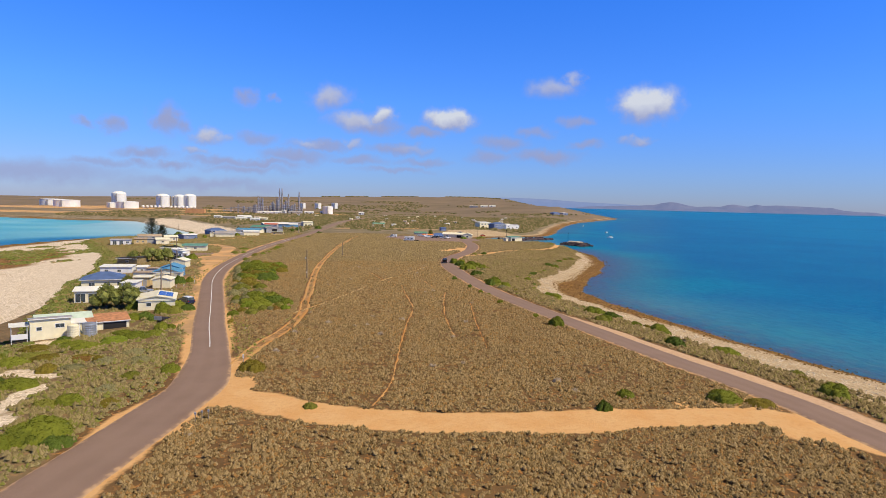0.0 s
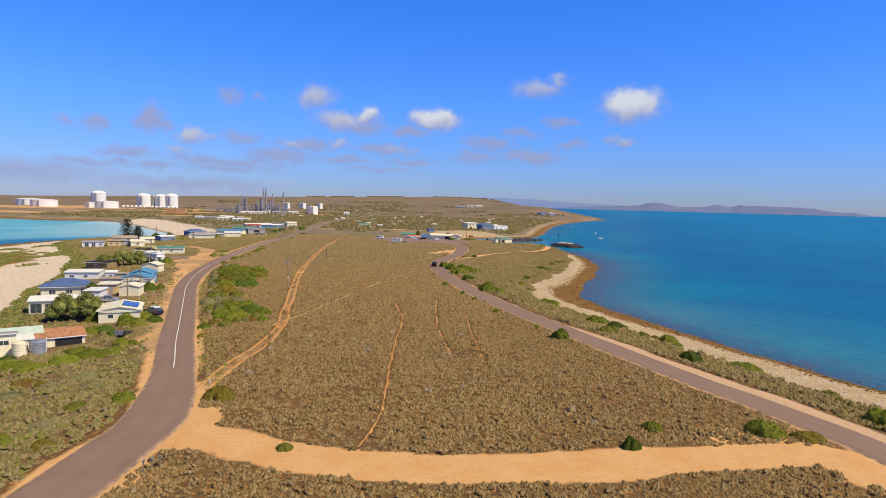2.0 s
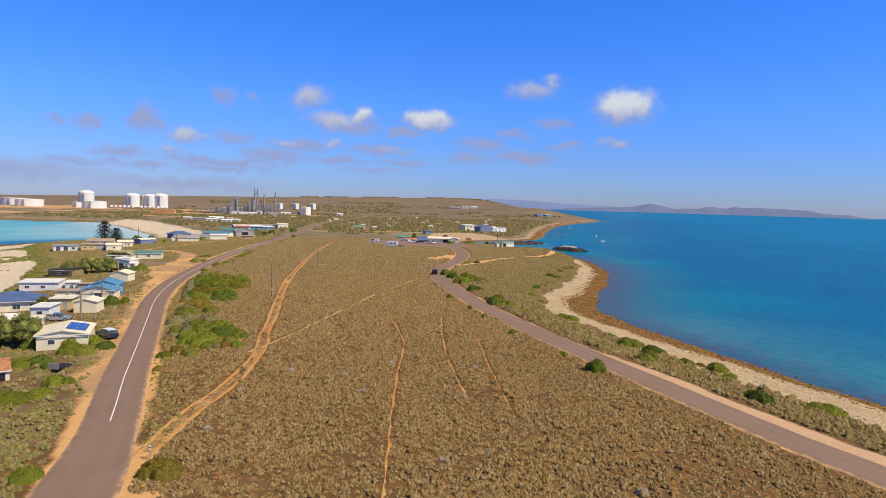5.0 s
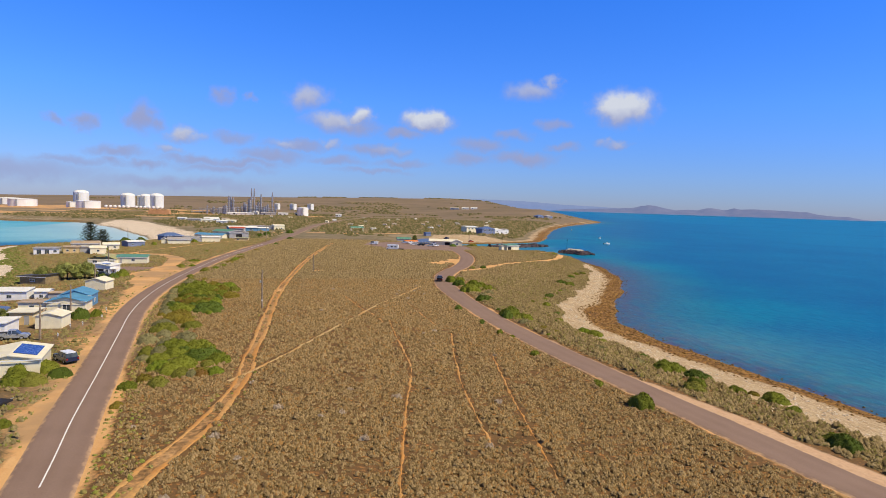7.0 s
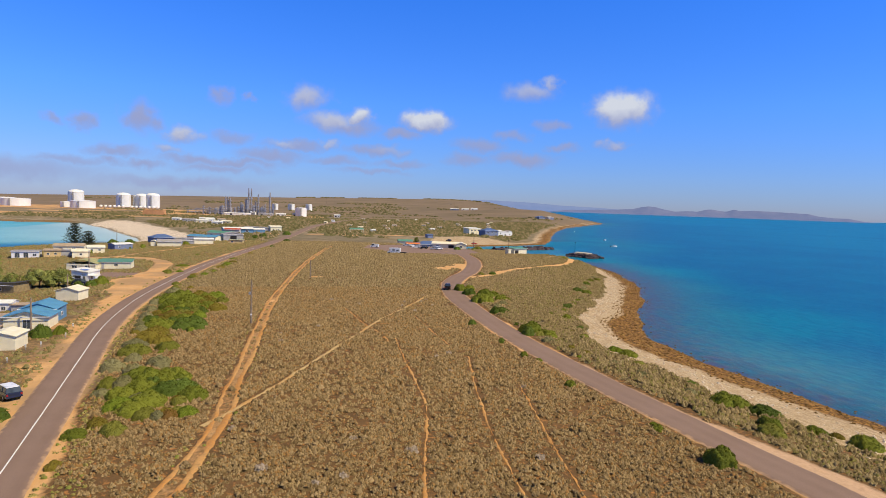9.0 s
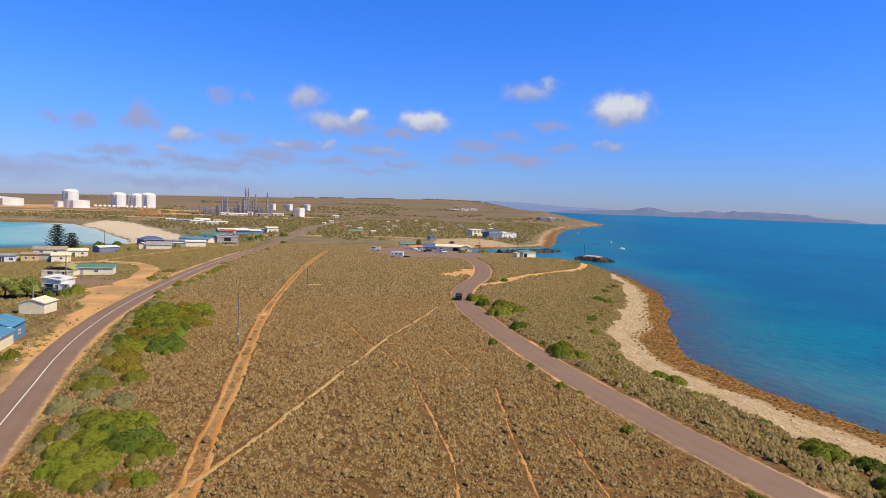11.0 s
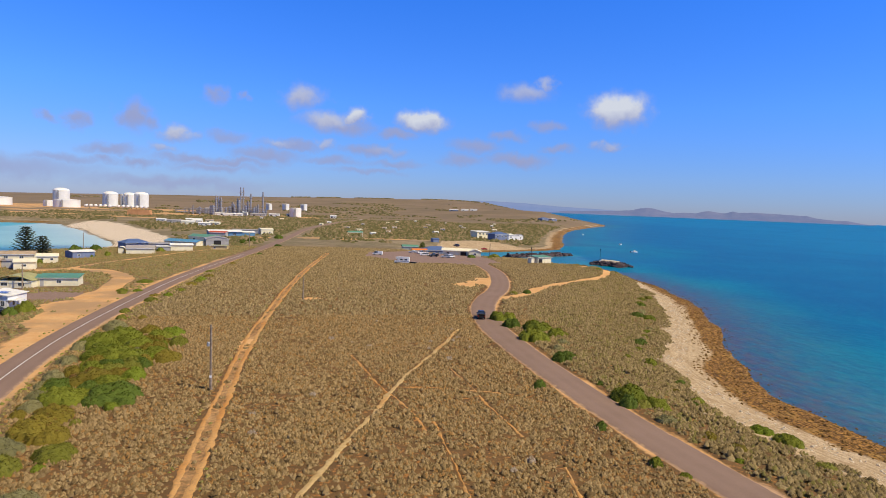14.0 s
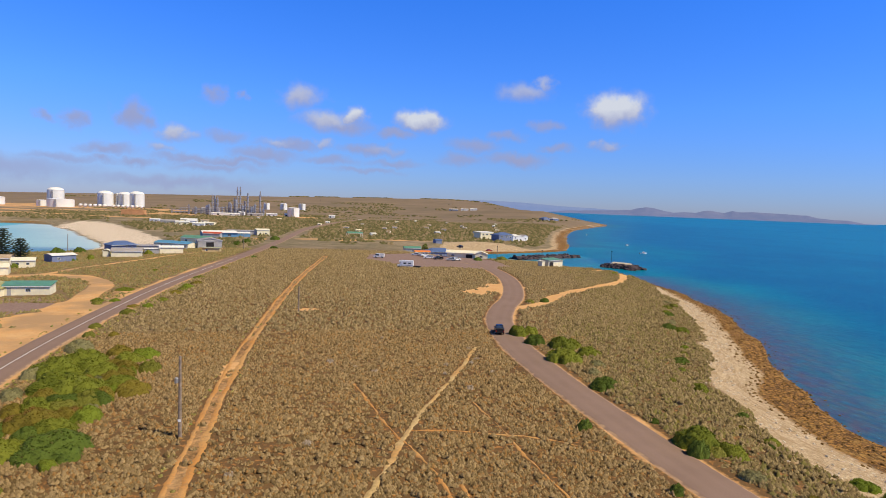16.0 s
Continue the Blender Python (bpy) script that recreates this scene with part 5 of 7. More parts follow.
house("shelter with a bright orange canopy", 62.8, 483, 5, [B(13, 6, 2.6, M_GREYW, R_ORANGE, "gx", 0.8, open=True)], "shelter", scale=(0.7, 0.7, 0.9))
house("small shed with a pale green roof", 60, 506, 0, [B(10, 6, 3.0, M_GREYW, R_GREEN, "gx", 1.0, wins=[("f", 5, 0.9, 1.6, 1.0)])], "shed")
house("two-storey cream house overlooking the beach", 141.6, 630, 24, [B(14, 9, 6.0, M_CREAM, R_WHITE, "front", 0.6, wins=[("f", 3, 3.6, 2, 1.4), ("f", 7, 3.6, 2, 1.4), ("f", 11, 3.6, 2, 1.4), ("f", 4, 0.4, 3, 2.0, "garage")])])
house("navy two-storey house with a blue roof", 153.4, 616, 22, [B(15, 10, 5.0, M_SLATE, R_NAVY, "hip", 2.0, wins=[("f", 3, 2.8, 2, 1.4), ("f", 8, 2.8, 2, 1.4), ("f", 12, 2.8, 2, 1.4)]), B(6, 7, 4.5, M_WHITE, R_WHITE, "gx", 1.0, o=(15.4, 1), wins=[("f", 3, 2.2, 1.6, 1.2)])])
house("small white houses beside the navy house", 172.5, 626, 22, [B(7, 7, 3.6, M_WHITE, R_WHITE, "gy", 1.4, wins=[("f", 3.4, 1.0, 1.6, 1.2)]), B(6, 6, 4.2, M_WHITE, R_GREY, "gy", 1.2, o=(7.6, 2), wins=[("f", 3, 1.6, 1.4, 1.2)])])
house("brick-red barge house near the sand", 92, 570, 20, [B(5, 4, 2.4, M_SLATE, R_NAVY, "gx", 0.8)], "hut")
house("cream toilet block with a green roof", 112.5, 404, 28, [B(9.2, 5.0, 3.2, M_CREAM, R_GREEN, "front", 0.5, wins=[("f", 1.8, 0.0, 2.6, 2.5, "recess"), ("l", 2.2, 0.0, 1.0, 2.0, "door")])], "toilet block", scale=(1.1, 1.1, 1.05))
house("narrow cream pump house beside the toilet block", 108.4, 401.8, 28, [B(2.2, 2.4, 2.6, M_PALE, R_CREAM, "flat", 0.0)], "pump house")
house("green open-sided works shed on bare clay", 31, 602, 8, [B(10, 6, 3.6, M_GREYW, R_GREEN, "gx", 1.0, open=True)], "shed", scale=(1.1, 1.1, 1))
for x_, y_, w_ in ((354, 1720, 24), (384, 1712, 20), (408, 1706, 18)):
    house("long pale farm building on the hillside", x_, y_, -12, [B(w_, 10, 4.5, M_SLATE if w_ == 24 else M_WHITE, R_WHITE, "gx", 1.2, wins=[("f", w_ * 0.3, 1.0, 3, 2.0, "garage")])], "farm building", "farm buildings")
for x_, y_, w_, roof_ in ((452, 1290, 20, R_NAVY), (480, 1310, 18, R_GREY)):
    house("headland house behind the far beach", x_, y_, 30, [B(w_, 11, 4.5, M_SLATE, roof_, "hip", 2.4, wins=[("f", 4, 1.0, 2, 1.4), ("f", 9, 1.0, 2, 1.4)])])


# ---- vehicles ----
def wheel_set(th, half_track, xs, r, w=0.24):
    for x_ in xs:
        for s in (-1, 1):
            bm = bmesh.new()
            limb(bm, Vector((x_, s * (half_track - w), r)), Vector((x_, s * half_track, r)), r, r * 0.97, 16)
            ty = part("tyre", bm, M_TYRE, th)
            bm = bmesh.new()
            limb(bm, Vector((x_, s * (half_track - 0.03), r)), Vector((x_, s * (half_track + 0.02), r)), r * 0.62, r * 0.5, 10)
            part("rim", bm, M_STEEL, ty)


def extruded(profile, half, tuck=0.0, tuck_from=1e9):
    """A side profile of (x, z) drawn out across the car; above tuck_from the flanks lean inwards."""
    bm = bmesh.new()
    side = {s: [bm.verts.new((x_, s * (half - (tuck if z > tuck_from else 0)), z)) for x_, z in profile] for s in (-1, 1)}
    bm.faces.new(side[-1])
    bm.faces.new(side[1][::-1])
    n = len(profile)
    for k in range(n):
        bm.faces.new((side[-1][k], side[1][k], side[1][(k + 1) % n], side[-1][(k + 1) % n]))
    bmesh.ops.triangulate(bm, faces=[f_ for f_ in bm.faces if len(f_.verts) > 4])
    return bm


def car(label, x, y, heading, mat, kind="suv", category="car", top_mat=None):
    th = Empty({"ute": "utility_truck", "suv": "four_wheel_drive", "sedan": "sedan", "van": "van"}[kind], x, y, gz(x, y) + (0.13 if min(math.hypot(x - q[0], y - q[1]) for q in curve(RROAD, 3)) < 3.5 else 0.03), heading)
    h = 0.92
    low = [(-2.45, 0.42), (-2.45, 1.0), (-2.38, 1.06), (1.15, 1.06), (2.2, 0.98), (2.42, 0.82), (2.45, 0.42)]
    if kind == "sedan":
        low = [(-2.3, 0.36), (-2.3, 0.88), (-1.5, 0.95), (1.0, 0.92), (2.1, 0.78), (2.3, 0.62), (2.3, 0.36)]
    if kind == "van":
        low = [(-2.5, 0.4), (-2.5, 1.1), (1.9, 1.1), (2.4, 0.95), (2.5, 0.4)]
    part("body", extruded(low, h), mat, th)
    cab = {"suv": [(-2.3, 1.06), (-2.05, 1.66), (0.35, 1.68), (1.1, 1.06)], "ute": [(-0.75, 1.06), (-0.6, 1.68), (0.45, 1.7), (1.15, 1.06)],
           "sedan": [(-1.6, 0.94), (-0.9, 1.38), (0.2, 1.4), (1.0, 0.92)], "van": [(-2.45, 1.1), (-2.4, 1.95), (1.3, 1.95), (1.95, 1.1)]}[kind]
    part("cabin_glass", extruded(cab, h - 0.08, 0.14, 1.3 if kind != "sedan" else 1.2), M_GLASS, th)
    top = max(p[1] for p in cab)
    xs = [p[0] for p in cab if p[1] > top - 0.1]
    part("cabin_roof", boxed(min(xs) - 0.05, max(xs) + 0.08, -h + 0.2, h - 0.2, top - 0.01, top + 0.06, taper=0.03), top_mat or mat, th)
    for px_ in [min(xs) + 0.02, (min(xs) + max(xs)) / 2]:
        for s in (-1, 1):
            bm = bmesh.new()
            limb(bm, Vector((px_ - 0.06, s * (h - 0.06), 1.0)), Vector((px_, s * (h - 0.2), top)), 0.06, 0.05, 4)
            part("pillar", bm, mat, th)
    if kind == "van":
        part("side_panel", boxed(-2.47, -0.2, -h - 0.01, h + 0.01, 1.08, 1.9), mat, th)
    if kind == "ute":
        for x0, x1, y0, y1 in ((-2.4, -0.85, -h, -h + 0.07), (-2.4, -0.85, h - 0.07, h), (-2.45, -2.38, -h, h)):
            part("tray_side", boxed(x0, x1, y0, y1, 1.06, 1.3), mat, th)
        part("tray_cover", boxed(-2.38, -0.85, -h + 0.08, h - 0.08, 1.06, 1.22), M_DARK, th)
    z0 = 0.72 if kind != "sedan" else 0.58
    for s in (-1, 1):
        part("headlight", boxed(2.36 if kind != "sedan" else 2.24, 2.47 if kind != "sedan" else 2.32, s * 0.7 - 0.16, s * 0.7 + 0.16, z0, z0 + 0.14), M_LAMP, th)
        part("tail_light", boxed(-2.5 if kind != "sedan" else -2.34, -2.42 if kind != "sedan" else -2.28, s * 0.78 - 0.1, s * 0.78 + 0.1, z0, z0 + 0.25), M_TAIL, th)
        part("mirror", boxed(0.75, 0.9, s * (h + 0.08) - 0.1, s * (h + 0.08) + 0.1, 1.05, 1.2), M_DARK, th)
    part("bumper", boxed(2.4 if kind != "sedan" else 2.26, 2.55 if kind != "sedan" else 2.38, -h + 0.05, h - 0.05, 0.42, 0.62), M_DARK, th)
    wheel_set(th, h + 0.02, (-1.5, 1.45), 0.37 if kind != "sedan" else 0.32)
    return tagged(th, label, category)


car("black dual-cab utility truck driving along the shore road", 44.3, 259.5, 77, M_BLACKCAR, "ute")
car("dark blue four-wheel drive with a white roof beside the shed", -34.0, 160.4, 132, M_NAVYCAR, "suv", top_mat=M_WHITECAR)
car("silver utility truck parked between the cabins", -48.8, 177.5, 10, M_SILVER, "ute")
car("dark blue four-wheel drive parked before an open garage", -62.5, 267.4, -12, M_NAVYCAR, "suv")
car("white van parked beside the garage", -66.3, 269.5, -20, M_WHITECAR, "van")
car("white van parked at the edge of the gravel", 36.2, 428, 160, M_WHITECAR, "van")
car("white sedan parked on the gravel", 58, 452, 150, M_WHITECAR, "sedan")
car("white utility truck parked on the gravel", 61.5, 446, 20, M_WHITECAR, "ute")
car("white four-wheel drive parked on the gravel", 60.5, 429.5, 170, M_WHITECAR, "suv")
car("black utility truck parked beside the white one", 64.5, 425.5, 200, M_BLACKCAR, "ute")
car("silver sedan parked by the dry grass", 69.5, 420, 170, M_SILVER, "sedan")
car("white four-wheel drive parked by the dry grass", 72.4, 421, 30, M_WHITECAR, "suv")
car("navy four-wheel drive parked on the sand lot", 108, 562, 120, M_NAVYCAR, "suv")
car("red beach buggy parked on the sand", 128, 556, 10, M_REDCAR, "sedan")
# motorhome towing a small trailer
mh = Empty("motorhome", 41.8, 380, gz(41.8, 380) + 0.05, 160)
part("cab", extruded([(1.6, 0.45), (1.6, 2.0), (2.3, 1.25), (3.1, 1.1), (3.2, 0.45)], 0.98), M_WHITECAR, mh)
part("living_body", boxed(-3.3, 1.6, -1.12, 1.12, 0.55, 2.85, taper=0.05), M_WHITECAR, mh)
part("over_cab", boxed(1.6, 2.5, -1.1, 1.1, 2.0, 2.8, taper=0.06), M_WHITECAR, mh)
part("windscreen", boxed(1.72, 2.2, -0.85, 0.85, 1.3, 1.9, taper=0.1), M_GLASS, mh)
for s in (-1, 1):
    for x0 in (-2.6, -0.6):
        part("side_window", boxed(x0, x0 + 1.2, s * 1.1 - 0.03, s * 1.1 + 0.03, 1.5, 2.1), M_GLASS, mh)
    part("stripe", boxed(-3.2, 1.5, s * 1.115 - 0.015, s * 1.115 + 0.015, 0.95, 1.1), M_SLATE, mh)
wheel_set(mh, 1.05, (-2.0, 2.3), 0.38)
tagged(mh, "white motorhome with dark windows on the gravel", "motorhome")
tr = Empty("trailer", 46.2, 377.5, gz(46.2, 377.5) + 0.05, 150)
part("tray", boxed(-1.4, 1.4, -0.8, 0.8, 0.55, 0.95), M_DARK, tr)
part("drawbar", boxed(1.4, 2.4, -0.05, 0.05, 0.5, 0.6), M_STEEL, tr)
wheel_set(tr, 0.95, (0.0,), 0.33)
tagged(tr, "small dark box trailer behind the motorhome", "trailer")
tr2 = Empty("trailer", -33.4, 138.5, gz(-33.4, 138.5) + 0.03, 70)
part("tray", boxed(-1.3, 1.3, -0.85, 0.85, 0.5, 0.72), M_DARK, tr2)
part("mesh_ramp", boxed(-1.45, -1.32, -0.8, 0.8, 0.5, 1.3), M_STEEL, tr2)
part("drawbar", boxed(1.3, 2.3, -0.05, 0.05, 0.48, 0.56), M_STEEL, tr2)
wheel_set(tr2, 1.0, (0.0,), 0.3)
tagged(tr2, "flat dark trailer standing beside the road verge", "trailer")


def boat(label, x, y, heading, L, wake=False):
    th = Empty("motor_boat", x, y, SEA, heading)
    bm = bmesh.new()
    sec = []
    for f_, hw, zt in ((-0.5, 0.17, 0.75), (-0.1, 0.18, 0.8), (0.25, 0.13, 0.9), (0.5, 0.01, 1.1)):
        sec.append([bm.verts.new((f_ * L, s * hw * L, z)) for s, z in ((-1, zt), (-0.6, -0.1), (0.6, -0.1), (1, zt))])
    for a, b_ in zip(sec[:-1], sec[1:]):
        for k in range(4):
            bm.faces.new((a[k], a[(k + 1) % 4], b_[(k + 1) % 4], b_[k]))
    bm.faces.new(sec[0])
    bm.faces.new(sec[-1][::-1])
    part("hull", bm, M_WHITECAR, th)
    part("cabin", boxed(-0.12 * L, 0.2 * L, -0.11 * L, 0.11 * L, 0.75, 1.7, taper=0.15), M_WHITE, th)
    part("cabin_window", boxed(-0.1 * L, 0.17 * L, -0.112 * L, 0.112 * L, 1.15, 1.45), M_GLASS, th)
    part("outboard", boxed(-0.56 * L, -0.5 * L, -0.2, 0.2, 0.2, 1.1), M_DARK, th)
    return tagged(th, label, "boat")


boat("white motor boat heading out to sea", 262, 580, 8, 6.5)
boat("white fishing boat at its mooring", 305, 685, 40, 6.0)
boat("small white boat at its mooring", 365, 905, 70, 6.0)


# ---- posts, signs, water tanks ----
def power_pole(label, x, y, h, lean=0.0, transformer=False, arms=1):
    th = Empty("power_pole", x, y, gz(x, y))
    bm = bmesh.new()
    limb(bm, Vector((0, 0, -0.5)), Vector((lean, 0, h)), 0.2, 0.14, 10)
    part("pole", bm, M_POLE, th)
    for k in range(arms):
        part("crossarm", boxed(lean - 0.05, lean + 0.05, -0.7, 0.7, h - 0.55 - k, h - 0.43 - k), M_POLE, th)
        for s in (-0.6, 0.0, 0.6):
            bm = turned(bmesh.new(), [(0.03, h - 0.43 - k), (0.06, h - 0.38 - k), (0.03, h - 0.3 - k), (0.05, h - 0.24 - k), (0, h - 0.2 - k)], 8, lean, s)
            part("insulator", bm, M_WHITE, th)
    if transformer:
        bm = turned(bmesh.new(), [(0, h - 3.0), (0.19, h - 2.97), (0.2, h - 2.8), (0.2, h - 2.45), (0.16, h - 2.38), (0, h - 2.35)], 16, lean - 0.36, 0)
        part("transformer", bm, M_STEEL, th, "pale cylindrical transformer")
        part("bracket", boxed(lean - 0.4, lean, -0.05, 0.05, h - 2.75, h - 2.65), M_STEEL, th)
        part("sign_plate", boxed(lean - 0.16, lean + 0.16, -0.2, -0.17, 1.9, 2.2), M_WHITE, th)
    return tagged(th, label, "power pole")


power_pole("weathered timber power pole with a pale transformer", -8.7, 206.2, 9.2, -0.06, True, 0)
for x_, y_, h in ((2.2, 282.5, 6.2), (-48.2, 201.5, 6.5), (-43.9, 176, 6.6), (-57, 243, 6.0), (-72.5, 304, 7.0), (-113, 470, 9), (96, 432, 7.5), (-30, 470, 8)):
    power_pole("slim grey timber power pole", x_, y_, h, 0.04, False, 1 if h > 6.6 else 0)


def beacon(label, x, y, z, h, category):
    th = Empty(category.replace(" ", "_"), x, y, z)
    bm = bmesh.new()
    limb(bm, Vector((0, 0, -0.5)), Vector((0, 0, h)), 0.14, 0.08, 8)
    part("mast", bm, M_DARK, th)
    part("lantern", turned(bmesh.new(), [(0, h), (0.3, h + 0.02), (0.3, h + 0.5), (0.1, h + 0.7), (0, h + 0.72)], 10), M_DARK, th)
    part("base", boxed(-0.8, 0.8, -0.8, 0.8, -0.6, 0.25), M_GREYW, th)
    return tagged(th, label, category)


beacon("dark channel beacon on the breakwater crest", 174, 462, SEA + 2.6, 6.5, "beacon")
beacon("slim dark radio mast beside the toilet block", 109.6, 405.5, gz(109.6, 405.5), 7.0, "mast")
beacon("short post light on the harbour edge", 134, 462, gz(134, 462), 3.5, "post light")


def water_tank(label, x, y, r, h, mat):
    th = Empty("water_tank", x, y, gz(x, y))
    prof = [(0, -0.2)] + [(r + (0.03 if k % 2 else 0.0), -0.2 + (h + 0.2) * k / 12) for k in range(13)] + [(r * 0.9, h + 0.08)]
    part("shell", turned(bmesh.new(), prof, 24), mat, th)
    part("lid", turned(bmesh.new(), [(r * 0.98, h + 0.02), (r * 0.5, h + 0.2), (0, h + 0.26)], 24), mat, th)
    part("pipe", boxed(r, r + 0.1, -0.05, 0.05, -0.1, h + 0.5), M_WHITE, th)
    return tagged(th, label, "water tank")


water_tank("round cream rainwater tank beside the shack", -45.0, 126.2, 0.95, 2.3, M_PALE)
water_tank("round galvanised rainwater tank beside the shack", -42.8, 127.4, 1.2, 2.2, M_STEEL)


def signpost(label, x, y, w, h, posts=2):
    th = Empty("road_sign", x, y, gz(x, y), 5)
    for k in range(posts):
        s = (k - (posts - 1) / 2) * w * 0.7
        part("post", boxed(s - 0.04, s + 0.04, -0.04, 0.04, -0.3, h), M_STEEL, th)
    part("board", boxed(-w / 2, w / 2, -0.07, -0.04, h - 0.5, h), M_WHITE, th)
    part("lettering_bar", boxed(-w * 0.36, w * 0.36, -0.085, -0.072, h - 0.31, h - 0.2), M_DARK, th)
    return tagged(th, label, "road sign")


def letterbox(x, y, h, rot):
    th = Empty("letterbox", x, y, gz(x, y), rot)
    part("post", boxed(-0.045, 0.045, -0.045, 0.045, -0.3, h), M_POLE, th)
    part("box", boxed(-0.11, 0.11, -0.16, 0.16, h, h + 0.20, taper=0.02), M_STEEL, th)
    part("flap", boxed(-0.08, 0.08, -0.172, -0.161, h + 0.07, h + 0.12), M_DARK, th, "dark letter slot")
    return tagged(th, "small grey letterbox on a timber post at the junction", "letterbox", "letterboxes at the junction")


for x_, y_, h, rot in ((-13.5, 78.6, 0.95, 4), (-12.85, 78.9, 1.0, -3), (-12.2, 79.1, 1.05, 6)):
    letterbox(x_, y_, h, rot)
signpost("small white post sign beside the verge", -12.2, 103.5, 0.22, 1.5, 1)
for x_, y_ in ((-41.5, 189), (-40.2, 196), (-43, 187), (-41.8, 178), (-42.2, 205)):
    signpost("short white marker post at the yard edge", x_, y_, 0.25, 0.9, 1)


# ---- the plant on the plain ----
def storage_tank(label, x, y, r, h, dome, ribs=True):
    th = Empty("storage_tank", x, y, gz(x, y) - 0.3)
    part("shell", turned(bmesh.new(), [(0, -1), (r, -1), (r, h - dome), (r * 1.012, h - dome), (r * 1.012, h - dome + 0.5), (r * 0.99, h - dome + 0.5)], 40), M_TANK, th)
    part("roof", turned(bmesh.new(), [(r * 0.99, h - dome + 0.3)] + [(r * 0.99 * math.cos(a * 0.1571), h - dome + 0.3 + dome * math.sin(a * 0.1571)) for a in range(1, 10)] + [(0, h + 0.3)], 40), M_TANK, th)
    # upright stair tower against the shell, turned to the bay
    part("stair_tower", boxed(-1.2, 1.2, -r - 2.0, -r + 0.2, -1, h - dome + 0.6), M_GREYW, th, "grey stair tower")
    for k in range(1, 5):
        z0 = (h - dome) * k / 5
        part("landing", boxed(-1.6, 1.6, -r - 2.4, -r - 1.9, z0, z0 + 0.25), M_STEEL, th)
    return tagged(th, label, "storage tank", "storage tanks")


for x_, y_, r, h, dome, words in ((-521, 1290, 22.5, 13.5, 1.4, "broad low white storage tank"), (-579, 1368, 23, 13, 1.4, "broad low white storage tank"), (-407, 1273, 20, 13.5, 1.3, "broad low white storage tank"),
                                  (-442, 1290, 7.7, 10.4, 0.8, "small white storage tank"), (-496, 1494, 15.0, 30.5, 6.0, "tall white domed storage tank"), (-381, 1413, 13.5, 28.5, 5.6, "tall white domed storage tank"),
                                  (-363, 1422, 2.7, 24, 1.0, "narrow white storage column"), (-350, 1424, 11.5, 27.5, 5, "tall white domed storage tank"), (-329.5, 1427, 13.5, 29.5, 5.6, "tall white domed storage tank"),
                                  (-26, 1144, 9.3, 15.0, 0.9, "white storage tank beside the plant"), (-96, 1551, 6.6, 14.0, 0.8, "white storage tank behind the plant"),
                                  (-60, 1553, 8.0, 14.6, 0.8, "white storage tank behind the plant"), (-20, 1554, 7.5, 15.2, 0.8, "white storage tank behind the plant"),
                                  (-102, 1098, 2.0, 7.0, 0.9, "white upright vessel at the plant"), (-97, 1096, 2.4, 6.6, 0.9, "white upright vessel at the plant")):
    storage_tank(words + " on the plain", x_, y_, r, h, dome)
for k in range(13):
    x_ = -392 + k * 7.2 + (7 if k > 5 else 0)
    y_ = 1318 + k * 1.6
    th = Empty("gas_bullet", x_, y_, gz(x_, y_))
    prof = [(0, -4.6), (1.6, -4.2), (2.3, -3.0), (2.3, 3.0), (1.6, 4.2), (0, 4.6)]
    bm = turned(bmesh.new(), prof, 18)
    bm.transform(pose(0, 0, 3.0, 90, 0, 0))
    part("vessel", bm, M_TANK, th)
    for s in (-2.4, 2.4):
        part("saddle", boxed(-1.5, 1.5, s - 0.4, s + 0.4, -1, 1.6), M_GREYW, th)
    tagged(th, "white horizontal gas vessel on concrete saddles", "gas vessel", "gas vessels")


def tower(label, x, y, r, h, mat=M_PLANT, decks=4):
    th = Empty("process_tower", x, y, gz(x, y) - 0.4)
    part("column", turned(bmesh.new(), [(r * 1.3, -1), (r * 1.3, h * 0.12), (r, h * 0.2), (r, h * 0.8), (r * 0.75, h * 0.86), (r * 0.75, h), (0, h)], 14), mat, th)
    for k in range(decks):
        z = h * (0.2 + 0.62 * k / max(1, decks - 1))
        part("deck", turned(bmesh.new(), [(r, z), (r + 1.0, z), (r + 1.0, z + 0.9), (r + 0.9, z + 0.9), (r + 0.9, z + 0.15), (r, z + 0.15)], 14), M_STEEL, th)
    return tagged(th, label, "process tower", "plant towers")


for x_, y_, r, h in ((-108, 1139, 1.1, 36), (-104, 1141, 1.1, 36), (-93, 1140, 1.3, 28.5), (-75, 1142, 1.2, 31.5), (-143, 1134, 1.2, 25), (-140, 1137, 1.4, 24), (-136, 1135, 1.3, 22.5), (-110, 1136, 2.0, 20),
                     (-124, 1140, 1.3, 12), (-100, 1134, 1.6, 14), (-88, 1136, 1.4, 12), (-116, 1132, 1.2, 15), (-129, 1135, 1.0, 11), (-70, 1140, 1.0, 10), (-82, 1138, 1.0, 16), (-152, 1140, 1.2, 12), (-160, 1142, 1.0, 9), (-168, 1140, 1.4, 10), (-178, 1144, 0.9, 12), (-147, 1130, 1.6, 13), (-120, 1145, 1.8, 17), (-113, 1146, 1.2, 22), (-98, 1147, 1.4, 19), (-86, 1145, 1.8, 13)):
    tower("slim grey steel process tower with decks", x_, y_ - 22, r * 1.05, h * 1.22)


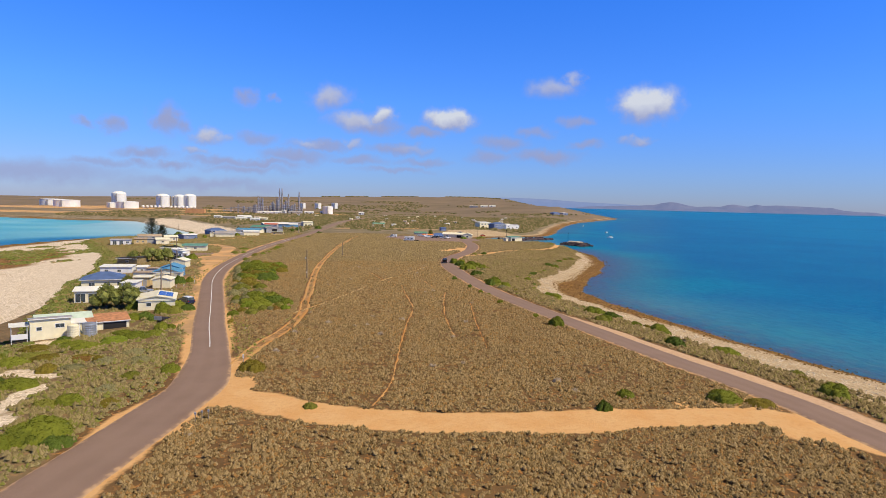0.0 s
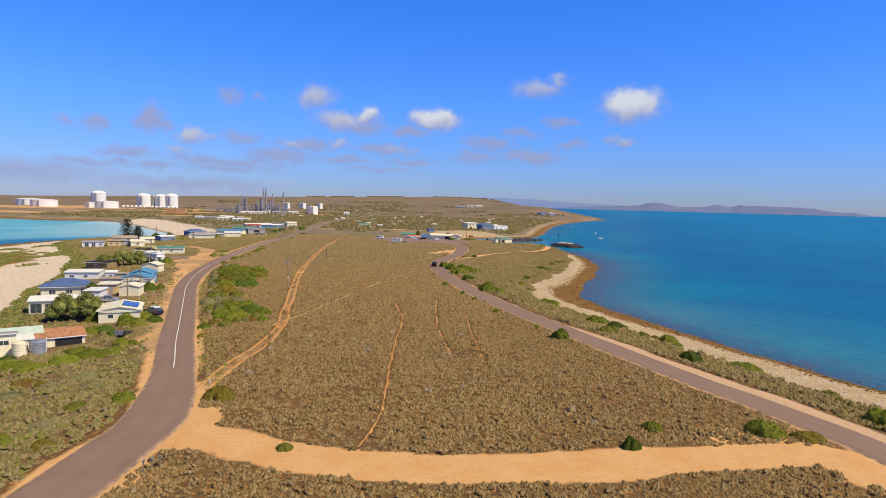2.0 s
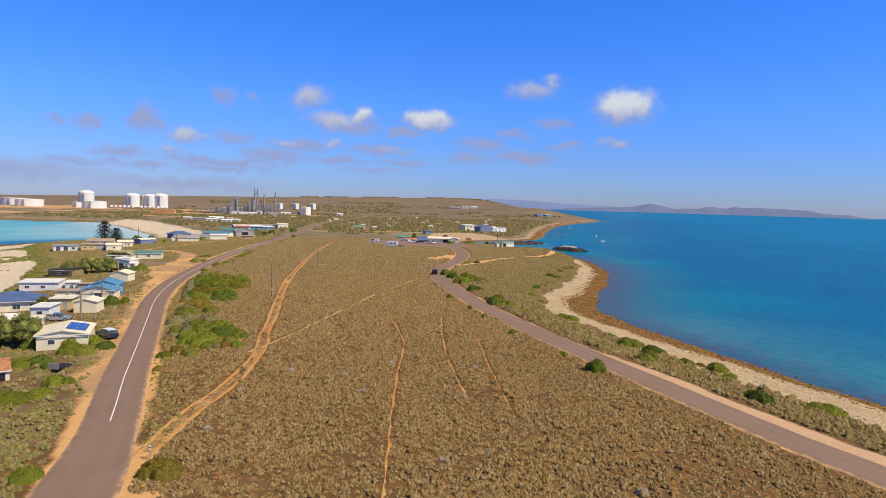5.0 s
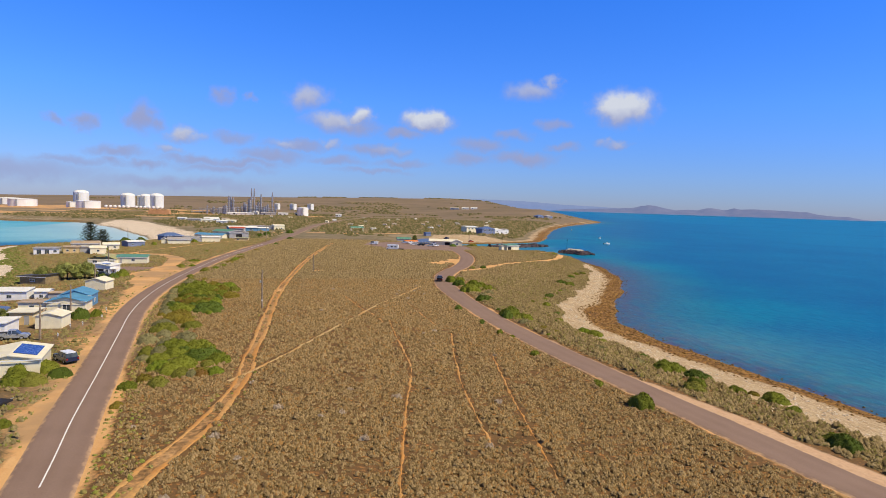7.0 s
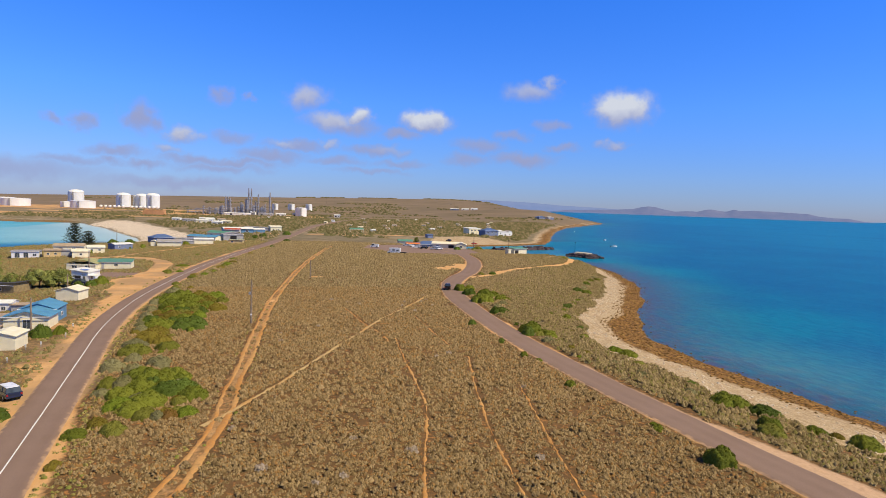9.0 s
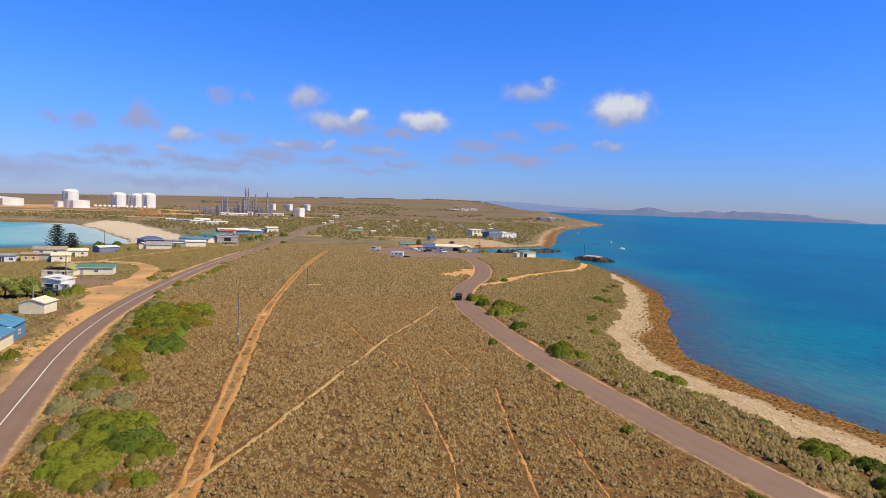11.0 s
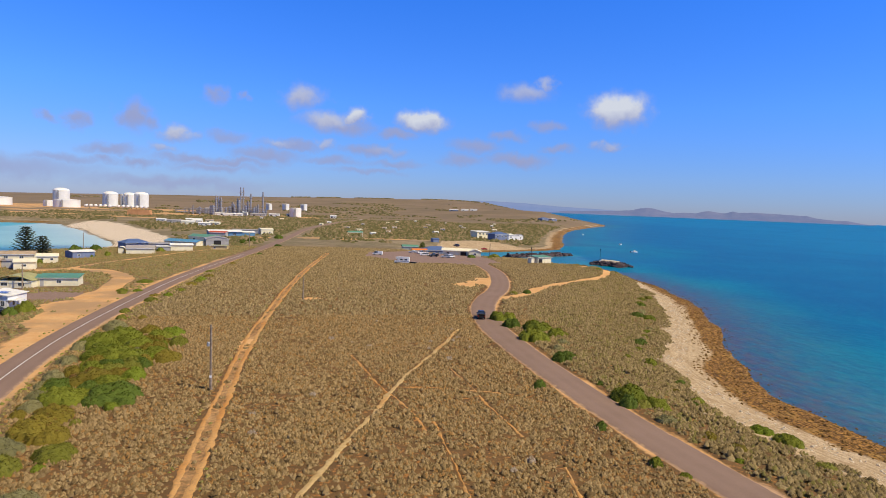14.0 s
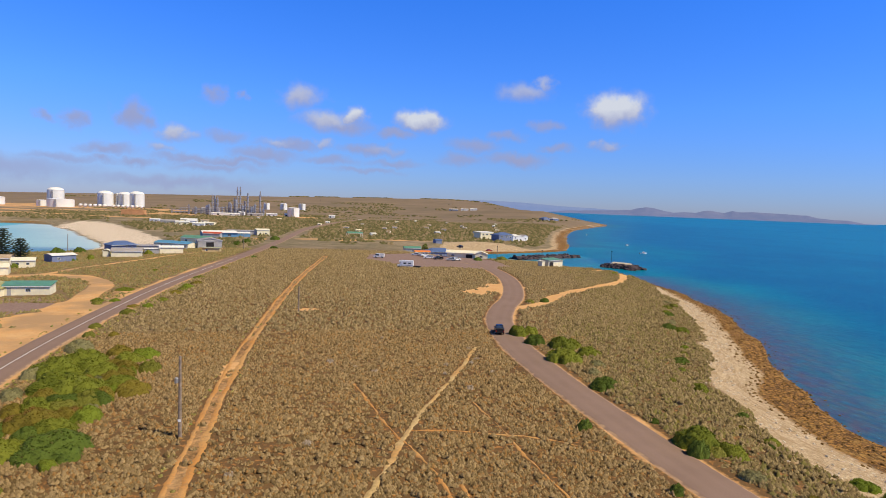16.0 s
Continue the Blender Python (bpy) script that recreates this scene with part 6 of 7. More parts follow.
def pipe_rack(label, x, y, L, h, rot, levels=3):
    th = Empty("pipe_rack", x, y, gz(x, y) - 0.3, rot)
    n = int(L / 6)
    for k in range(n + 1):
        for s in (-3, 3):
            part("column", boxed(k * 6 - 0.2, k * 6 + 0.2, s - 0.2, s + 0.2, -0.5, h), M_PLANT, th)
    for lv in range(levels):
        z = h * (lv + 1) / levels
        part("deck", boxed(-0.5, n * 6 + 0.5, -3.2, 3.2, z - 0.25, z), M_PLANT, th)
        for q in range(4):
            bm = bmesh.new()
            limb(bm, Vector((-1, -2.4 + q * 1.6, z + 0.35)), Vector((n * 6 + 1, -2.4 + q * 1.6, z + 0.35)), 0.32, 0.32, 7)
            part("pipe", bm, M_STEEL if q % 2 else M_PLANT, th)
    return tagged(th, label, "pipe rack", "pipe racks")


pipe_rack("steel pipe rack of the process plant", -195, 1150, 54, 8.5, -3)
pipe_rack("steel pipe rack of the process plant", -140, 1146, 66, 11, -2)
pipe_rack("steel pipe rack beside the towers", -118, 1128, 36, 9, 4, 2)
pipe_rack("low steel pipe rack on the clay", -205, 1138, 42, 6, -5, 2)
for x_, y_, w_, h, wall_, roof_, words in ((-170, 1185, 26, 9.0, M_GREYW, R_GREY, "tall grey plant hall"), (-142, 1092, 40, 3.2, M_WHITE, R_WHITE, "long low white plant building"), (-92, 1105, 22, 4.0, M_GREYW, R_GREY, "low grey plant building"),
                                           (-66, 1120, 16, 4.0, M_WHITE, R_WHITE, "low white plant building"), (-40, 1150, 12, 4.0, M_WHITE, R_WHITE, "low white plant building"), (-180, 1160, 18, 5, M_PLANT, R_GREY, "grey plant building"),
                                           (30, 1160, 10, 4, M_WHITE, R_WHITE, "small white building among trees")):
    house(words + " on the plain", x_, y_, -3, [B(w_, 9, h, wall_, roof_, "gx", 1.0, wins=[("f", w_ * 0.25, 0.5, 3, 2.4, "garage"), ("f", w_ * 0.7, 1.0, 2.4, 1.4)])], "plant building")
th = Empty("clay_stockpile", -212, 960, gz(-212, 960), -6)
bm = bmesh.new()
box(bm, -14, 14, -5, 5, -0.6, 7.5, taper=1.2)
bmesh.ops.subdivide_edges(bm, edges=bm.edges[:], cuts=4, use_grid_fill=True)
for v in bm.verts:
    v.co += Vector((noise.noise(v.co * 0.5), noise.noise(v.co * 0.5 + Vector((9, 0, 0))), noise.noise(v.co * 0.4 + Vector((0, 7, 0))))) * 0.5
part("mound", bm, M_RUSTY, th)
tagged(th, "flat-topped stockpile of orange clay", "stockpile")
beacon("dark flare mast beside the stockpile", -196, 975, gz(-196, 975), 13.5, "flare mast")
beacon("thin lattice radio mast on the skyline", 24, 1954, gz(24, 1954), 20, "radio mast")


# ---- vegetation and stones ----
rng = np.random.default_rng(7)


def clump_mesh(cx, cy, cz, rad, hgt, rings, rng_, uneven=1.0):
    """Many low lumpy bushes at once: each a closed dome of irregular facets, as arrays of points and triangles."""
    n = len(cx)
    verts, faces, start = [], [], 1
    turn = rng_.uniform(0, 6.28, n)
    verts.append(np.stack([cx + rad * rng_.uniform(-0.3, 0.3, n), cy + rad * rng_.uniform(-0.3, 0.3, n), cz + hgt * rng_.uniform(0.85, 1.15, n)], -1)[:, None])
    prev, prev_n = 0, 1
    for count, r, h in rings:
        a = turn[:, None] + np.arange(count)[None] * 6.2832 / count + rng_.uniform(-0.35, 0.35, (n, count))
        rr = rad[:, None] * r * rng_.uniform(1 - 0.32 * uneven, 1 + 0.32 * uneven, (n, count))
        zz = cz[:, None] + hgt[:, None] * (h + rng_.uniform(-0.17, 0.17, (n, count)) * uneven * (h > 0))
        verts.append(np.stack([cx[:, None] + rr * np.cos(a), cy[:, None] + rr * np.sin(a), zz], -1))
        if prev_n == 1:
            faces += [(0, start + k, start + (k + 1) % count) for k in range(count)]
        else:
            i = j = 0
            while i < prev_n or j < count:
                if j * prev_n <= i * count and j < count:
                    faces.append((prev + i % prev_n, start + j % count, start + (j + 1) % count))
                    j += 1
                else:
                    faces.append((prev + i % prev_n, start + j % count, prev + (i + 1) % prev_n))
                    i += 1
        prev, prev_n = start, count
        start += count
    v = np.concatenate(verts, 1)
    per = v.shape[1]
    fa = np.array(faces)[None] + (np.arange(n) * per)[:, None, None]
    return v.reshape(-1, 3), fa.reshape(-1, 3)


def scatter(x0, x1, y0, y1, step):
    nx, ny = int((x1 - x0) / step), int((y1 - y0) / step)
    x, y = np.meshgrid(x0 + (np.arange(nx) + 0.5) * step, y0 + (np.arange(ny) + 0.5) * step)
    x, y = x.ravel() + rng.uniform(-0.48, 0.48, nx * ny) * step, y.ravel() + rng.uniform(-0.48, 0.48, nx * ny) * step
    return x, y


def bare(x, y, tracks=True):
    """True where nothing grows: roads, tracks, beds of dirt, yards and water."""
    _, land, dr, dl, de = land_form(x, y)
    rag = 2.2 * (rough_noise(x, y, 9, 31) - 0.5)
    dl_, dr_ = seg_dist(x, y, LROAD), seg_dist(x, y, RROAD)
    no = ~land | (dl_ + 0.6 * rag < 4.7) | (dr_ + 0.5 * rag < 4.4) | (seg_dist(x, y, CROSS) + rag < 3.4)
    no |= (seg_dist(x, y, LOOP) + rag < 3.2) | (seg_dist(x, y, LOOKOUT) + rag < 1.9) | (seg_dist(x, y, LOOP_LANE) < 1.6)
    for by in (-0.75, 0.8):
        no |= seg_dist(x, y, offset(twin, by)[::6]) < 0.66
    no |= (seg_dist(x, y, TWIN) + 0.3 * rag < 1.35) & (vnoise(x, y, 1.1, 66) > 0.38)
    no |= seg_dist(x, y, curve(PALE, 4)) < 0.56
    for line in FOOT:
        no |= seg_dist(x, y, line) < 0.46
    no |= inside(x, y, [(29, 420), (46, 381), (60, 385), (72, 380), (92, 396), (94, 460), (76, 470), (60, 470), (44, 456), (34, 452)])
    for cx, cy, rx, ry in ((-12, 92, 3.5, 5), (56.5, 69.5, 5.5, 5.5), (54, 315, 4, 5), (60, 321, 5, 5), (65, 329, 4.5, 6), (-46, 290, 8, 10), (-60, 292, 12, 7), (135, 383, 4, 4)):
        no |= np.hypot((x - cx) / rx, (y - cy) / ry) < 0.9
    for cx, cy, rx, ry in ((-49, 262, 4, 10), (-53, 278, 5, 8), (4.0, 286.5, 3.2, 1.8)):
        no |= np.hypot((x - cx) / rx, (y - cy) / ry) < 0.95
    for hx, hy, hr in YARDS:
        no |= np.hypot(x - hx, y - hy) < hr
    return no, dr, de, dl_, dr_


def sprays(cx, cy, cz, rad, hgt, per, size, rng_):
    """Stiff twig tips standing out from each bush, as loose triangles."""
    n = len(cx)
    th, up = rng_.uniform(0, 6.2832, (n, per)), rng_.uniform(0.08, 1.0, (n, per))
    out = np.sqrt(1 - (up * 0.96) ** 2)
    nrm = np.stack([out * np.cos(th), out * np.sin(th), up], -1)
    reach = np.stack([rad, rad, hgt], -1)[:, None] * nrm
    mid = np.stack([cx, cy, cz], -1)[:, None]
    tan = np.stack([-np.sin(th), np.cos(th), 0 * th], -1)
    wide = (rad[:, None] * size * rng_.uniform(0.5, 1.2, (n, per)))[..., None]
    stray = rng_.normal(0, 0.12, (n, per, 3)) * rad[:, None, None]
    foot = mid + reach * rng_.uniform(0.58, 0.84, (n, per, 1))
    tip = mid + reach * rng_.uniform(0.94, 1.12, (n, per, 1)) + stray
    side = tan + 0.5 * rng_.normal(0, 1, (n, per, 3))
    tri = np.stack([foot - side * wide, tip, foot + side * wide], 2)
    tri[..., 2] = np.maximum(tri[..., 2], cz[:, None, None])
    # wound so that each spray faces outwards
    f_ = np.cross(tri[:, :, 1] - tri[:, :, 0], tri[:, :, 2] - tri[:, :, 0])
    flip = (f_ * nrm).sum(-1) < 0
    tri[flip] = tri[flip][:, ::-1]
    return tri.reshape(-1, 3), np.arange(n * per * 3).reshape(-1, 3)


def heads(cx, cy, cz, rad, hgt, per, size, rng_):
    """Small rounded leafy heads crowded over each bush."""
    n = len(cx)
    th, q = rng_.uniform(0, 6.2832, (n, per)), np.sqrt(rng_.uniform(0, 1, (n, per)))
    kr = rad[:, None] * size * rng_.uniform(0.65, 1.3, (n, per))
    x, y = cx[:, None] + rad[:, None] * 0.82 * q * np.cos(th), cy[:, None] + rad[:, None] * 0.82 * q * np.sin(th)
    z = cz[:, None] + hgt[:, None] * np.sqrt(np.clip(1 - 0.8 * q ** 2, 0, 1)) * rng_.uniform(0.62, 1.0, (n, per)) - kr * 0.55
    return clump_mesh(x.ravel(), y.ravel(), z.ravel(), kr.ravel(), (kr * 1.4).ravel(), ((5, 1.0, 0.0),), rng_)


def sow(name, label, x, y, rad, hgt, rings, mat, per=0, size=0.3, core=0.8, round_=False):
    z = ground_z(x, y) - 0.06
    if round_:
        v, fa = clump_mesh(x, y, z, rad * core, hgt * core, rings, rng, 1.0)
        v2, f2 = heads(x, y, z, rad, hgt, per, size, rng)
        v, fa = np.concatenate([v, v2]), np.concatenate([fa, f2 + len(v)])
        soft_ = len(fa)
    elif per:
        v, fa = clump_mesh(x, y, z, rad * core, hgt * core, rings, rng, 1.0)
        soft_ = len(fa)
        v2, f2 = sprays(x, y, z, rad, hgt, per, size, rng)
        v, fa = np.concatenate([v, v2]), np.concatenate([fa, f2 + len(v)])
    else:
        v, fa = clump_mesh(x, y, z, rad, hgt, rings, rng)
        soft_ = len(fa)
    return tagged(new(name, raw_mesh(name, v, fa, mat, np.arange(len(fa)) < soft_)), label, "scrub", kind="stuff")


FAR_RINGS = ((5, 0.70, 0.76), (6, 1.0, 0.0))
LOW_RING = ((6, 1.0, 0.0),)

# the saltbush field
x, y = scatter(-38, 62, 42, 262, 0.66)
no, dr, de, dl_, dr_ = bare(x, y)
thin = 0.6 * rough_noise(x, y, 7, 50) + 0.4 * rough_noise(x, y, 2.6, 51)
ok = ~no & (rng.random(len(x)) < np.clip(0.50 + 2.4 * (thin - 0.34), 0.36, 0.97)) & (dr > 36) & (x > left_x(y) + 2)
x, y = x[ok], y[ok]
rad = (0.34 + 0.28 * rng.random(len(x)) ** 1.6) * (0.75 + 0.6 * rough_noise(x, y, 5, 52))
hgt = rad * rng.uniform(0.5, 0.9, len(x))
k = y < 150
sow("saltbush_field", "low grey-brown saltbush covering the open ground", x[k], y[k], rad[k], hgt[k], LOW_RING, M_SALT, 11, 0.30, 0.80, True)
k = ~k
sow("saltbush_field_middle", "low grey-brown saltbush further along the field", x[k], y[k], rad[k], hgt[k], LOW_RING, M_SALT, 6, 0.40, 0.80, True)
x, y = scatter(-40, 125, 262, 480, 1.0)
no, dr, de, dl_, dr_ = bare(x, y)
ok = ~no & (rng.random(len(x)) < 0.86) & (dr > 30) & (x > left_x(y) + 3)
x, y = x[ok], y[ok]
rad = rng.uniform(0.40, 0.70, len(x))
sow("saltbush_field_far", "low grey-brown saltbush on the open ground further off", x, y, rad, rad * rng.uniform(0.7, 1.1, len(x)), LOW_RING, M_SALT_HAZED, 2, 0.55, 0.85, True)
# the same scrub behind the starting point
x, y = scatter(-60, 90, -45, 42, 0.95)
no, dr, de, dl_, dr_ = bare(x, y)
ok = ~no & (dr > 22) & (de > 4)
x, y = x[ok], y[ok]
rad = rng.uniform(0.42, 0.72, len(x))
sow("saltbush_field_rear", "low grey-brown saltbush on the ground behind", x, y, rad, rad * rng.uniform(0.5, 0.9, len(x)), LOW_RING, M_SALT)
# the coastal strip and the left verge: taller, greener
x, y = scatter(30, 150, 42, 400, 0.92)
no, dr, de, dl_, dr_ = bare(x, y)
ok = ~no & (dr < 46) & (dr > np.interp(y, *BEACH_TOP) - 4.5 + 6 * rough_noise(x, y, 12, 70)) & (dr_ > np.interp(y, [112, 150], [8.2, 4.8])) & (x > right_x(y)) & (rng.random(len(x)) < 0.62 + 0.55 * rough_noise(x, y, 9, 71))
x, y = x[ok], y[ok]
rad = rng.uniform(0.35, 0.85, len(x)) * (0.7 + 0.7 * rough_noise(x, y, 8, 73))
sow("coastal_scrub", "grey-green coastal scrub between the road and the beach", x, y, rad, rad * rng.uniform(0.55, 1.0, len(x)), LOW_RING, M_COAST, 8, 0.34, 0.80, True)
x, y = scatter(-165, -16, 42, 480, 1.0)
no, dr, de, dl_, dr_ = bare(x, y)
dens = np.where(y < 135, 1.1, 0.75) * ease(2, 9, de)
dens = np.where((dl_ < 14) & (y > 118) & (y < 330), 0.38, dens)
ok = ~no & (x < left_x(y)) & (rng.random(len(x)) < dens * (0.55 + 1.0 * rough_noise(x, y, 8, 80)))
ok &= rng.random(len(x)) > 1.25 * blowout(x, y, dl_)
x, y = x[ok], y[ok]
rad = rng.uniform(0.35, 0.85, len(x))
k = y < 150
sow("dune_scrub", "grey-green dune scrub among pale sand", x[k], y[k], rad[k], rad[k] * rng.uniform(0.5, 0.95, k.sum()), LOW_RING, M_DUNE, 10, 0.32, 0.80, True)
k = ~k
sow("village_scrub", "brown and olive scrub between the beach houses", x[k], y[k], rad[k], rad[k] * rng.uniform(0.4, 0.9, k.sum()), LOW_RING, M_YARD, 2, 0.50, 0.85, True)
# low green mat along the top of the bay beach
x, y = scatter(-165, -50, 100, 420, 1.0)
no, dr, de, dl_, dr_ = bare(x, y)
ok = ~no & (de > 1.5 + 4 * (rough_noise(x, y, 10, 33) - 0.5)) & (de < 7 + 11 * rough_noise(x, y, 16, 34) * ease(320, 240, y)) & (rng.random(len(x)) < 0.9)
# and in broken patches over the upper beach
flat_ = (np.hypot((x + 128) / 36, (y - 335) / 58) < 1) & (de < 2)
ok |= ~no & flat_ & (rough_noise(x, y, 13, 36) > 0.52) & (rng.random(len(x)) < 0.7)
x, y = x[ok], y[ok]
rad = rng.uniform(0.5, 1.1, len(x))
sow("beach_edge_scrub", "low yellow-green mat of plants along the top of the beach", x, y, rad, rad * rng.uniform(0.4, 0.7, len(x)), FAR_RINGS, M_EDGE, 8, 0.2)
# scrub country behind the village
x, y = scatter(-360, 460, 480, 1300, 3.1)
_, land, dr, dl, de = land_form(x, y)
d_l = seg_dist(x, y, LROAD)
wooded = rough_noise(x, y, 90, 84) + np.where((x > -60) & (y > 590) & (y < 1060), 0.60, 0) + np.where((x < -60) & (y > 660) & (y < 1000), 0.16, 0) - np.where(y > 1060, 0.10, 0)
ok = land & (dr > 22) & (de > 8) & (d_l > 8) & (wooded + 0.25 * (vnoise(x, y, 14, 5) - 0.5) > 0.50) & (rng.random(len(x)) < 0.85)
ok &= ~inside(x, y, [(90, 500), (84, 535), (98, 582), (131, 604), (160, 593), (174, 574), (150, 556), (95, 526)])
for hx, hy, hr in YARDS:
    ok &= np.hypot(x - hx, y - hy) > hr
x, y = x[ok], y[ok]
rad = rng.uniform(0.8, 2.3, len(x))
sow("far_scrub", "dark green scrub and small trees behind the village", x, y, rad, rad * rng.uniform(0.7, 1.2, len(x)), LOW_RING, M_FAR)
x, y = scatter(-700, 900, 1250, 2100, 13)
_, land, dr, dl, de = land_form(x, y)
ok = land & (dr > 60) & (rough_noise(x, y, 160, 86) > 0.63)
x, y = x[ok], y[ok]
rad = rng.uniform(2, 4, len(x))
# dark woods along the crest of the plain, and a stand of trees beyond the works
xa, ya = rng.uniform(-2, 21, 900), rng.uniform(0.93, 1.0, 900)
ra = np.interp(xa, [-25, -5, 10, 17, 23], [2600, 2700, 2900, 2400, 1850]) * ya
keep = rough_noise(xa * 40, ya * 0, 60, 17) > 0.36
xa, ra = np.radians(xa[keep]), ra[keep]
xb, yb = rng.uniform(-20, 52, 60), rng.uniform(1190, 1215, 60)
x, y = np.concatenate([x, 3 + ra * np.sin(xa), xb]), np.concatenate([y, 70 + ra * np.cos(xa), yb])
rad = np.concatenate([rad, rng.uniform(3.5, 6, len(xa)), rng.uniform(2.5, 4.5, len(xb))])
sow("plain_scrub", "scattered dark shrubs on the far plain", x, y, rad, rad * 0.7, FAR_RINGS, M_FAR)


def leafy(name, seed, lumps, leaf, spread, lump=(0.24, 0.42)):
    """A bush crown: a broad uneven dome of many swelling lumps under a skin of short leaf sprays. About one metre in radius."""
    r_ = np.random.default_rng(seed)
    ang, rad = r_.uniform(0, 6.28, lumps), spread * np.sqrt(r_.uniform(0, 1, lumps))
    lx, ly, lr = rad * np.cos(ang), rad * np.sin(ang), r_.uniform(*lump, lumps)
    lt = (1.0 - 0.5 * (rad / max(spread, 0.01)) ** 2) * r_.uniform(0.72, 1.05, lumps)
    n = 26
    gx, gy = np.meshgrid(np.linspace(-1.15, 1.15, n), np.linspace(-1.15, 1.15, n))
    gx, gy = gx + r_.uniform(-0.03, 0.03, gx.shape), gy + r_.uniform(-0.03, 0.03, gx.shape)

    def height(x, y):
        q = 1 - ((x[..., None] - lx) ** 2 + (y[..., None] - ly) ** 2) / lr ** 2
        return (lt * np.sqrt(np.clip(q, 0, 1)) ** 0.8).max(-1)

    h = height(gx, gy)
    h = np.where(h > 0.02, h * r_.uniform(0.9, 1.06, h.shape), -0.1)
    v = np.stack([gx, gy, h], -1).reshape(-1, 3)
    fa = grid_faces(n, n)
    fa = fa[(h.ravel()[fa] > 0).any(1)]
    fa = np.concatenate([fa[:, [0, 1, 2]], fa[:, [0, 2, 3]]])
    k = lumps * leaf
    a, q = r_.uniform(0, 6.28, k), (spread + lump[1] * 0.8) * np.sqrt(r_.uniform(0, 1, k))
    x, y = q * np.cos(a), q * np.sin(a)
    z = height(x, y)
    e = 0.04
    nrm = np.stack([height(x - e, y) - height(x + e, y), height(x, y - e) - height(x, y + e), np.full(k, 2 * e)], -1)
    nrm /= np.linalg.norm(nrm, axis=1)[:, None]
    ok = z > 0.03
    c_, nrm = np.stack([x, y, z * 0.98], -1)[ok], nrm[ok]
    k = len(c_)
    side = np.cross(nrm, r_.normal(0, 1, (k, 3)))
    side /= np.linalg.norm(side, axis=1)[:, None] + 1e-6
    tip = c_ + (nrm + 0.7 * r_.normal(0, 0.5, (k, 3)) + np.array([0, 0, 0.2])) * r_.uniform(0.025, 0.075, (k, 1))
    wide = side * r_.uniform(0.014, 0.034, (k, 1))
    tri = np.stack([c_ - wide, c_ + wide, tip], 1)
    tri[:, :, 2] = np.maximum(tri[:, :, 2], 0.0)
    return np.concatenate([v, tri.reshape(-1, 3)]), np.concatenate([fa, np.arange(3 * k).reshape(-1, 3) + len(v)]), np.arange(len(fa) + k) < len(fa)


BUSH = {}
for tone_, mat_ in (("green", M_LEAF), ("dark", M_LEAF_DARK), ("bronze", M_LEAF_DRY), ("olive", M_LEAF_OLIVE), ("lime", M_LEAF_LIME), ("silver", M_LEAF_SILVER)):
    for k in range(4):
        v, fa, soft_ = leafy("bush", 40 + k, 26 + 4 * k, 46, 0.68, (0.22, 0.40))
        BUSH[tone_, k] = raw_mesh("bush_crown", v, fa, mat_, soft_)
WORDS = {"green": "rounded bright green shrub", "dark": "dense dark green shrub", "bronze": "olive and bronze shrub", "olive": "rounded olive-grey shrub", "lime": "bright yellow-green shrub", "silver": "pale silver-grey shrub"}
count_bush = [0]


def bush(x, y, r, h, tone_="green", where="among the saltbush", group=""):
    count_bush[0] += 1
    k = count_bush[0]
    ob = new("shrub", BUSH[tone_, k % 4])
    ob.location = (x, y, gz(x, y) - 0.08)
    ob.scale = (r, r * (0.8 + 0.05 * (k % 7)), h)
    ob.rotation_euler = (0, 0, (k * 2.4) % 6.28)
    return tagged(ob, WORDS[tone_] + " " + where, "shrub", group)


# the thicket between the left road and the twin track
def thicket(tone_, spots):
    for x_, y_, r in spots:
        bush(x_, y_, r * 1.12, r * (0.95 if r < 2 else 0.78), tone_, "in the thicket by the road", "roadside thicket")


thicket("olive", [(-35, 258.9, 1.3), (-18.6, 234.5, 1.9), (-22.2, 219.1, 2.3), (-24.2, 216.4, 2.2), (-20.2, 185.4, 2.0), (-24.8, 181.8, 2.5), (-22.9, 163.3, 1.7), (-12.1, 155, 1.2), (-17.1, 145.7, 1.5), (-29.8, 242.6, 2.2)])
thicket("silver", [(-32.9, 248.4, 2.4), (-33.7, 232.4, 1.7), (-32.4, 222.9, 1.6), (-30.9, 213.2, 1.9), (-30.8, 209.1, 1.3), (-28.6, 200.3, 1.5), (-26, 186.6, 2.2), (-26.4, 191, 0.9), (-25.1, 172.3, 1.8), (-21, 163.6, 2.0),
        (-22.6, 159.4, 1.3), (-19.1, 174.3, 2.2), (-21.4, 169.5, 1.8), (-23.6, 177.2, 1.5), (-29.6, 204.6, 1.4)])
thicket("bronze", [(-25.9, 245.5, 2.1), (-18.2, 223.7, 2.2), (-27.8, 221, 2.3), (-25.6, 211.7, 3.2), (-24.8, 196.8, 2.5), (-24.6, 191.6, 2.9), (-22.4, 190.1, 2.1), (-12.5, 150.4, 1.3), (-19.4, 148.1, 1.2), (-21.3, 231, 2.0), (-29.2, 216, 2.0)])
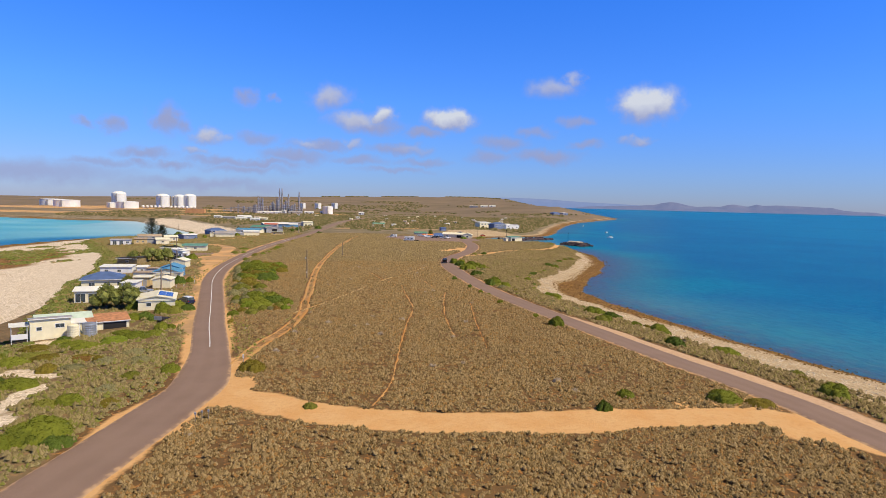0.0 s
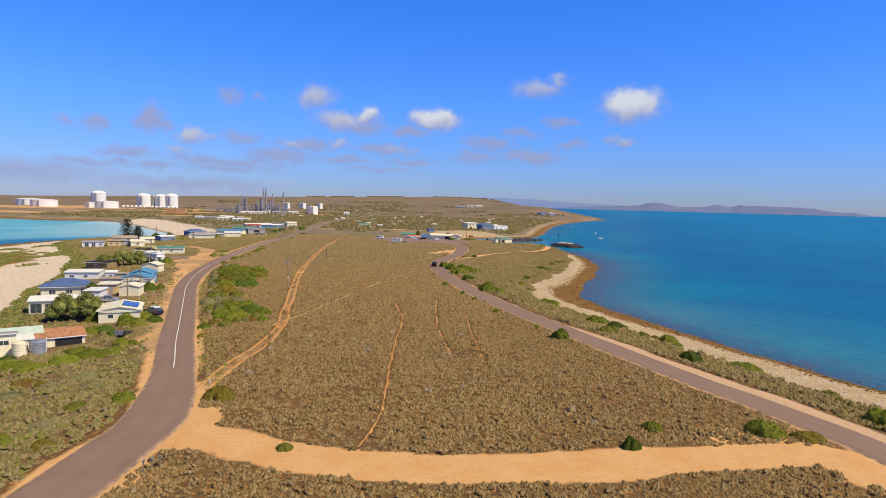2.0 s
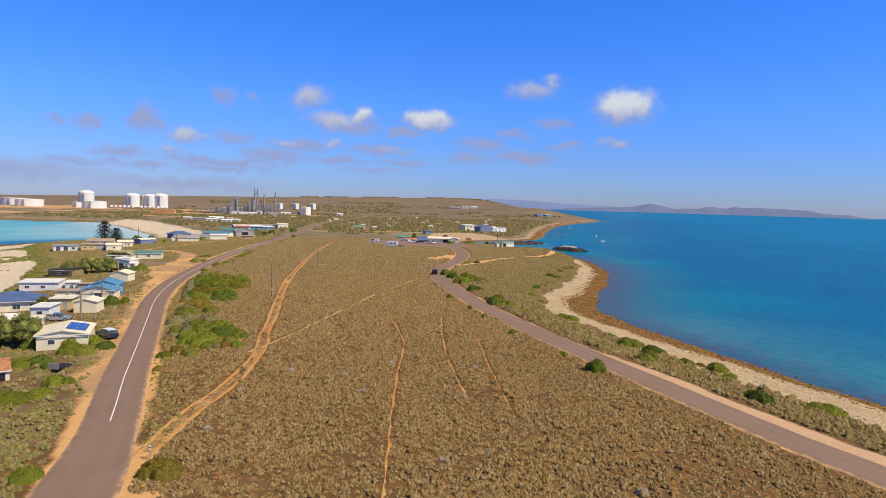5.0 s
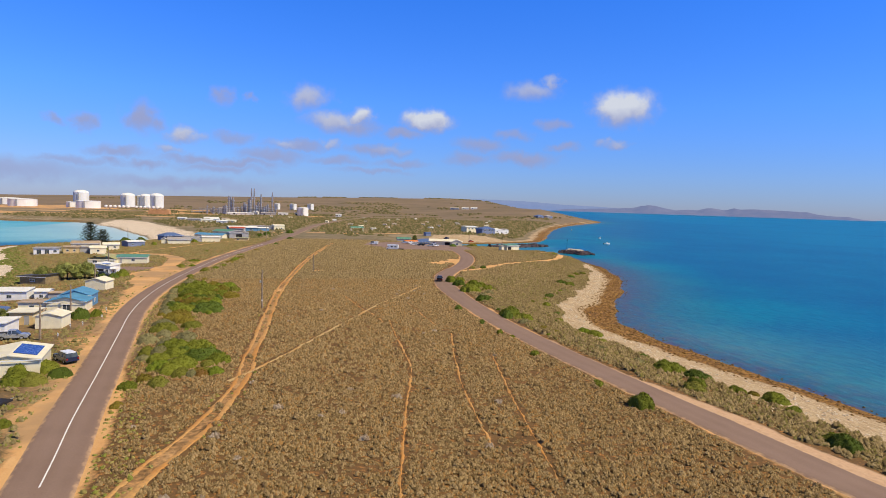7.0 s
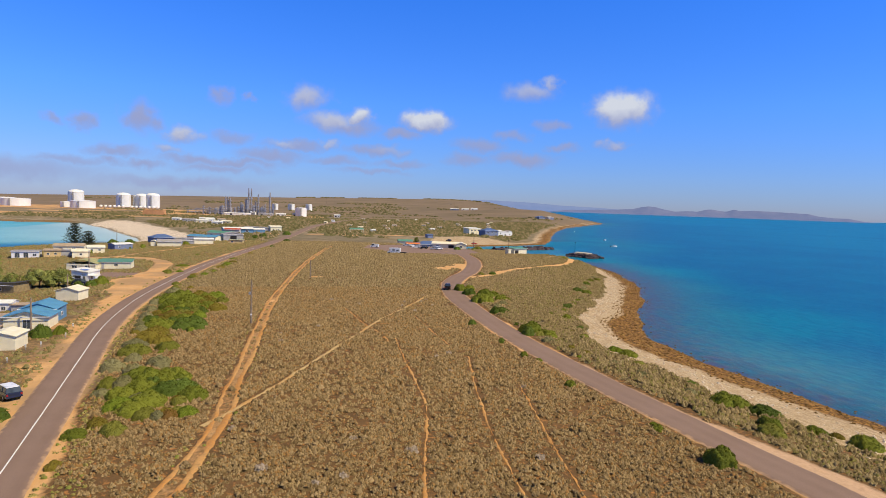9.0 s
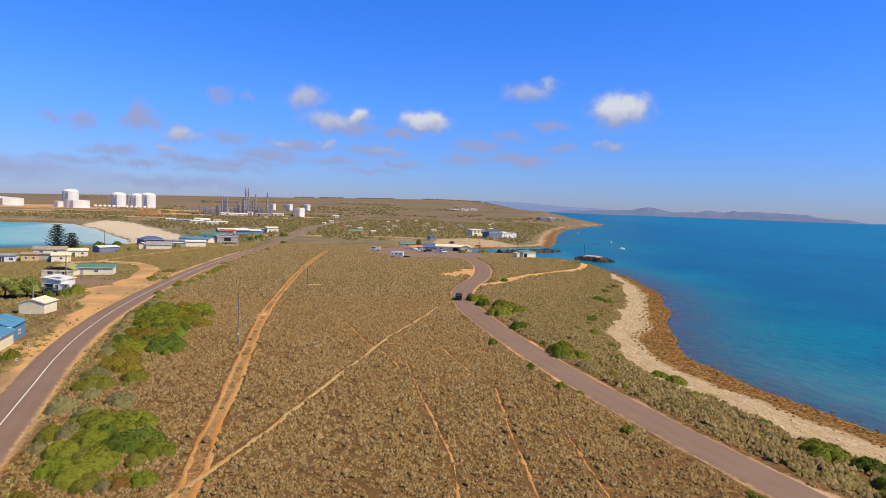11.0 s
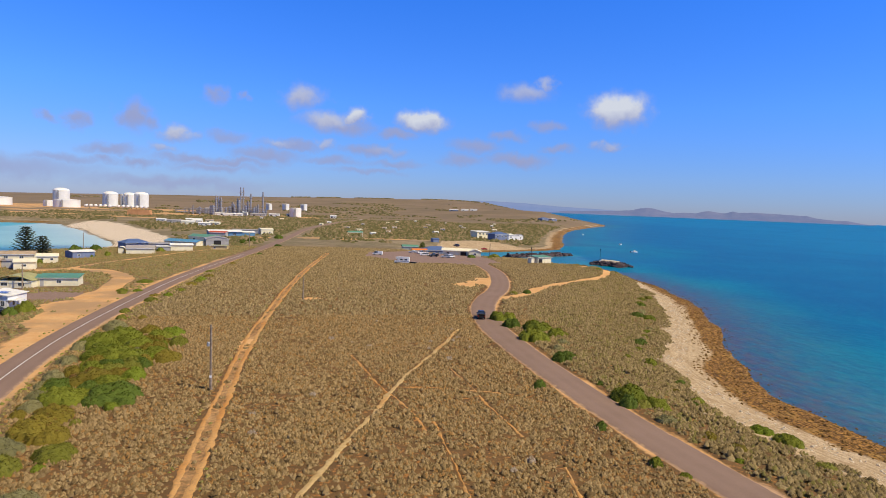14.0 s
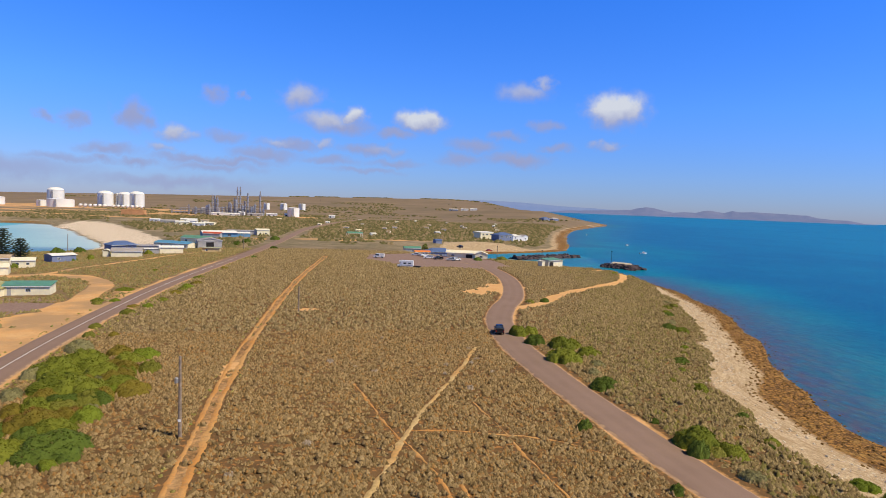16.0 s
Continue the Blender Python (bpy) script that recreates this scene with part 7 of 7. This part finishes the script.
thicket("green", [(-31.5, 234.7, 3.5), (-28.6, 237.3, 3.9), (-24.1, 231.2, 2.9), (-28.1, 225.5, 3.6), (-24.6, 223.7, 3.5), (-25.9, 202.8, 3.0), (-24, 204, 1.7), (-18.8, 165.4, 3.0), (-15.6, 166, 2.7), (-10.9, 157.3, 1.9),
        (-15.8, 154.8, 2.4), (-16.8, 151.9, 1.8), (-22.9, 239.5, 2.6), (-20.5, 226.6, 2.4), (-22.4, 209, 2.4), (-19.7, 158, 2.2)])
thicket("lime", [(-21.6, 243, 2.3), (-20.8, 223.2, 1.4), (-20.4, 213.4, 1.8), (-19.5, 199.8, 1.1), (-20.6, 182.3, 0.7), (-18.7, 153.9, 2.1), (-10.3, 150.6, 1.3), (-29.2, 230, 2.0)])
thicket("dark", [(-20.5, 203.5, 3.3), (-13.2, 160, 2.5), (-15, 159, 1.9), (-24.7, 218, 2.6), (-28.8, 209.5, 2.2)])
r_ = random.Random(3)
for n_, (cx, cy, ax, ay, lean) in ((14, (-17.3, 160, 5.0, 11, -0.3)), (30, (-25, 216, 5.6, 27, 0.0)), (14, (-15.6, 160.5, 3.6, 6.5, -0.3)), (30, (-24.4, 224, 4.4, 17, 0.0))):
    for _ in range(n_):
        a, q = r_.uniform(0, 6.28), math.sqrt(r_.uniform(0, 1))
        s = r_.uniform(0.8, 1.5) * (1.5 if ax < 5 else 1.0)
        bush(cx + ax * q * math.cos(a) + lean * ay * q * math.sin(a), cy + ay * q * math.sin(a), s, s * r_.uniform(0.7, 1.0), r_.choice(("green", "dark", "green", "bronze") if ax < 5 else ("green", "bronze", "olive", "olive", "silver")), "in the thicket by the road", "roadside thicket")
for x_, y_, r, h, tone_ in ((-28.9, 236, 1.6, 1.1, "green"), (-31, 260, 1.3, 0.8, "bronze"), (-28.5, 330, 2.5, 1.2, "bronze"), (-30.5, 345, 2, 1.0, "green"), (-26.5, 372, 2, 1, "bronze"),
                            (-31.4, 300, 1.6, 1.0, "green"), (-30.9, 312, 2.2, 1.1, "bronze"), (-45.1, 318, 2.6, 1.0, "green"), (-46.4, 300, 2.0, 0.9, "green"), (-15.5, 480, 3, 1.5, "dark"),
                            (-48.5, 365, 1.6, 0.8, "green"), (-36.1, 292, 1.7, 0.7, "bronze"), (-20.5, 420, 2, 1.1, "dark"), (-20.7, 145, 1.4, 1.0, "green"), (-19.7, 137, 1.1, 0.8, "bronze")):
    bush(x_, y_, r, h, tone_, "beside the road")
for x_, y_, r, h, tone_ in ((34.3, 77.6, 0.85, 0.85, "dark"), (39.3, 82.4, 1.0, 0.7, "green"), (51.9, 80.2, 1.9, 0.9, "green"), (72.6, 84.8, 2.0, 1.6, "green"), (75.4, 115.5, 2.3, 1.0, "green"),
                            (66.4, 118.5, 1.4, 1.1, "green"), (46.6, 129.4, 1.5, 1.3, "green"), (63.5, 142.8, 1.6, 1.1, "green"), (64.7, 152.5, 2.6, 1.5, "green"), (67.5, 149, 1.8, 1.2, "dark"),
                            (66.3, 117.4, 1.7, 1.2, "dark"), (41.8, 157.6, 0.8, 0.7, "green"), (45.2, 139.5, 0.6, 0.6, "green"), (48.7, 196.3, 1.2, 1.3, "dark"), (50.3, 199, 2.3, 1.6, "green"),
                            (53.5, 197, 1.7, 1.1, "green")):
    bush(x_, y_, r * 1.3, h * 1.6, tone_, "beside the shore road")
for x_, y_, r, h, tone_ in ((49.2, 221.3, 1.6, 1.2, "dark"), (49.5, 237, 2.7, 1.6, "green"), (52.8, 246, 2.3, 1.5, "green"), (48.9, 250, 1.8, 1.3, "dark"),
                            (56.1, 241.5, 2.0, 1.2, "green"), (38.4, 204.2, 0.9, 0.9, "dark"), (69.7, 226, 1.1, 0.9, "green"), (47.8, 257.5, 1.7, 1.5, "green"), (51.3, 259, 1.5, 1.2, "green"),
                            (-10.4, 99.8, 1.6, 1.1, "bronze"), (-1.2, 82.2, 0.75, 0.4, "olive"), (55.6, 78, 1.7, 0.6, "bronze"), (40.8, 176, 0.7, 0.7, "green"), (40, 187, 0.7, 0.7, "dark")):
    bush(x_, y_, r * 1.3, h * 1.6, tone_, "beside the shore road")
for x_, y_, r, h, tone_ in ((-28.2, 76, 3.4, 2.2, "green"), (-31.5, 73.5, 2.2, 1.5, "green"), (-25.5, 73.6, 1.6, 1.2, "dark"), (-39.8, 95.4, 2.6, 1.4, "green"), (-42.6, 93.6, 2.0, 1.2, "olive"), (-30, 87.4, 2.0, 1.2, "green"),
                            (-32.4, 86.2, 1.6, 1.0, "olive"), (-21.9, 100.6, 1.5, 1.3, "green"), (-46.4, 107.8, 2.8, 1.2, "green"), (-42.6, 110.4, 2.4, 0.9, "bronze"), (-45, 112.6, 2.2, 0.9, "olive"), (-39.8, 117.8, 2.7, 1.0, "green"),
                            (-33.9, 124, 3.0, 1.2, "green"), (-36.4, 121.2, 2.6, 1.1, "lime"), (-31.3, 126.2, 2.0, 1.0, "green"), (-42.2, 119.6, 2.6, 0.9, "green"), (-47.2, 117, 2.4, 1.0, "bronze"), (-44.8, 121, 2.0, 0.9, "green"),
                            (-36.8, 126.6, 2.2, 1.1, "green"), (-30, 131.6, 1.3, 1.0, "green"), (-45.6, 123.6, 1.5, 1.0, "dark"), (-40, 141.8, 2.0, 1.5, "green"), (-38, 142.6, 1.9, 1.5, "dark"), (-35.8, 149.4, 2.3, 1.9, "green"),
                            (-33.8, 148.8, 1.8, 1.5, "olive"), (-31.6, 151.8, 1.8, 1.5, "dark"), (-36.2, 103.8, 2.0, 0.8, "silver"), (-33, 107, 2.2, 0.8, "silver"), (-28, 107, 2.0, 0.8, "silver"), (-30.2, 112, 2.2, 0.8, "silver"),
                            (-37.2, 109.6, 2.0, 0.7, "bronze"), (-27.4, 92, 1.8, 0.8, "silver"), (-25.2, 86.4, 1.6, 0.7, "bronze"), (-26.4, 98.2, 1.9, 0.8, "olive"), (-47.6, 100.6, 2.4, 1.0, "green"), (-51, 112, 2.4, 1.0, "green")):
    bush(x_, y_, r * 1.08, h, tone_, "on the dune by the road")
for x_, y_, r, h, tone_ in ((-31.4, 130.9, 1.4, 1.1, "green"), (-39.2, 102.8, 1.6, 0.9, "bronze"),
                            (-41.3, 91.2, 2.2, 1.1, "green"), (-44.2, 98, 2.0, 1.0, "dark"), (-34.1, 107.6, 1.2, 0.7, "bronze"), (-37.2, 153.2, 2.2, 1.7, "green"), (-40.8, 154.3, 2.3, 1.8, "dark"),
                            (-34.4, 154.4, 2.0, 1.5, "green"), (-43.5, 153.4, 1.7, 1.3, "green"), (-44.8, 197.4, 1.9, 1.8, "dark"), (-42.4, 199.5, 1.3, 1.3, "green"), (-48.8, 190.6, 1.1, 0.8, "green"),
                            (-35.8, 139.8, 1.0, 0.8, "dark"), (-61.1, 262, 1.6, 1.6, "dark"), (-57.9, 270, 2.0, 2.0, "green"), (-59.2, 266, 1.6, 1.4, "dark"), (-86.5, 398, 2.2, 1.6, "dark"),
                            (-81.5, 404, 2.0, 1.6, "green"), (-103.5, 432, 3, 2.2, "dark"), (-97.5, 440, 2.6, 2, "dark"), (-66.5, 431, 2.0, 1.6, "green"), (-33.5, 520, 3.2, 2.4, "dark"), (-37.5, 505, 2.6, 2, "dark"),
                            (-19.5, 560, 3, 2.2, "dark"), (-95.5, 372, 2, 1.4, "green")):
    bush(x_, y_, r * 1.1, h * 1.35, tone_, "in the yards by the houses")
for x_, y_, r, tone_ in ((120.1, 313.9, 2.0, "olive"), (106.7, 295, 2.2, "dark"), (108.2, 299, 2.0, "green"), (94.6, 276, 2.4, "dark"), (97, 274, 2.4, "green"), (77.7, 244.5, 1.9, "dark"), (74, 238.4, 1.4, "green"),
                         (67, 230.5, 1.2, "olive"), (70.8, 228.3, 1.7, "green"), (88.7, 259.6, 1.7, "silver"), (120.7, 319.5, 1.8, "silver"), (114.7, 309, 1.9, "olive"), (100.4, 284, 1.8, "silver"), (86.2, 256, 1.5, "lime"),
                         (81.9, 250, 1.5, "olive"), (68.5, 214, 1.4, "dark"), (65, 204, 1.4, "green"), (64.3, 178, 1.6, "olive"), (67.1, 166, 1.4, "dark"), (70.4, 152, 1.4, "olive"), (73.9, 134, 1.5, "green")):
    bush(x_, y_, r, r * 0.62, tone_, "at the head of the beach")
for x_, y_, r, tone_ in ((51.1, 223.8, 1.9, "dark"), (55.6, 247.6, 2.6, "green"), (51.5, 229, 1.6, "silver"), (54.5, 234, 1.8, "silver"), (58.6, 243, 1.3, "olive"), (78.8, 100, 1.6, "olive"), (76.7, 96, 1.2, "bronze"),
                         (70.2, 300, 1.8, "dark"), (65.2, 298, 1.5, "olive"), (137, 372, 1.4, "dark"), (129, 372, 1.5, "green"), (85, 428, 2.6, "dark"), (99, 434, 3.4, "olive"), (95, 428, 2.0, "green"), (102, 440, 2.4, "dark"),
                         (-36.8, 268, 1.5, "olive"), (-35, 283, 1.8, "olive"), (-32.6, 291, 1.6, "lime"), (-29.7, 322, 2.0, "lime"), (-30.3, 318, 1.6, "olive"), (-42.4, 300, 1.4, "lime"), (-45.3, 296, 1.5, "olive")):
    bush(x_, y_, r, r * 0.7, tone_, "beside the road")
for x_, y_, r, tone_ in ((60.7, 139.2, 2.2, "olive"), (69.9, 150, 1.7, "dark"), (71.3, 143.4, 1.5, "green"), (73.5, 142.2, 1.0, "bronze"), (74.7, 139, 2.2, "green"), (45.7, 141, 0.8, "lime"), (51.3, 197, 1.6, "olive"),
                         (50.8, 190, 1.6, "silver"), (49.5, 207, 0.9, "dark"), (52.3, 207, 1.1, "bronze"), (66.1, 191, 1.6, "lime"), (66.9, 187, 2.0, "green"), (63.3, 202.3, 0.8, "dark"), (64.1, 208.6, 1.0, "bronze"),
                         (42.5, 173.2, 0.8, "green"), (51.8, 177, 0.7, "lime"), (57.1, 174, 1.3, "silver"), (54.7, 181, 1.2, "bronze"), (58.6, 167, 1.4, "silver"), (53.6, 185, 1.3, "bronze"), (61.8, 158, 1.3, "silver")):
    bush(x_, y_, r, r * 0.72, tone_, "on the bank below the shore road")


def boughs(seed, r, h, lumps, leaves):
    """A crown of overlapping leafy boughs: a rough core in each, and short sprays of leaves all over it."""
    r_ = np.random.default_rng(seed)
    a, q = r_.uniform(0, 6.28, lumps), np.sqrt(r_.uniform(0, 1, lumps))
    cx, cy = 0.72 * r * q * np.cos(a), 0.72 * r * q * np.sin(a)
    cz = h * (0.30 + 0.52 * (1 - q ** 2) * r_.uniform(0.55, 1.0, lumps) + 0.10 * r_.uniform(-1, 1, lumps))
    lr = r * r_.uniform(0.22, 0.38, lumps)
    v, fa = clump_mesh(cx, cy, cz - lr * 0.75, lr * 0.86, lr * 1.55, ((5, 0.7, 0.80), (7, 1.0, 0.40), (5, 0.5, 0.02)), r_)
    n = r_.normal(0, 1, (lumps, leaves, 3))
    n[..., 2] = np.abs(n[..., 2]) * 1.1 - 0.35
    n /= np.linalg.norm(n, axis=2, keepdims=True)
    foot = np.stack([cx, cy, cz], -1)[:, None] + n * lr[:, None, None] * r_.uniform(0.68, 1.0, (lumps, leaves, 1))
    side = np.cross(n, r_.normal(0, 1, n.shape))
    side /= np.linalg.norm(side, axis=2, keepdims=True) + 1e-6
    wide = side * r_.uniform(0.05, 0.13, (lumps, leaves, 1))
    tip = foot + (n + 0.5 * r_.normal(0, 1, n.shape)) * r_.uniform(0.12, 0.34, (lumps, leaves, 1))
    tri = np.stack([foot - wide, foot + wide, tip], 2).reshape(-1, 3)
    return np.concatenate([v, tri]), np.concatenate([fa, np.arange(len(tri)).reshape(-1, 3) + len(v)])


def tree(x, y, r, h, seed, label):
    """A tapered trunk with limbs under a broad uneven crown."""
    th = Empty("tree", x, y, gz(x, y))
    bm = bmesh.new()
    rr = random.Random(seed)
    limb(bm, Vector((0, 0, -0.2)), Vector((0.1, 0, h * 0.45)), 0.24, 0.16)
    for k in range(6):
        a = k * 1.05 + rr.uniform(-0.3, 0.3)
        limb(bm, Vector((0.1, 0, h * 0.3)), Vector((math.cos(a) * r * 0.6, math.sin(a) * r * 0.6, h * rr.uniform(0.55, 0.8))), 0.13, 0.04)
    part("trunk", bm, M_BARK, th)
    ob = new("crown", raw_mesh("crown", *boughs(seed, r, h, 26, 190), M_TREE))
    ob.parent = th
    return tagged(th, label, "tree")


tree(-45.4, 155.5, 3.6, 6.6, 91, "broad green tree with open boughs beside the cream shed")
tree(-50.2, 156.4, 3.4, 5.4, 92, "spreading green tree behind the cream house")
for k, (x_, y_, r, h) in enumerate(((-76, 259, 4.0, 5.2), (-71, 262, 4.6, 6.0), (-66.5, 263, 3.8, 5.4), (-57.5, 192, 2.2, 2.8), (96, 512, 4.5, 5.0), (74, 515, 2.0, 7.5))):
    tree(x_, y_, r, h, 95 + k, "dense green tree among the buildings")

# the pines by the bay
def norfolk_pine(px, py, h, wide, seed, label):
    """A straight trunk with whorls of upswept branches, the tiers standing apart."""
    pine = Empty("norfolk_pine", px, py, gz(px, py))
    bm = bmesh.new()
    limb(bm, Vector((0, 0, -0.3)), Vector((0, 0, h)), 0.34, 0.04, 10)
    part("trunk", bm, M_BARK, pine)
    v_all, r_ = [], np.random.default_rng(seed)
    tiers = int(h / 0.78)
    for tier in range(tiers):
        z0 = 1.0 + tier * (h - 1.2) / tiers
        reach = wide * (1 - z0 / (h * 1.04)) ** 0.75 * r_.uniform(0.85, 1.08) + 0.35
        for k in range(9):
            a = k * 0.698 + tier * 0.4 + r_.uniform(-0.15, 0.15)
            d, s_ = np.array([math.cos(a), math.sin(a), 0]), np.array([-math.sin(a), math.cos(a), 0])
            L, n = reach * r_.uniform(0.75, 1.12), 8
            for q in range(n):
                f_ = (q + 0.6) / n
                c_ = d * L * f_ + np.array([0, 0, z0 + 0.24 * L * f_ ** 2 - 0.1])
                w_ = 0.85 * (1.15 - 0.5 * f_)
                for sg in (-1, 1):
                    v_all.append([c_ - d * 0.1, c_ + d * 0.6 + np.array([0, 0, 0.2]), c_ + s_ * sg * w_ + d * 0.3 + np.array([0, 0, r_.uniform(-0.1, 0.12)])])
                v_all.append([c_ - s_ * 0.1, c_ + s_ * 0.1, c_ + np.array([0, 0, 0.34]) + d * 0.15])
    v = np.array(v_all).reshape(-1, 3)
    ob = new("crown", raw_mesh("crown", v, np.arange(len(v)).reshape(-1, 3), M_PINE))
    ob.parent = pine
    tagged(pine, label, "tree", "pines by the bay")


norfolk_pine(-110.6, 399, 12.6, 6.4, 12, "tall grey-green Norfolk pine with tiered branches by the bay")
norfolk_pine(-105.6, 402, 8.6, 4.6, 13, "shorter Norfolk pine beside the tall one")


# ---- stones ----
def strew(name, label, x, y, r, mat, z=None):
    zz = ground_z(x, y) if z is None else z
    v, fa = clump_mesh(x, y, zz - r * 0.35, r, r * rng.uniform(0.7, 1.3, len(x)), ((4, 0.7, 0.8), (5, 1.0, 0.35), (4, 0.8, 0.0)), rng)
    return tagged(new(name, raw_mesh(name, v, fa, mat)), label, "stones", kind="stuff")


x, y = scatter(60, 165, 60, 400, 0.75)
_, land, dr, dl, de = land_form(x, y)
ok = land & (dr > reef_width(y) + 2.5) & (dr < np.interp(y, *BEACH_TOP) - 1 + 4 * rough_noise(x, y, 14, 4)) & (rng.random(len(x)) < 0.75 * (vnoise(x, y, 2.5, 27) > 0.35))
x, y = x[ok], y[ok]
strew("beach_shingle", "pale broken stones along the top of the beach", x, y, 0.07 + 0.24 * rng.random(len(x)) ** 2, M_SHINGLE)
x, y = scatter(60, 170, 60, 400, 0.9)
_, land, dr, dl, de = land_form(x, y)
ok = (land & (dr < reef_width(y) + 2) & (rng.random(len(x)) < 0.6)) | (~land & (dr < 2.2) & (rng.random(len(x)) < 0.4))
x, y = x[ok], y[ok]
strew("reef_stones", "brown weed-covered stones on the reef flat", x, y, rng.uniform(0.08, 0.34, len(x)), M_REEFSTONE, np.maximum(ground_z(x, y), SEA - 0.1))
x, y = scatter(-18, 40, 70, 260, 6.0)
no, *_ = bare(x, y)
ok = ~no & (rng.random(len(x)) < 0.30 * (rough_noise(x, y, 16, 64) > 0.52))
x, y = x[ok], y[ok]
rad = rng.uniform(0.45, 0.8, len(x))
M_PALEBUSH = foliage("pale_grey_bush", (0.30, 0.235, 0.170), (0.46, 0.375, 0.285), (0.26, 0.19, 0.13), 0.2, 9.0)
sow("pale_saltbush", "pale silver-grey bushes dotted over the field", x, y, rad, rad * 0.85, FAR_RINGS, M_PALEBUSH, 14, 0.30, 0.75, True)


# breakwaters of dark armour rock
def boulder_mesh(seed):
    r2_ = np.random.default_rng(seed)
    v, fa = clump_mesh(np.array([0.0]), np.array([0.0]), np.array([-0.4]), np.array([1.0]), np.array([1.1]), ((5, 0.7, 0.85), (7, 1.05, 0.45), (6, 0.8, 0.0)), r2_)
    return raw_mesh("boulder", v, fa, M_STONE)


BOULDERS = [boulder_mesh(k) for k in range(6)]


def breakwater(label, line, half, crest, n, seed, sandy=False):
    """A mound of armour rock along a line, falling away at both ends, with a bare crest where it is walked on."""
    base = Empty("breakwater", line[0][0], line[0][1], SEA)
    rr = random.Random(seed)
    pts = curve(line, 0.5)
    last = len(pts) - 1

    def swell(j):
        u = j / last
        return max(0.18, min(1.0, 1.15 * math.sin(math.pi * (0.10 + 0.83 * u)) ** 0.8)) if sandy else max(0.3, min(1.0, (1 - u) * 6))

    def mound(profile, lo, hi):
        bm, rings = bmesh.new(), []
        for j in range(int(lo * last), int(hi * last), 4):
            k = min(j, last - 1)
            dx, dy = pts[k + 1][0] - pts[k][0], pts[k + 1][1] - pts[k][1]
            L, f = math.hypot(dx, dy), swell(j)
            rings.append([bm.verts.new((pts[k][0] + dy / L * o * half * (0.5 + 0.5 * f) - line[0][0], pts[k][1] - dx / L * o * half * (0.5 + 0.5 * f) - line[0][1],
                                        h * crest * f if h > 0 else h)) for o, h in profile])
        for a, b_ in zip(rings[:-1], rings[1:]):
            for k in range(len(profile) - 1):
                bm.faces.new((a[k], a[k + 1], b_[k + 1], b_[k]))
        bm.faces.new(rings[0])
        bm.faces.new(rings[-1][::-1])
        return bm

    part("core", mound(((-1, -1.5), (-0.6, 0.45), (-0.25, 0.80), (0.25, 0.80), (0.6, 0.45), (1, -1.5)), 0, 1), M_STONE, base)
    if sandy:
        part("crest", mound(((-0.46, 0.55), (-0.3, 0.9), (0, 1.0), (0.3, 0.9), (0.46, 0.55)), 0.30, 0.75), M_SHINGLE, base, "pale sandy crest")
    for k in range(n):
        x_, y_ = pts[rr.randrange(len(pts))]
        j = min(len(pts) - 2, pts.index((x_, y_)))
        dx, dy = pts[j + 1][0] - pts[j][0], pts[j + 1][1] - pts[j][1]
        L = math.hypot(dx, dy)
        o = rr.uniform(-1, 1)
        ob_ = new("boulder", BOULDERS[k % 6])
        ob_.parent = base
        s = rr.uniform(0.6, 1.35)
        o = o if not sandy or abs(o) > 0.42 else o + math.copysign(0.45, o)
        ob_.location = (x_ + dy / L * o * half - line[0][0], y_ - dx / L * o * half - line[0][1], crest * swell(j) * (1 - max(0, abs(o) - 0.3) / 0.7 * 1.1) * 0.85)
        ob_.rotation_euler, ob_.scale = (rr.uniform(-0.4, 0.4), rr.uniform(-0.4, 0.4), rr.uniform(0, 6.28)), (s, s * 0.85, s * 0.8)
    return tagged(base, label, "breakwater")


breakwater("rough breakwater of dark armour rock with a sandy crest", [(172, 469), (177, 463), (181.5, 456), (185, 449)], 6.5, 3.4, 190, 1, True)
breakwater("long low breakwater of dark armour rock", [(130, 505), (145, 511), (160, 519), (175, 527), (187, 537)], 5.0, 2.4, 150, 2)


# dry grass along the road edges
x, y = scatter(-45, 70, 90, 420, 0.75)
no, dr, de, dl_, dr_ = bare(x, y)
east = x > left_x(y)
ok = east & (dl_ > 3.5) & (dl_ < 6.0 + 2.5 * rough_noise(x, y, 8, 99)) & (y > 106) & (rng.random(len(x)) < 0.7)
ok |= ~east & (dl_ > 3.6) & (dl_ < 9) & (y > 118) & (y < 330) & (rng.random(len(x)) < 0.35 * rough_noise(x, y, 6, 98))
ok |= (seg_dist(x, y, twin[::4]) < 2.0) & (rng.random(len(x)) < 0.5) & ~no
x, y = x[ok], y[ok]
rad = rng.uniform(0.15, 0.38, len(x))
sow("verge_grass", "tufts of dry yellow-green grass along the road verges", x, y, rad, rad * rng.uniform(0.7, 1.3, len(x)), FAR_RINGS, M_GRASS, 10, 0.3)
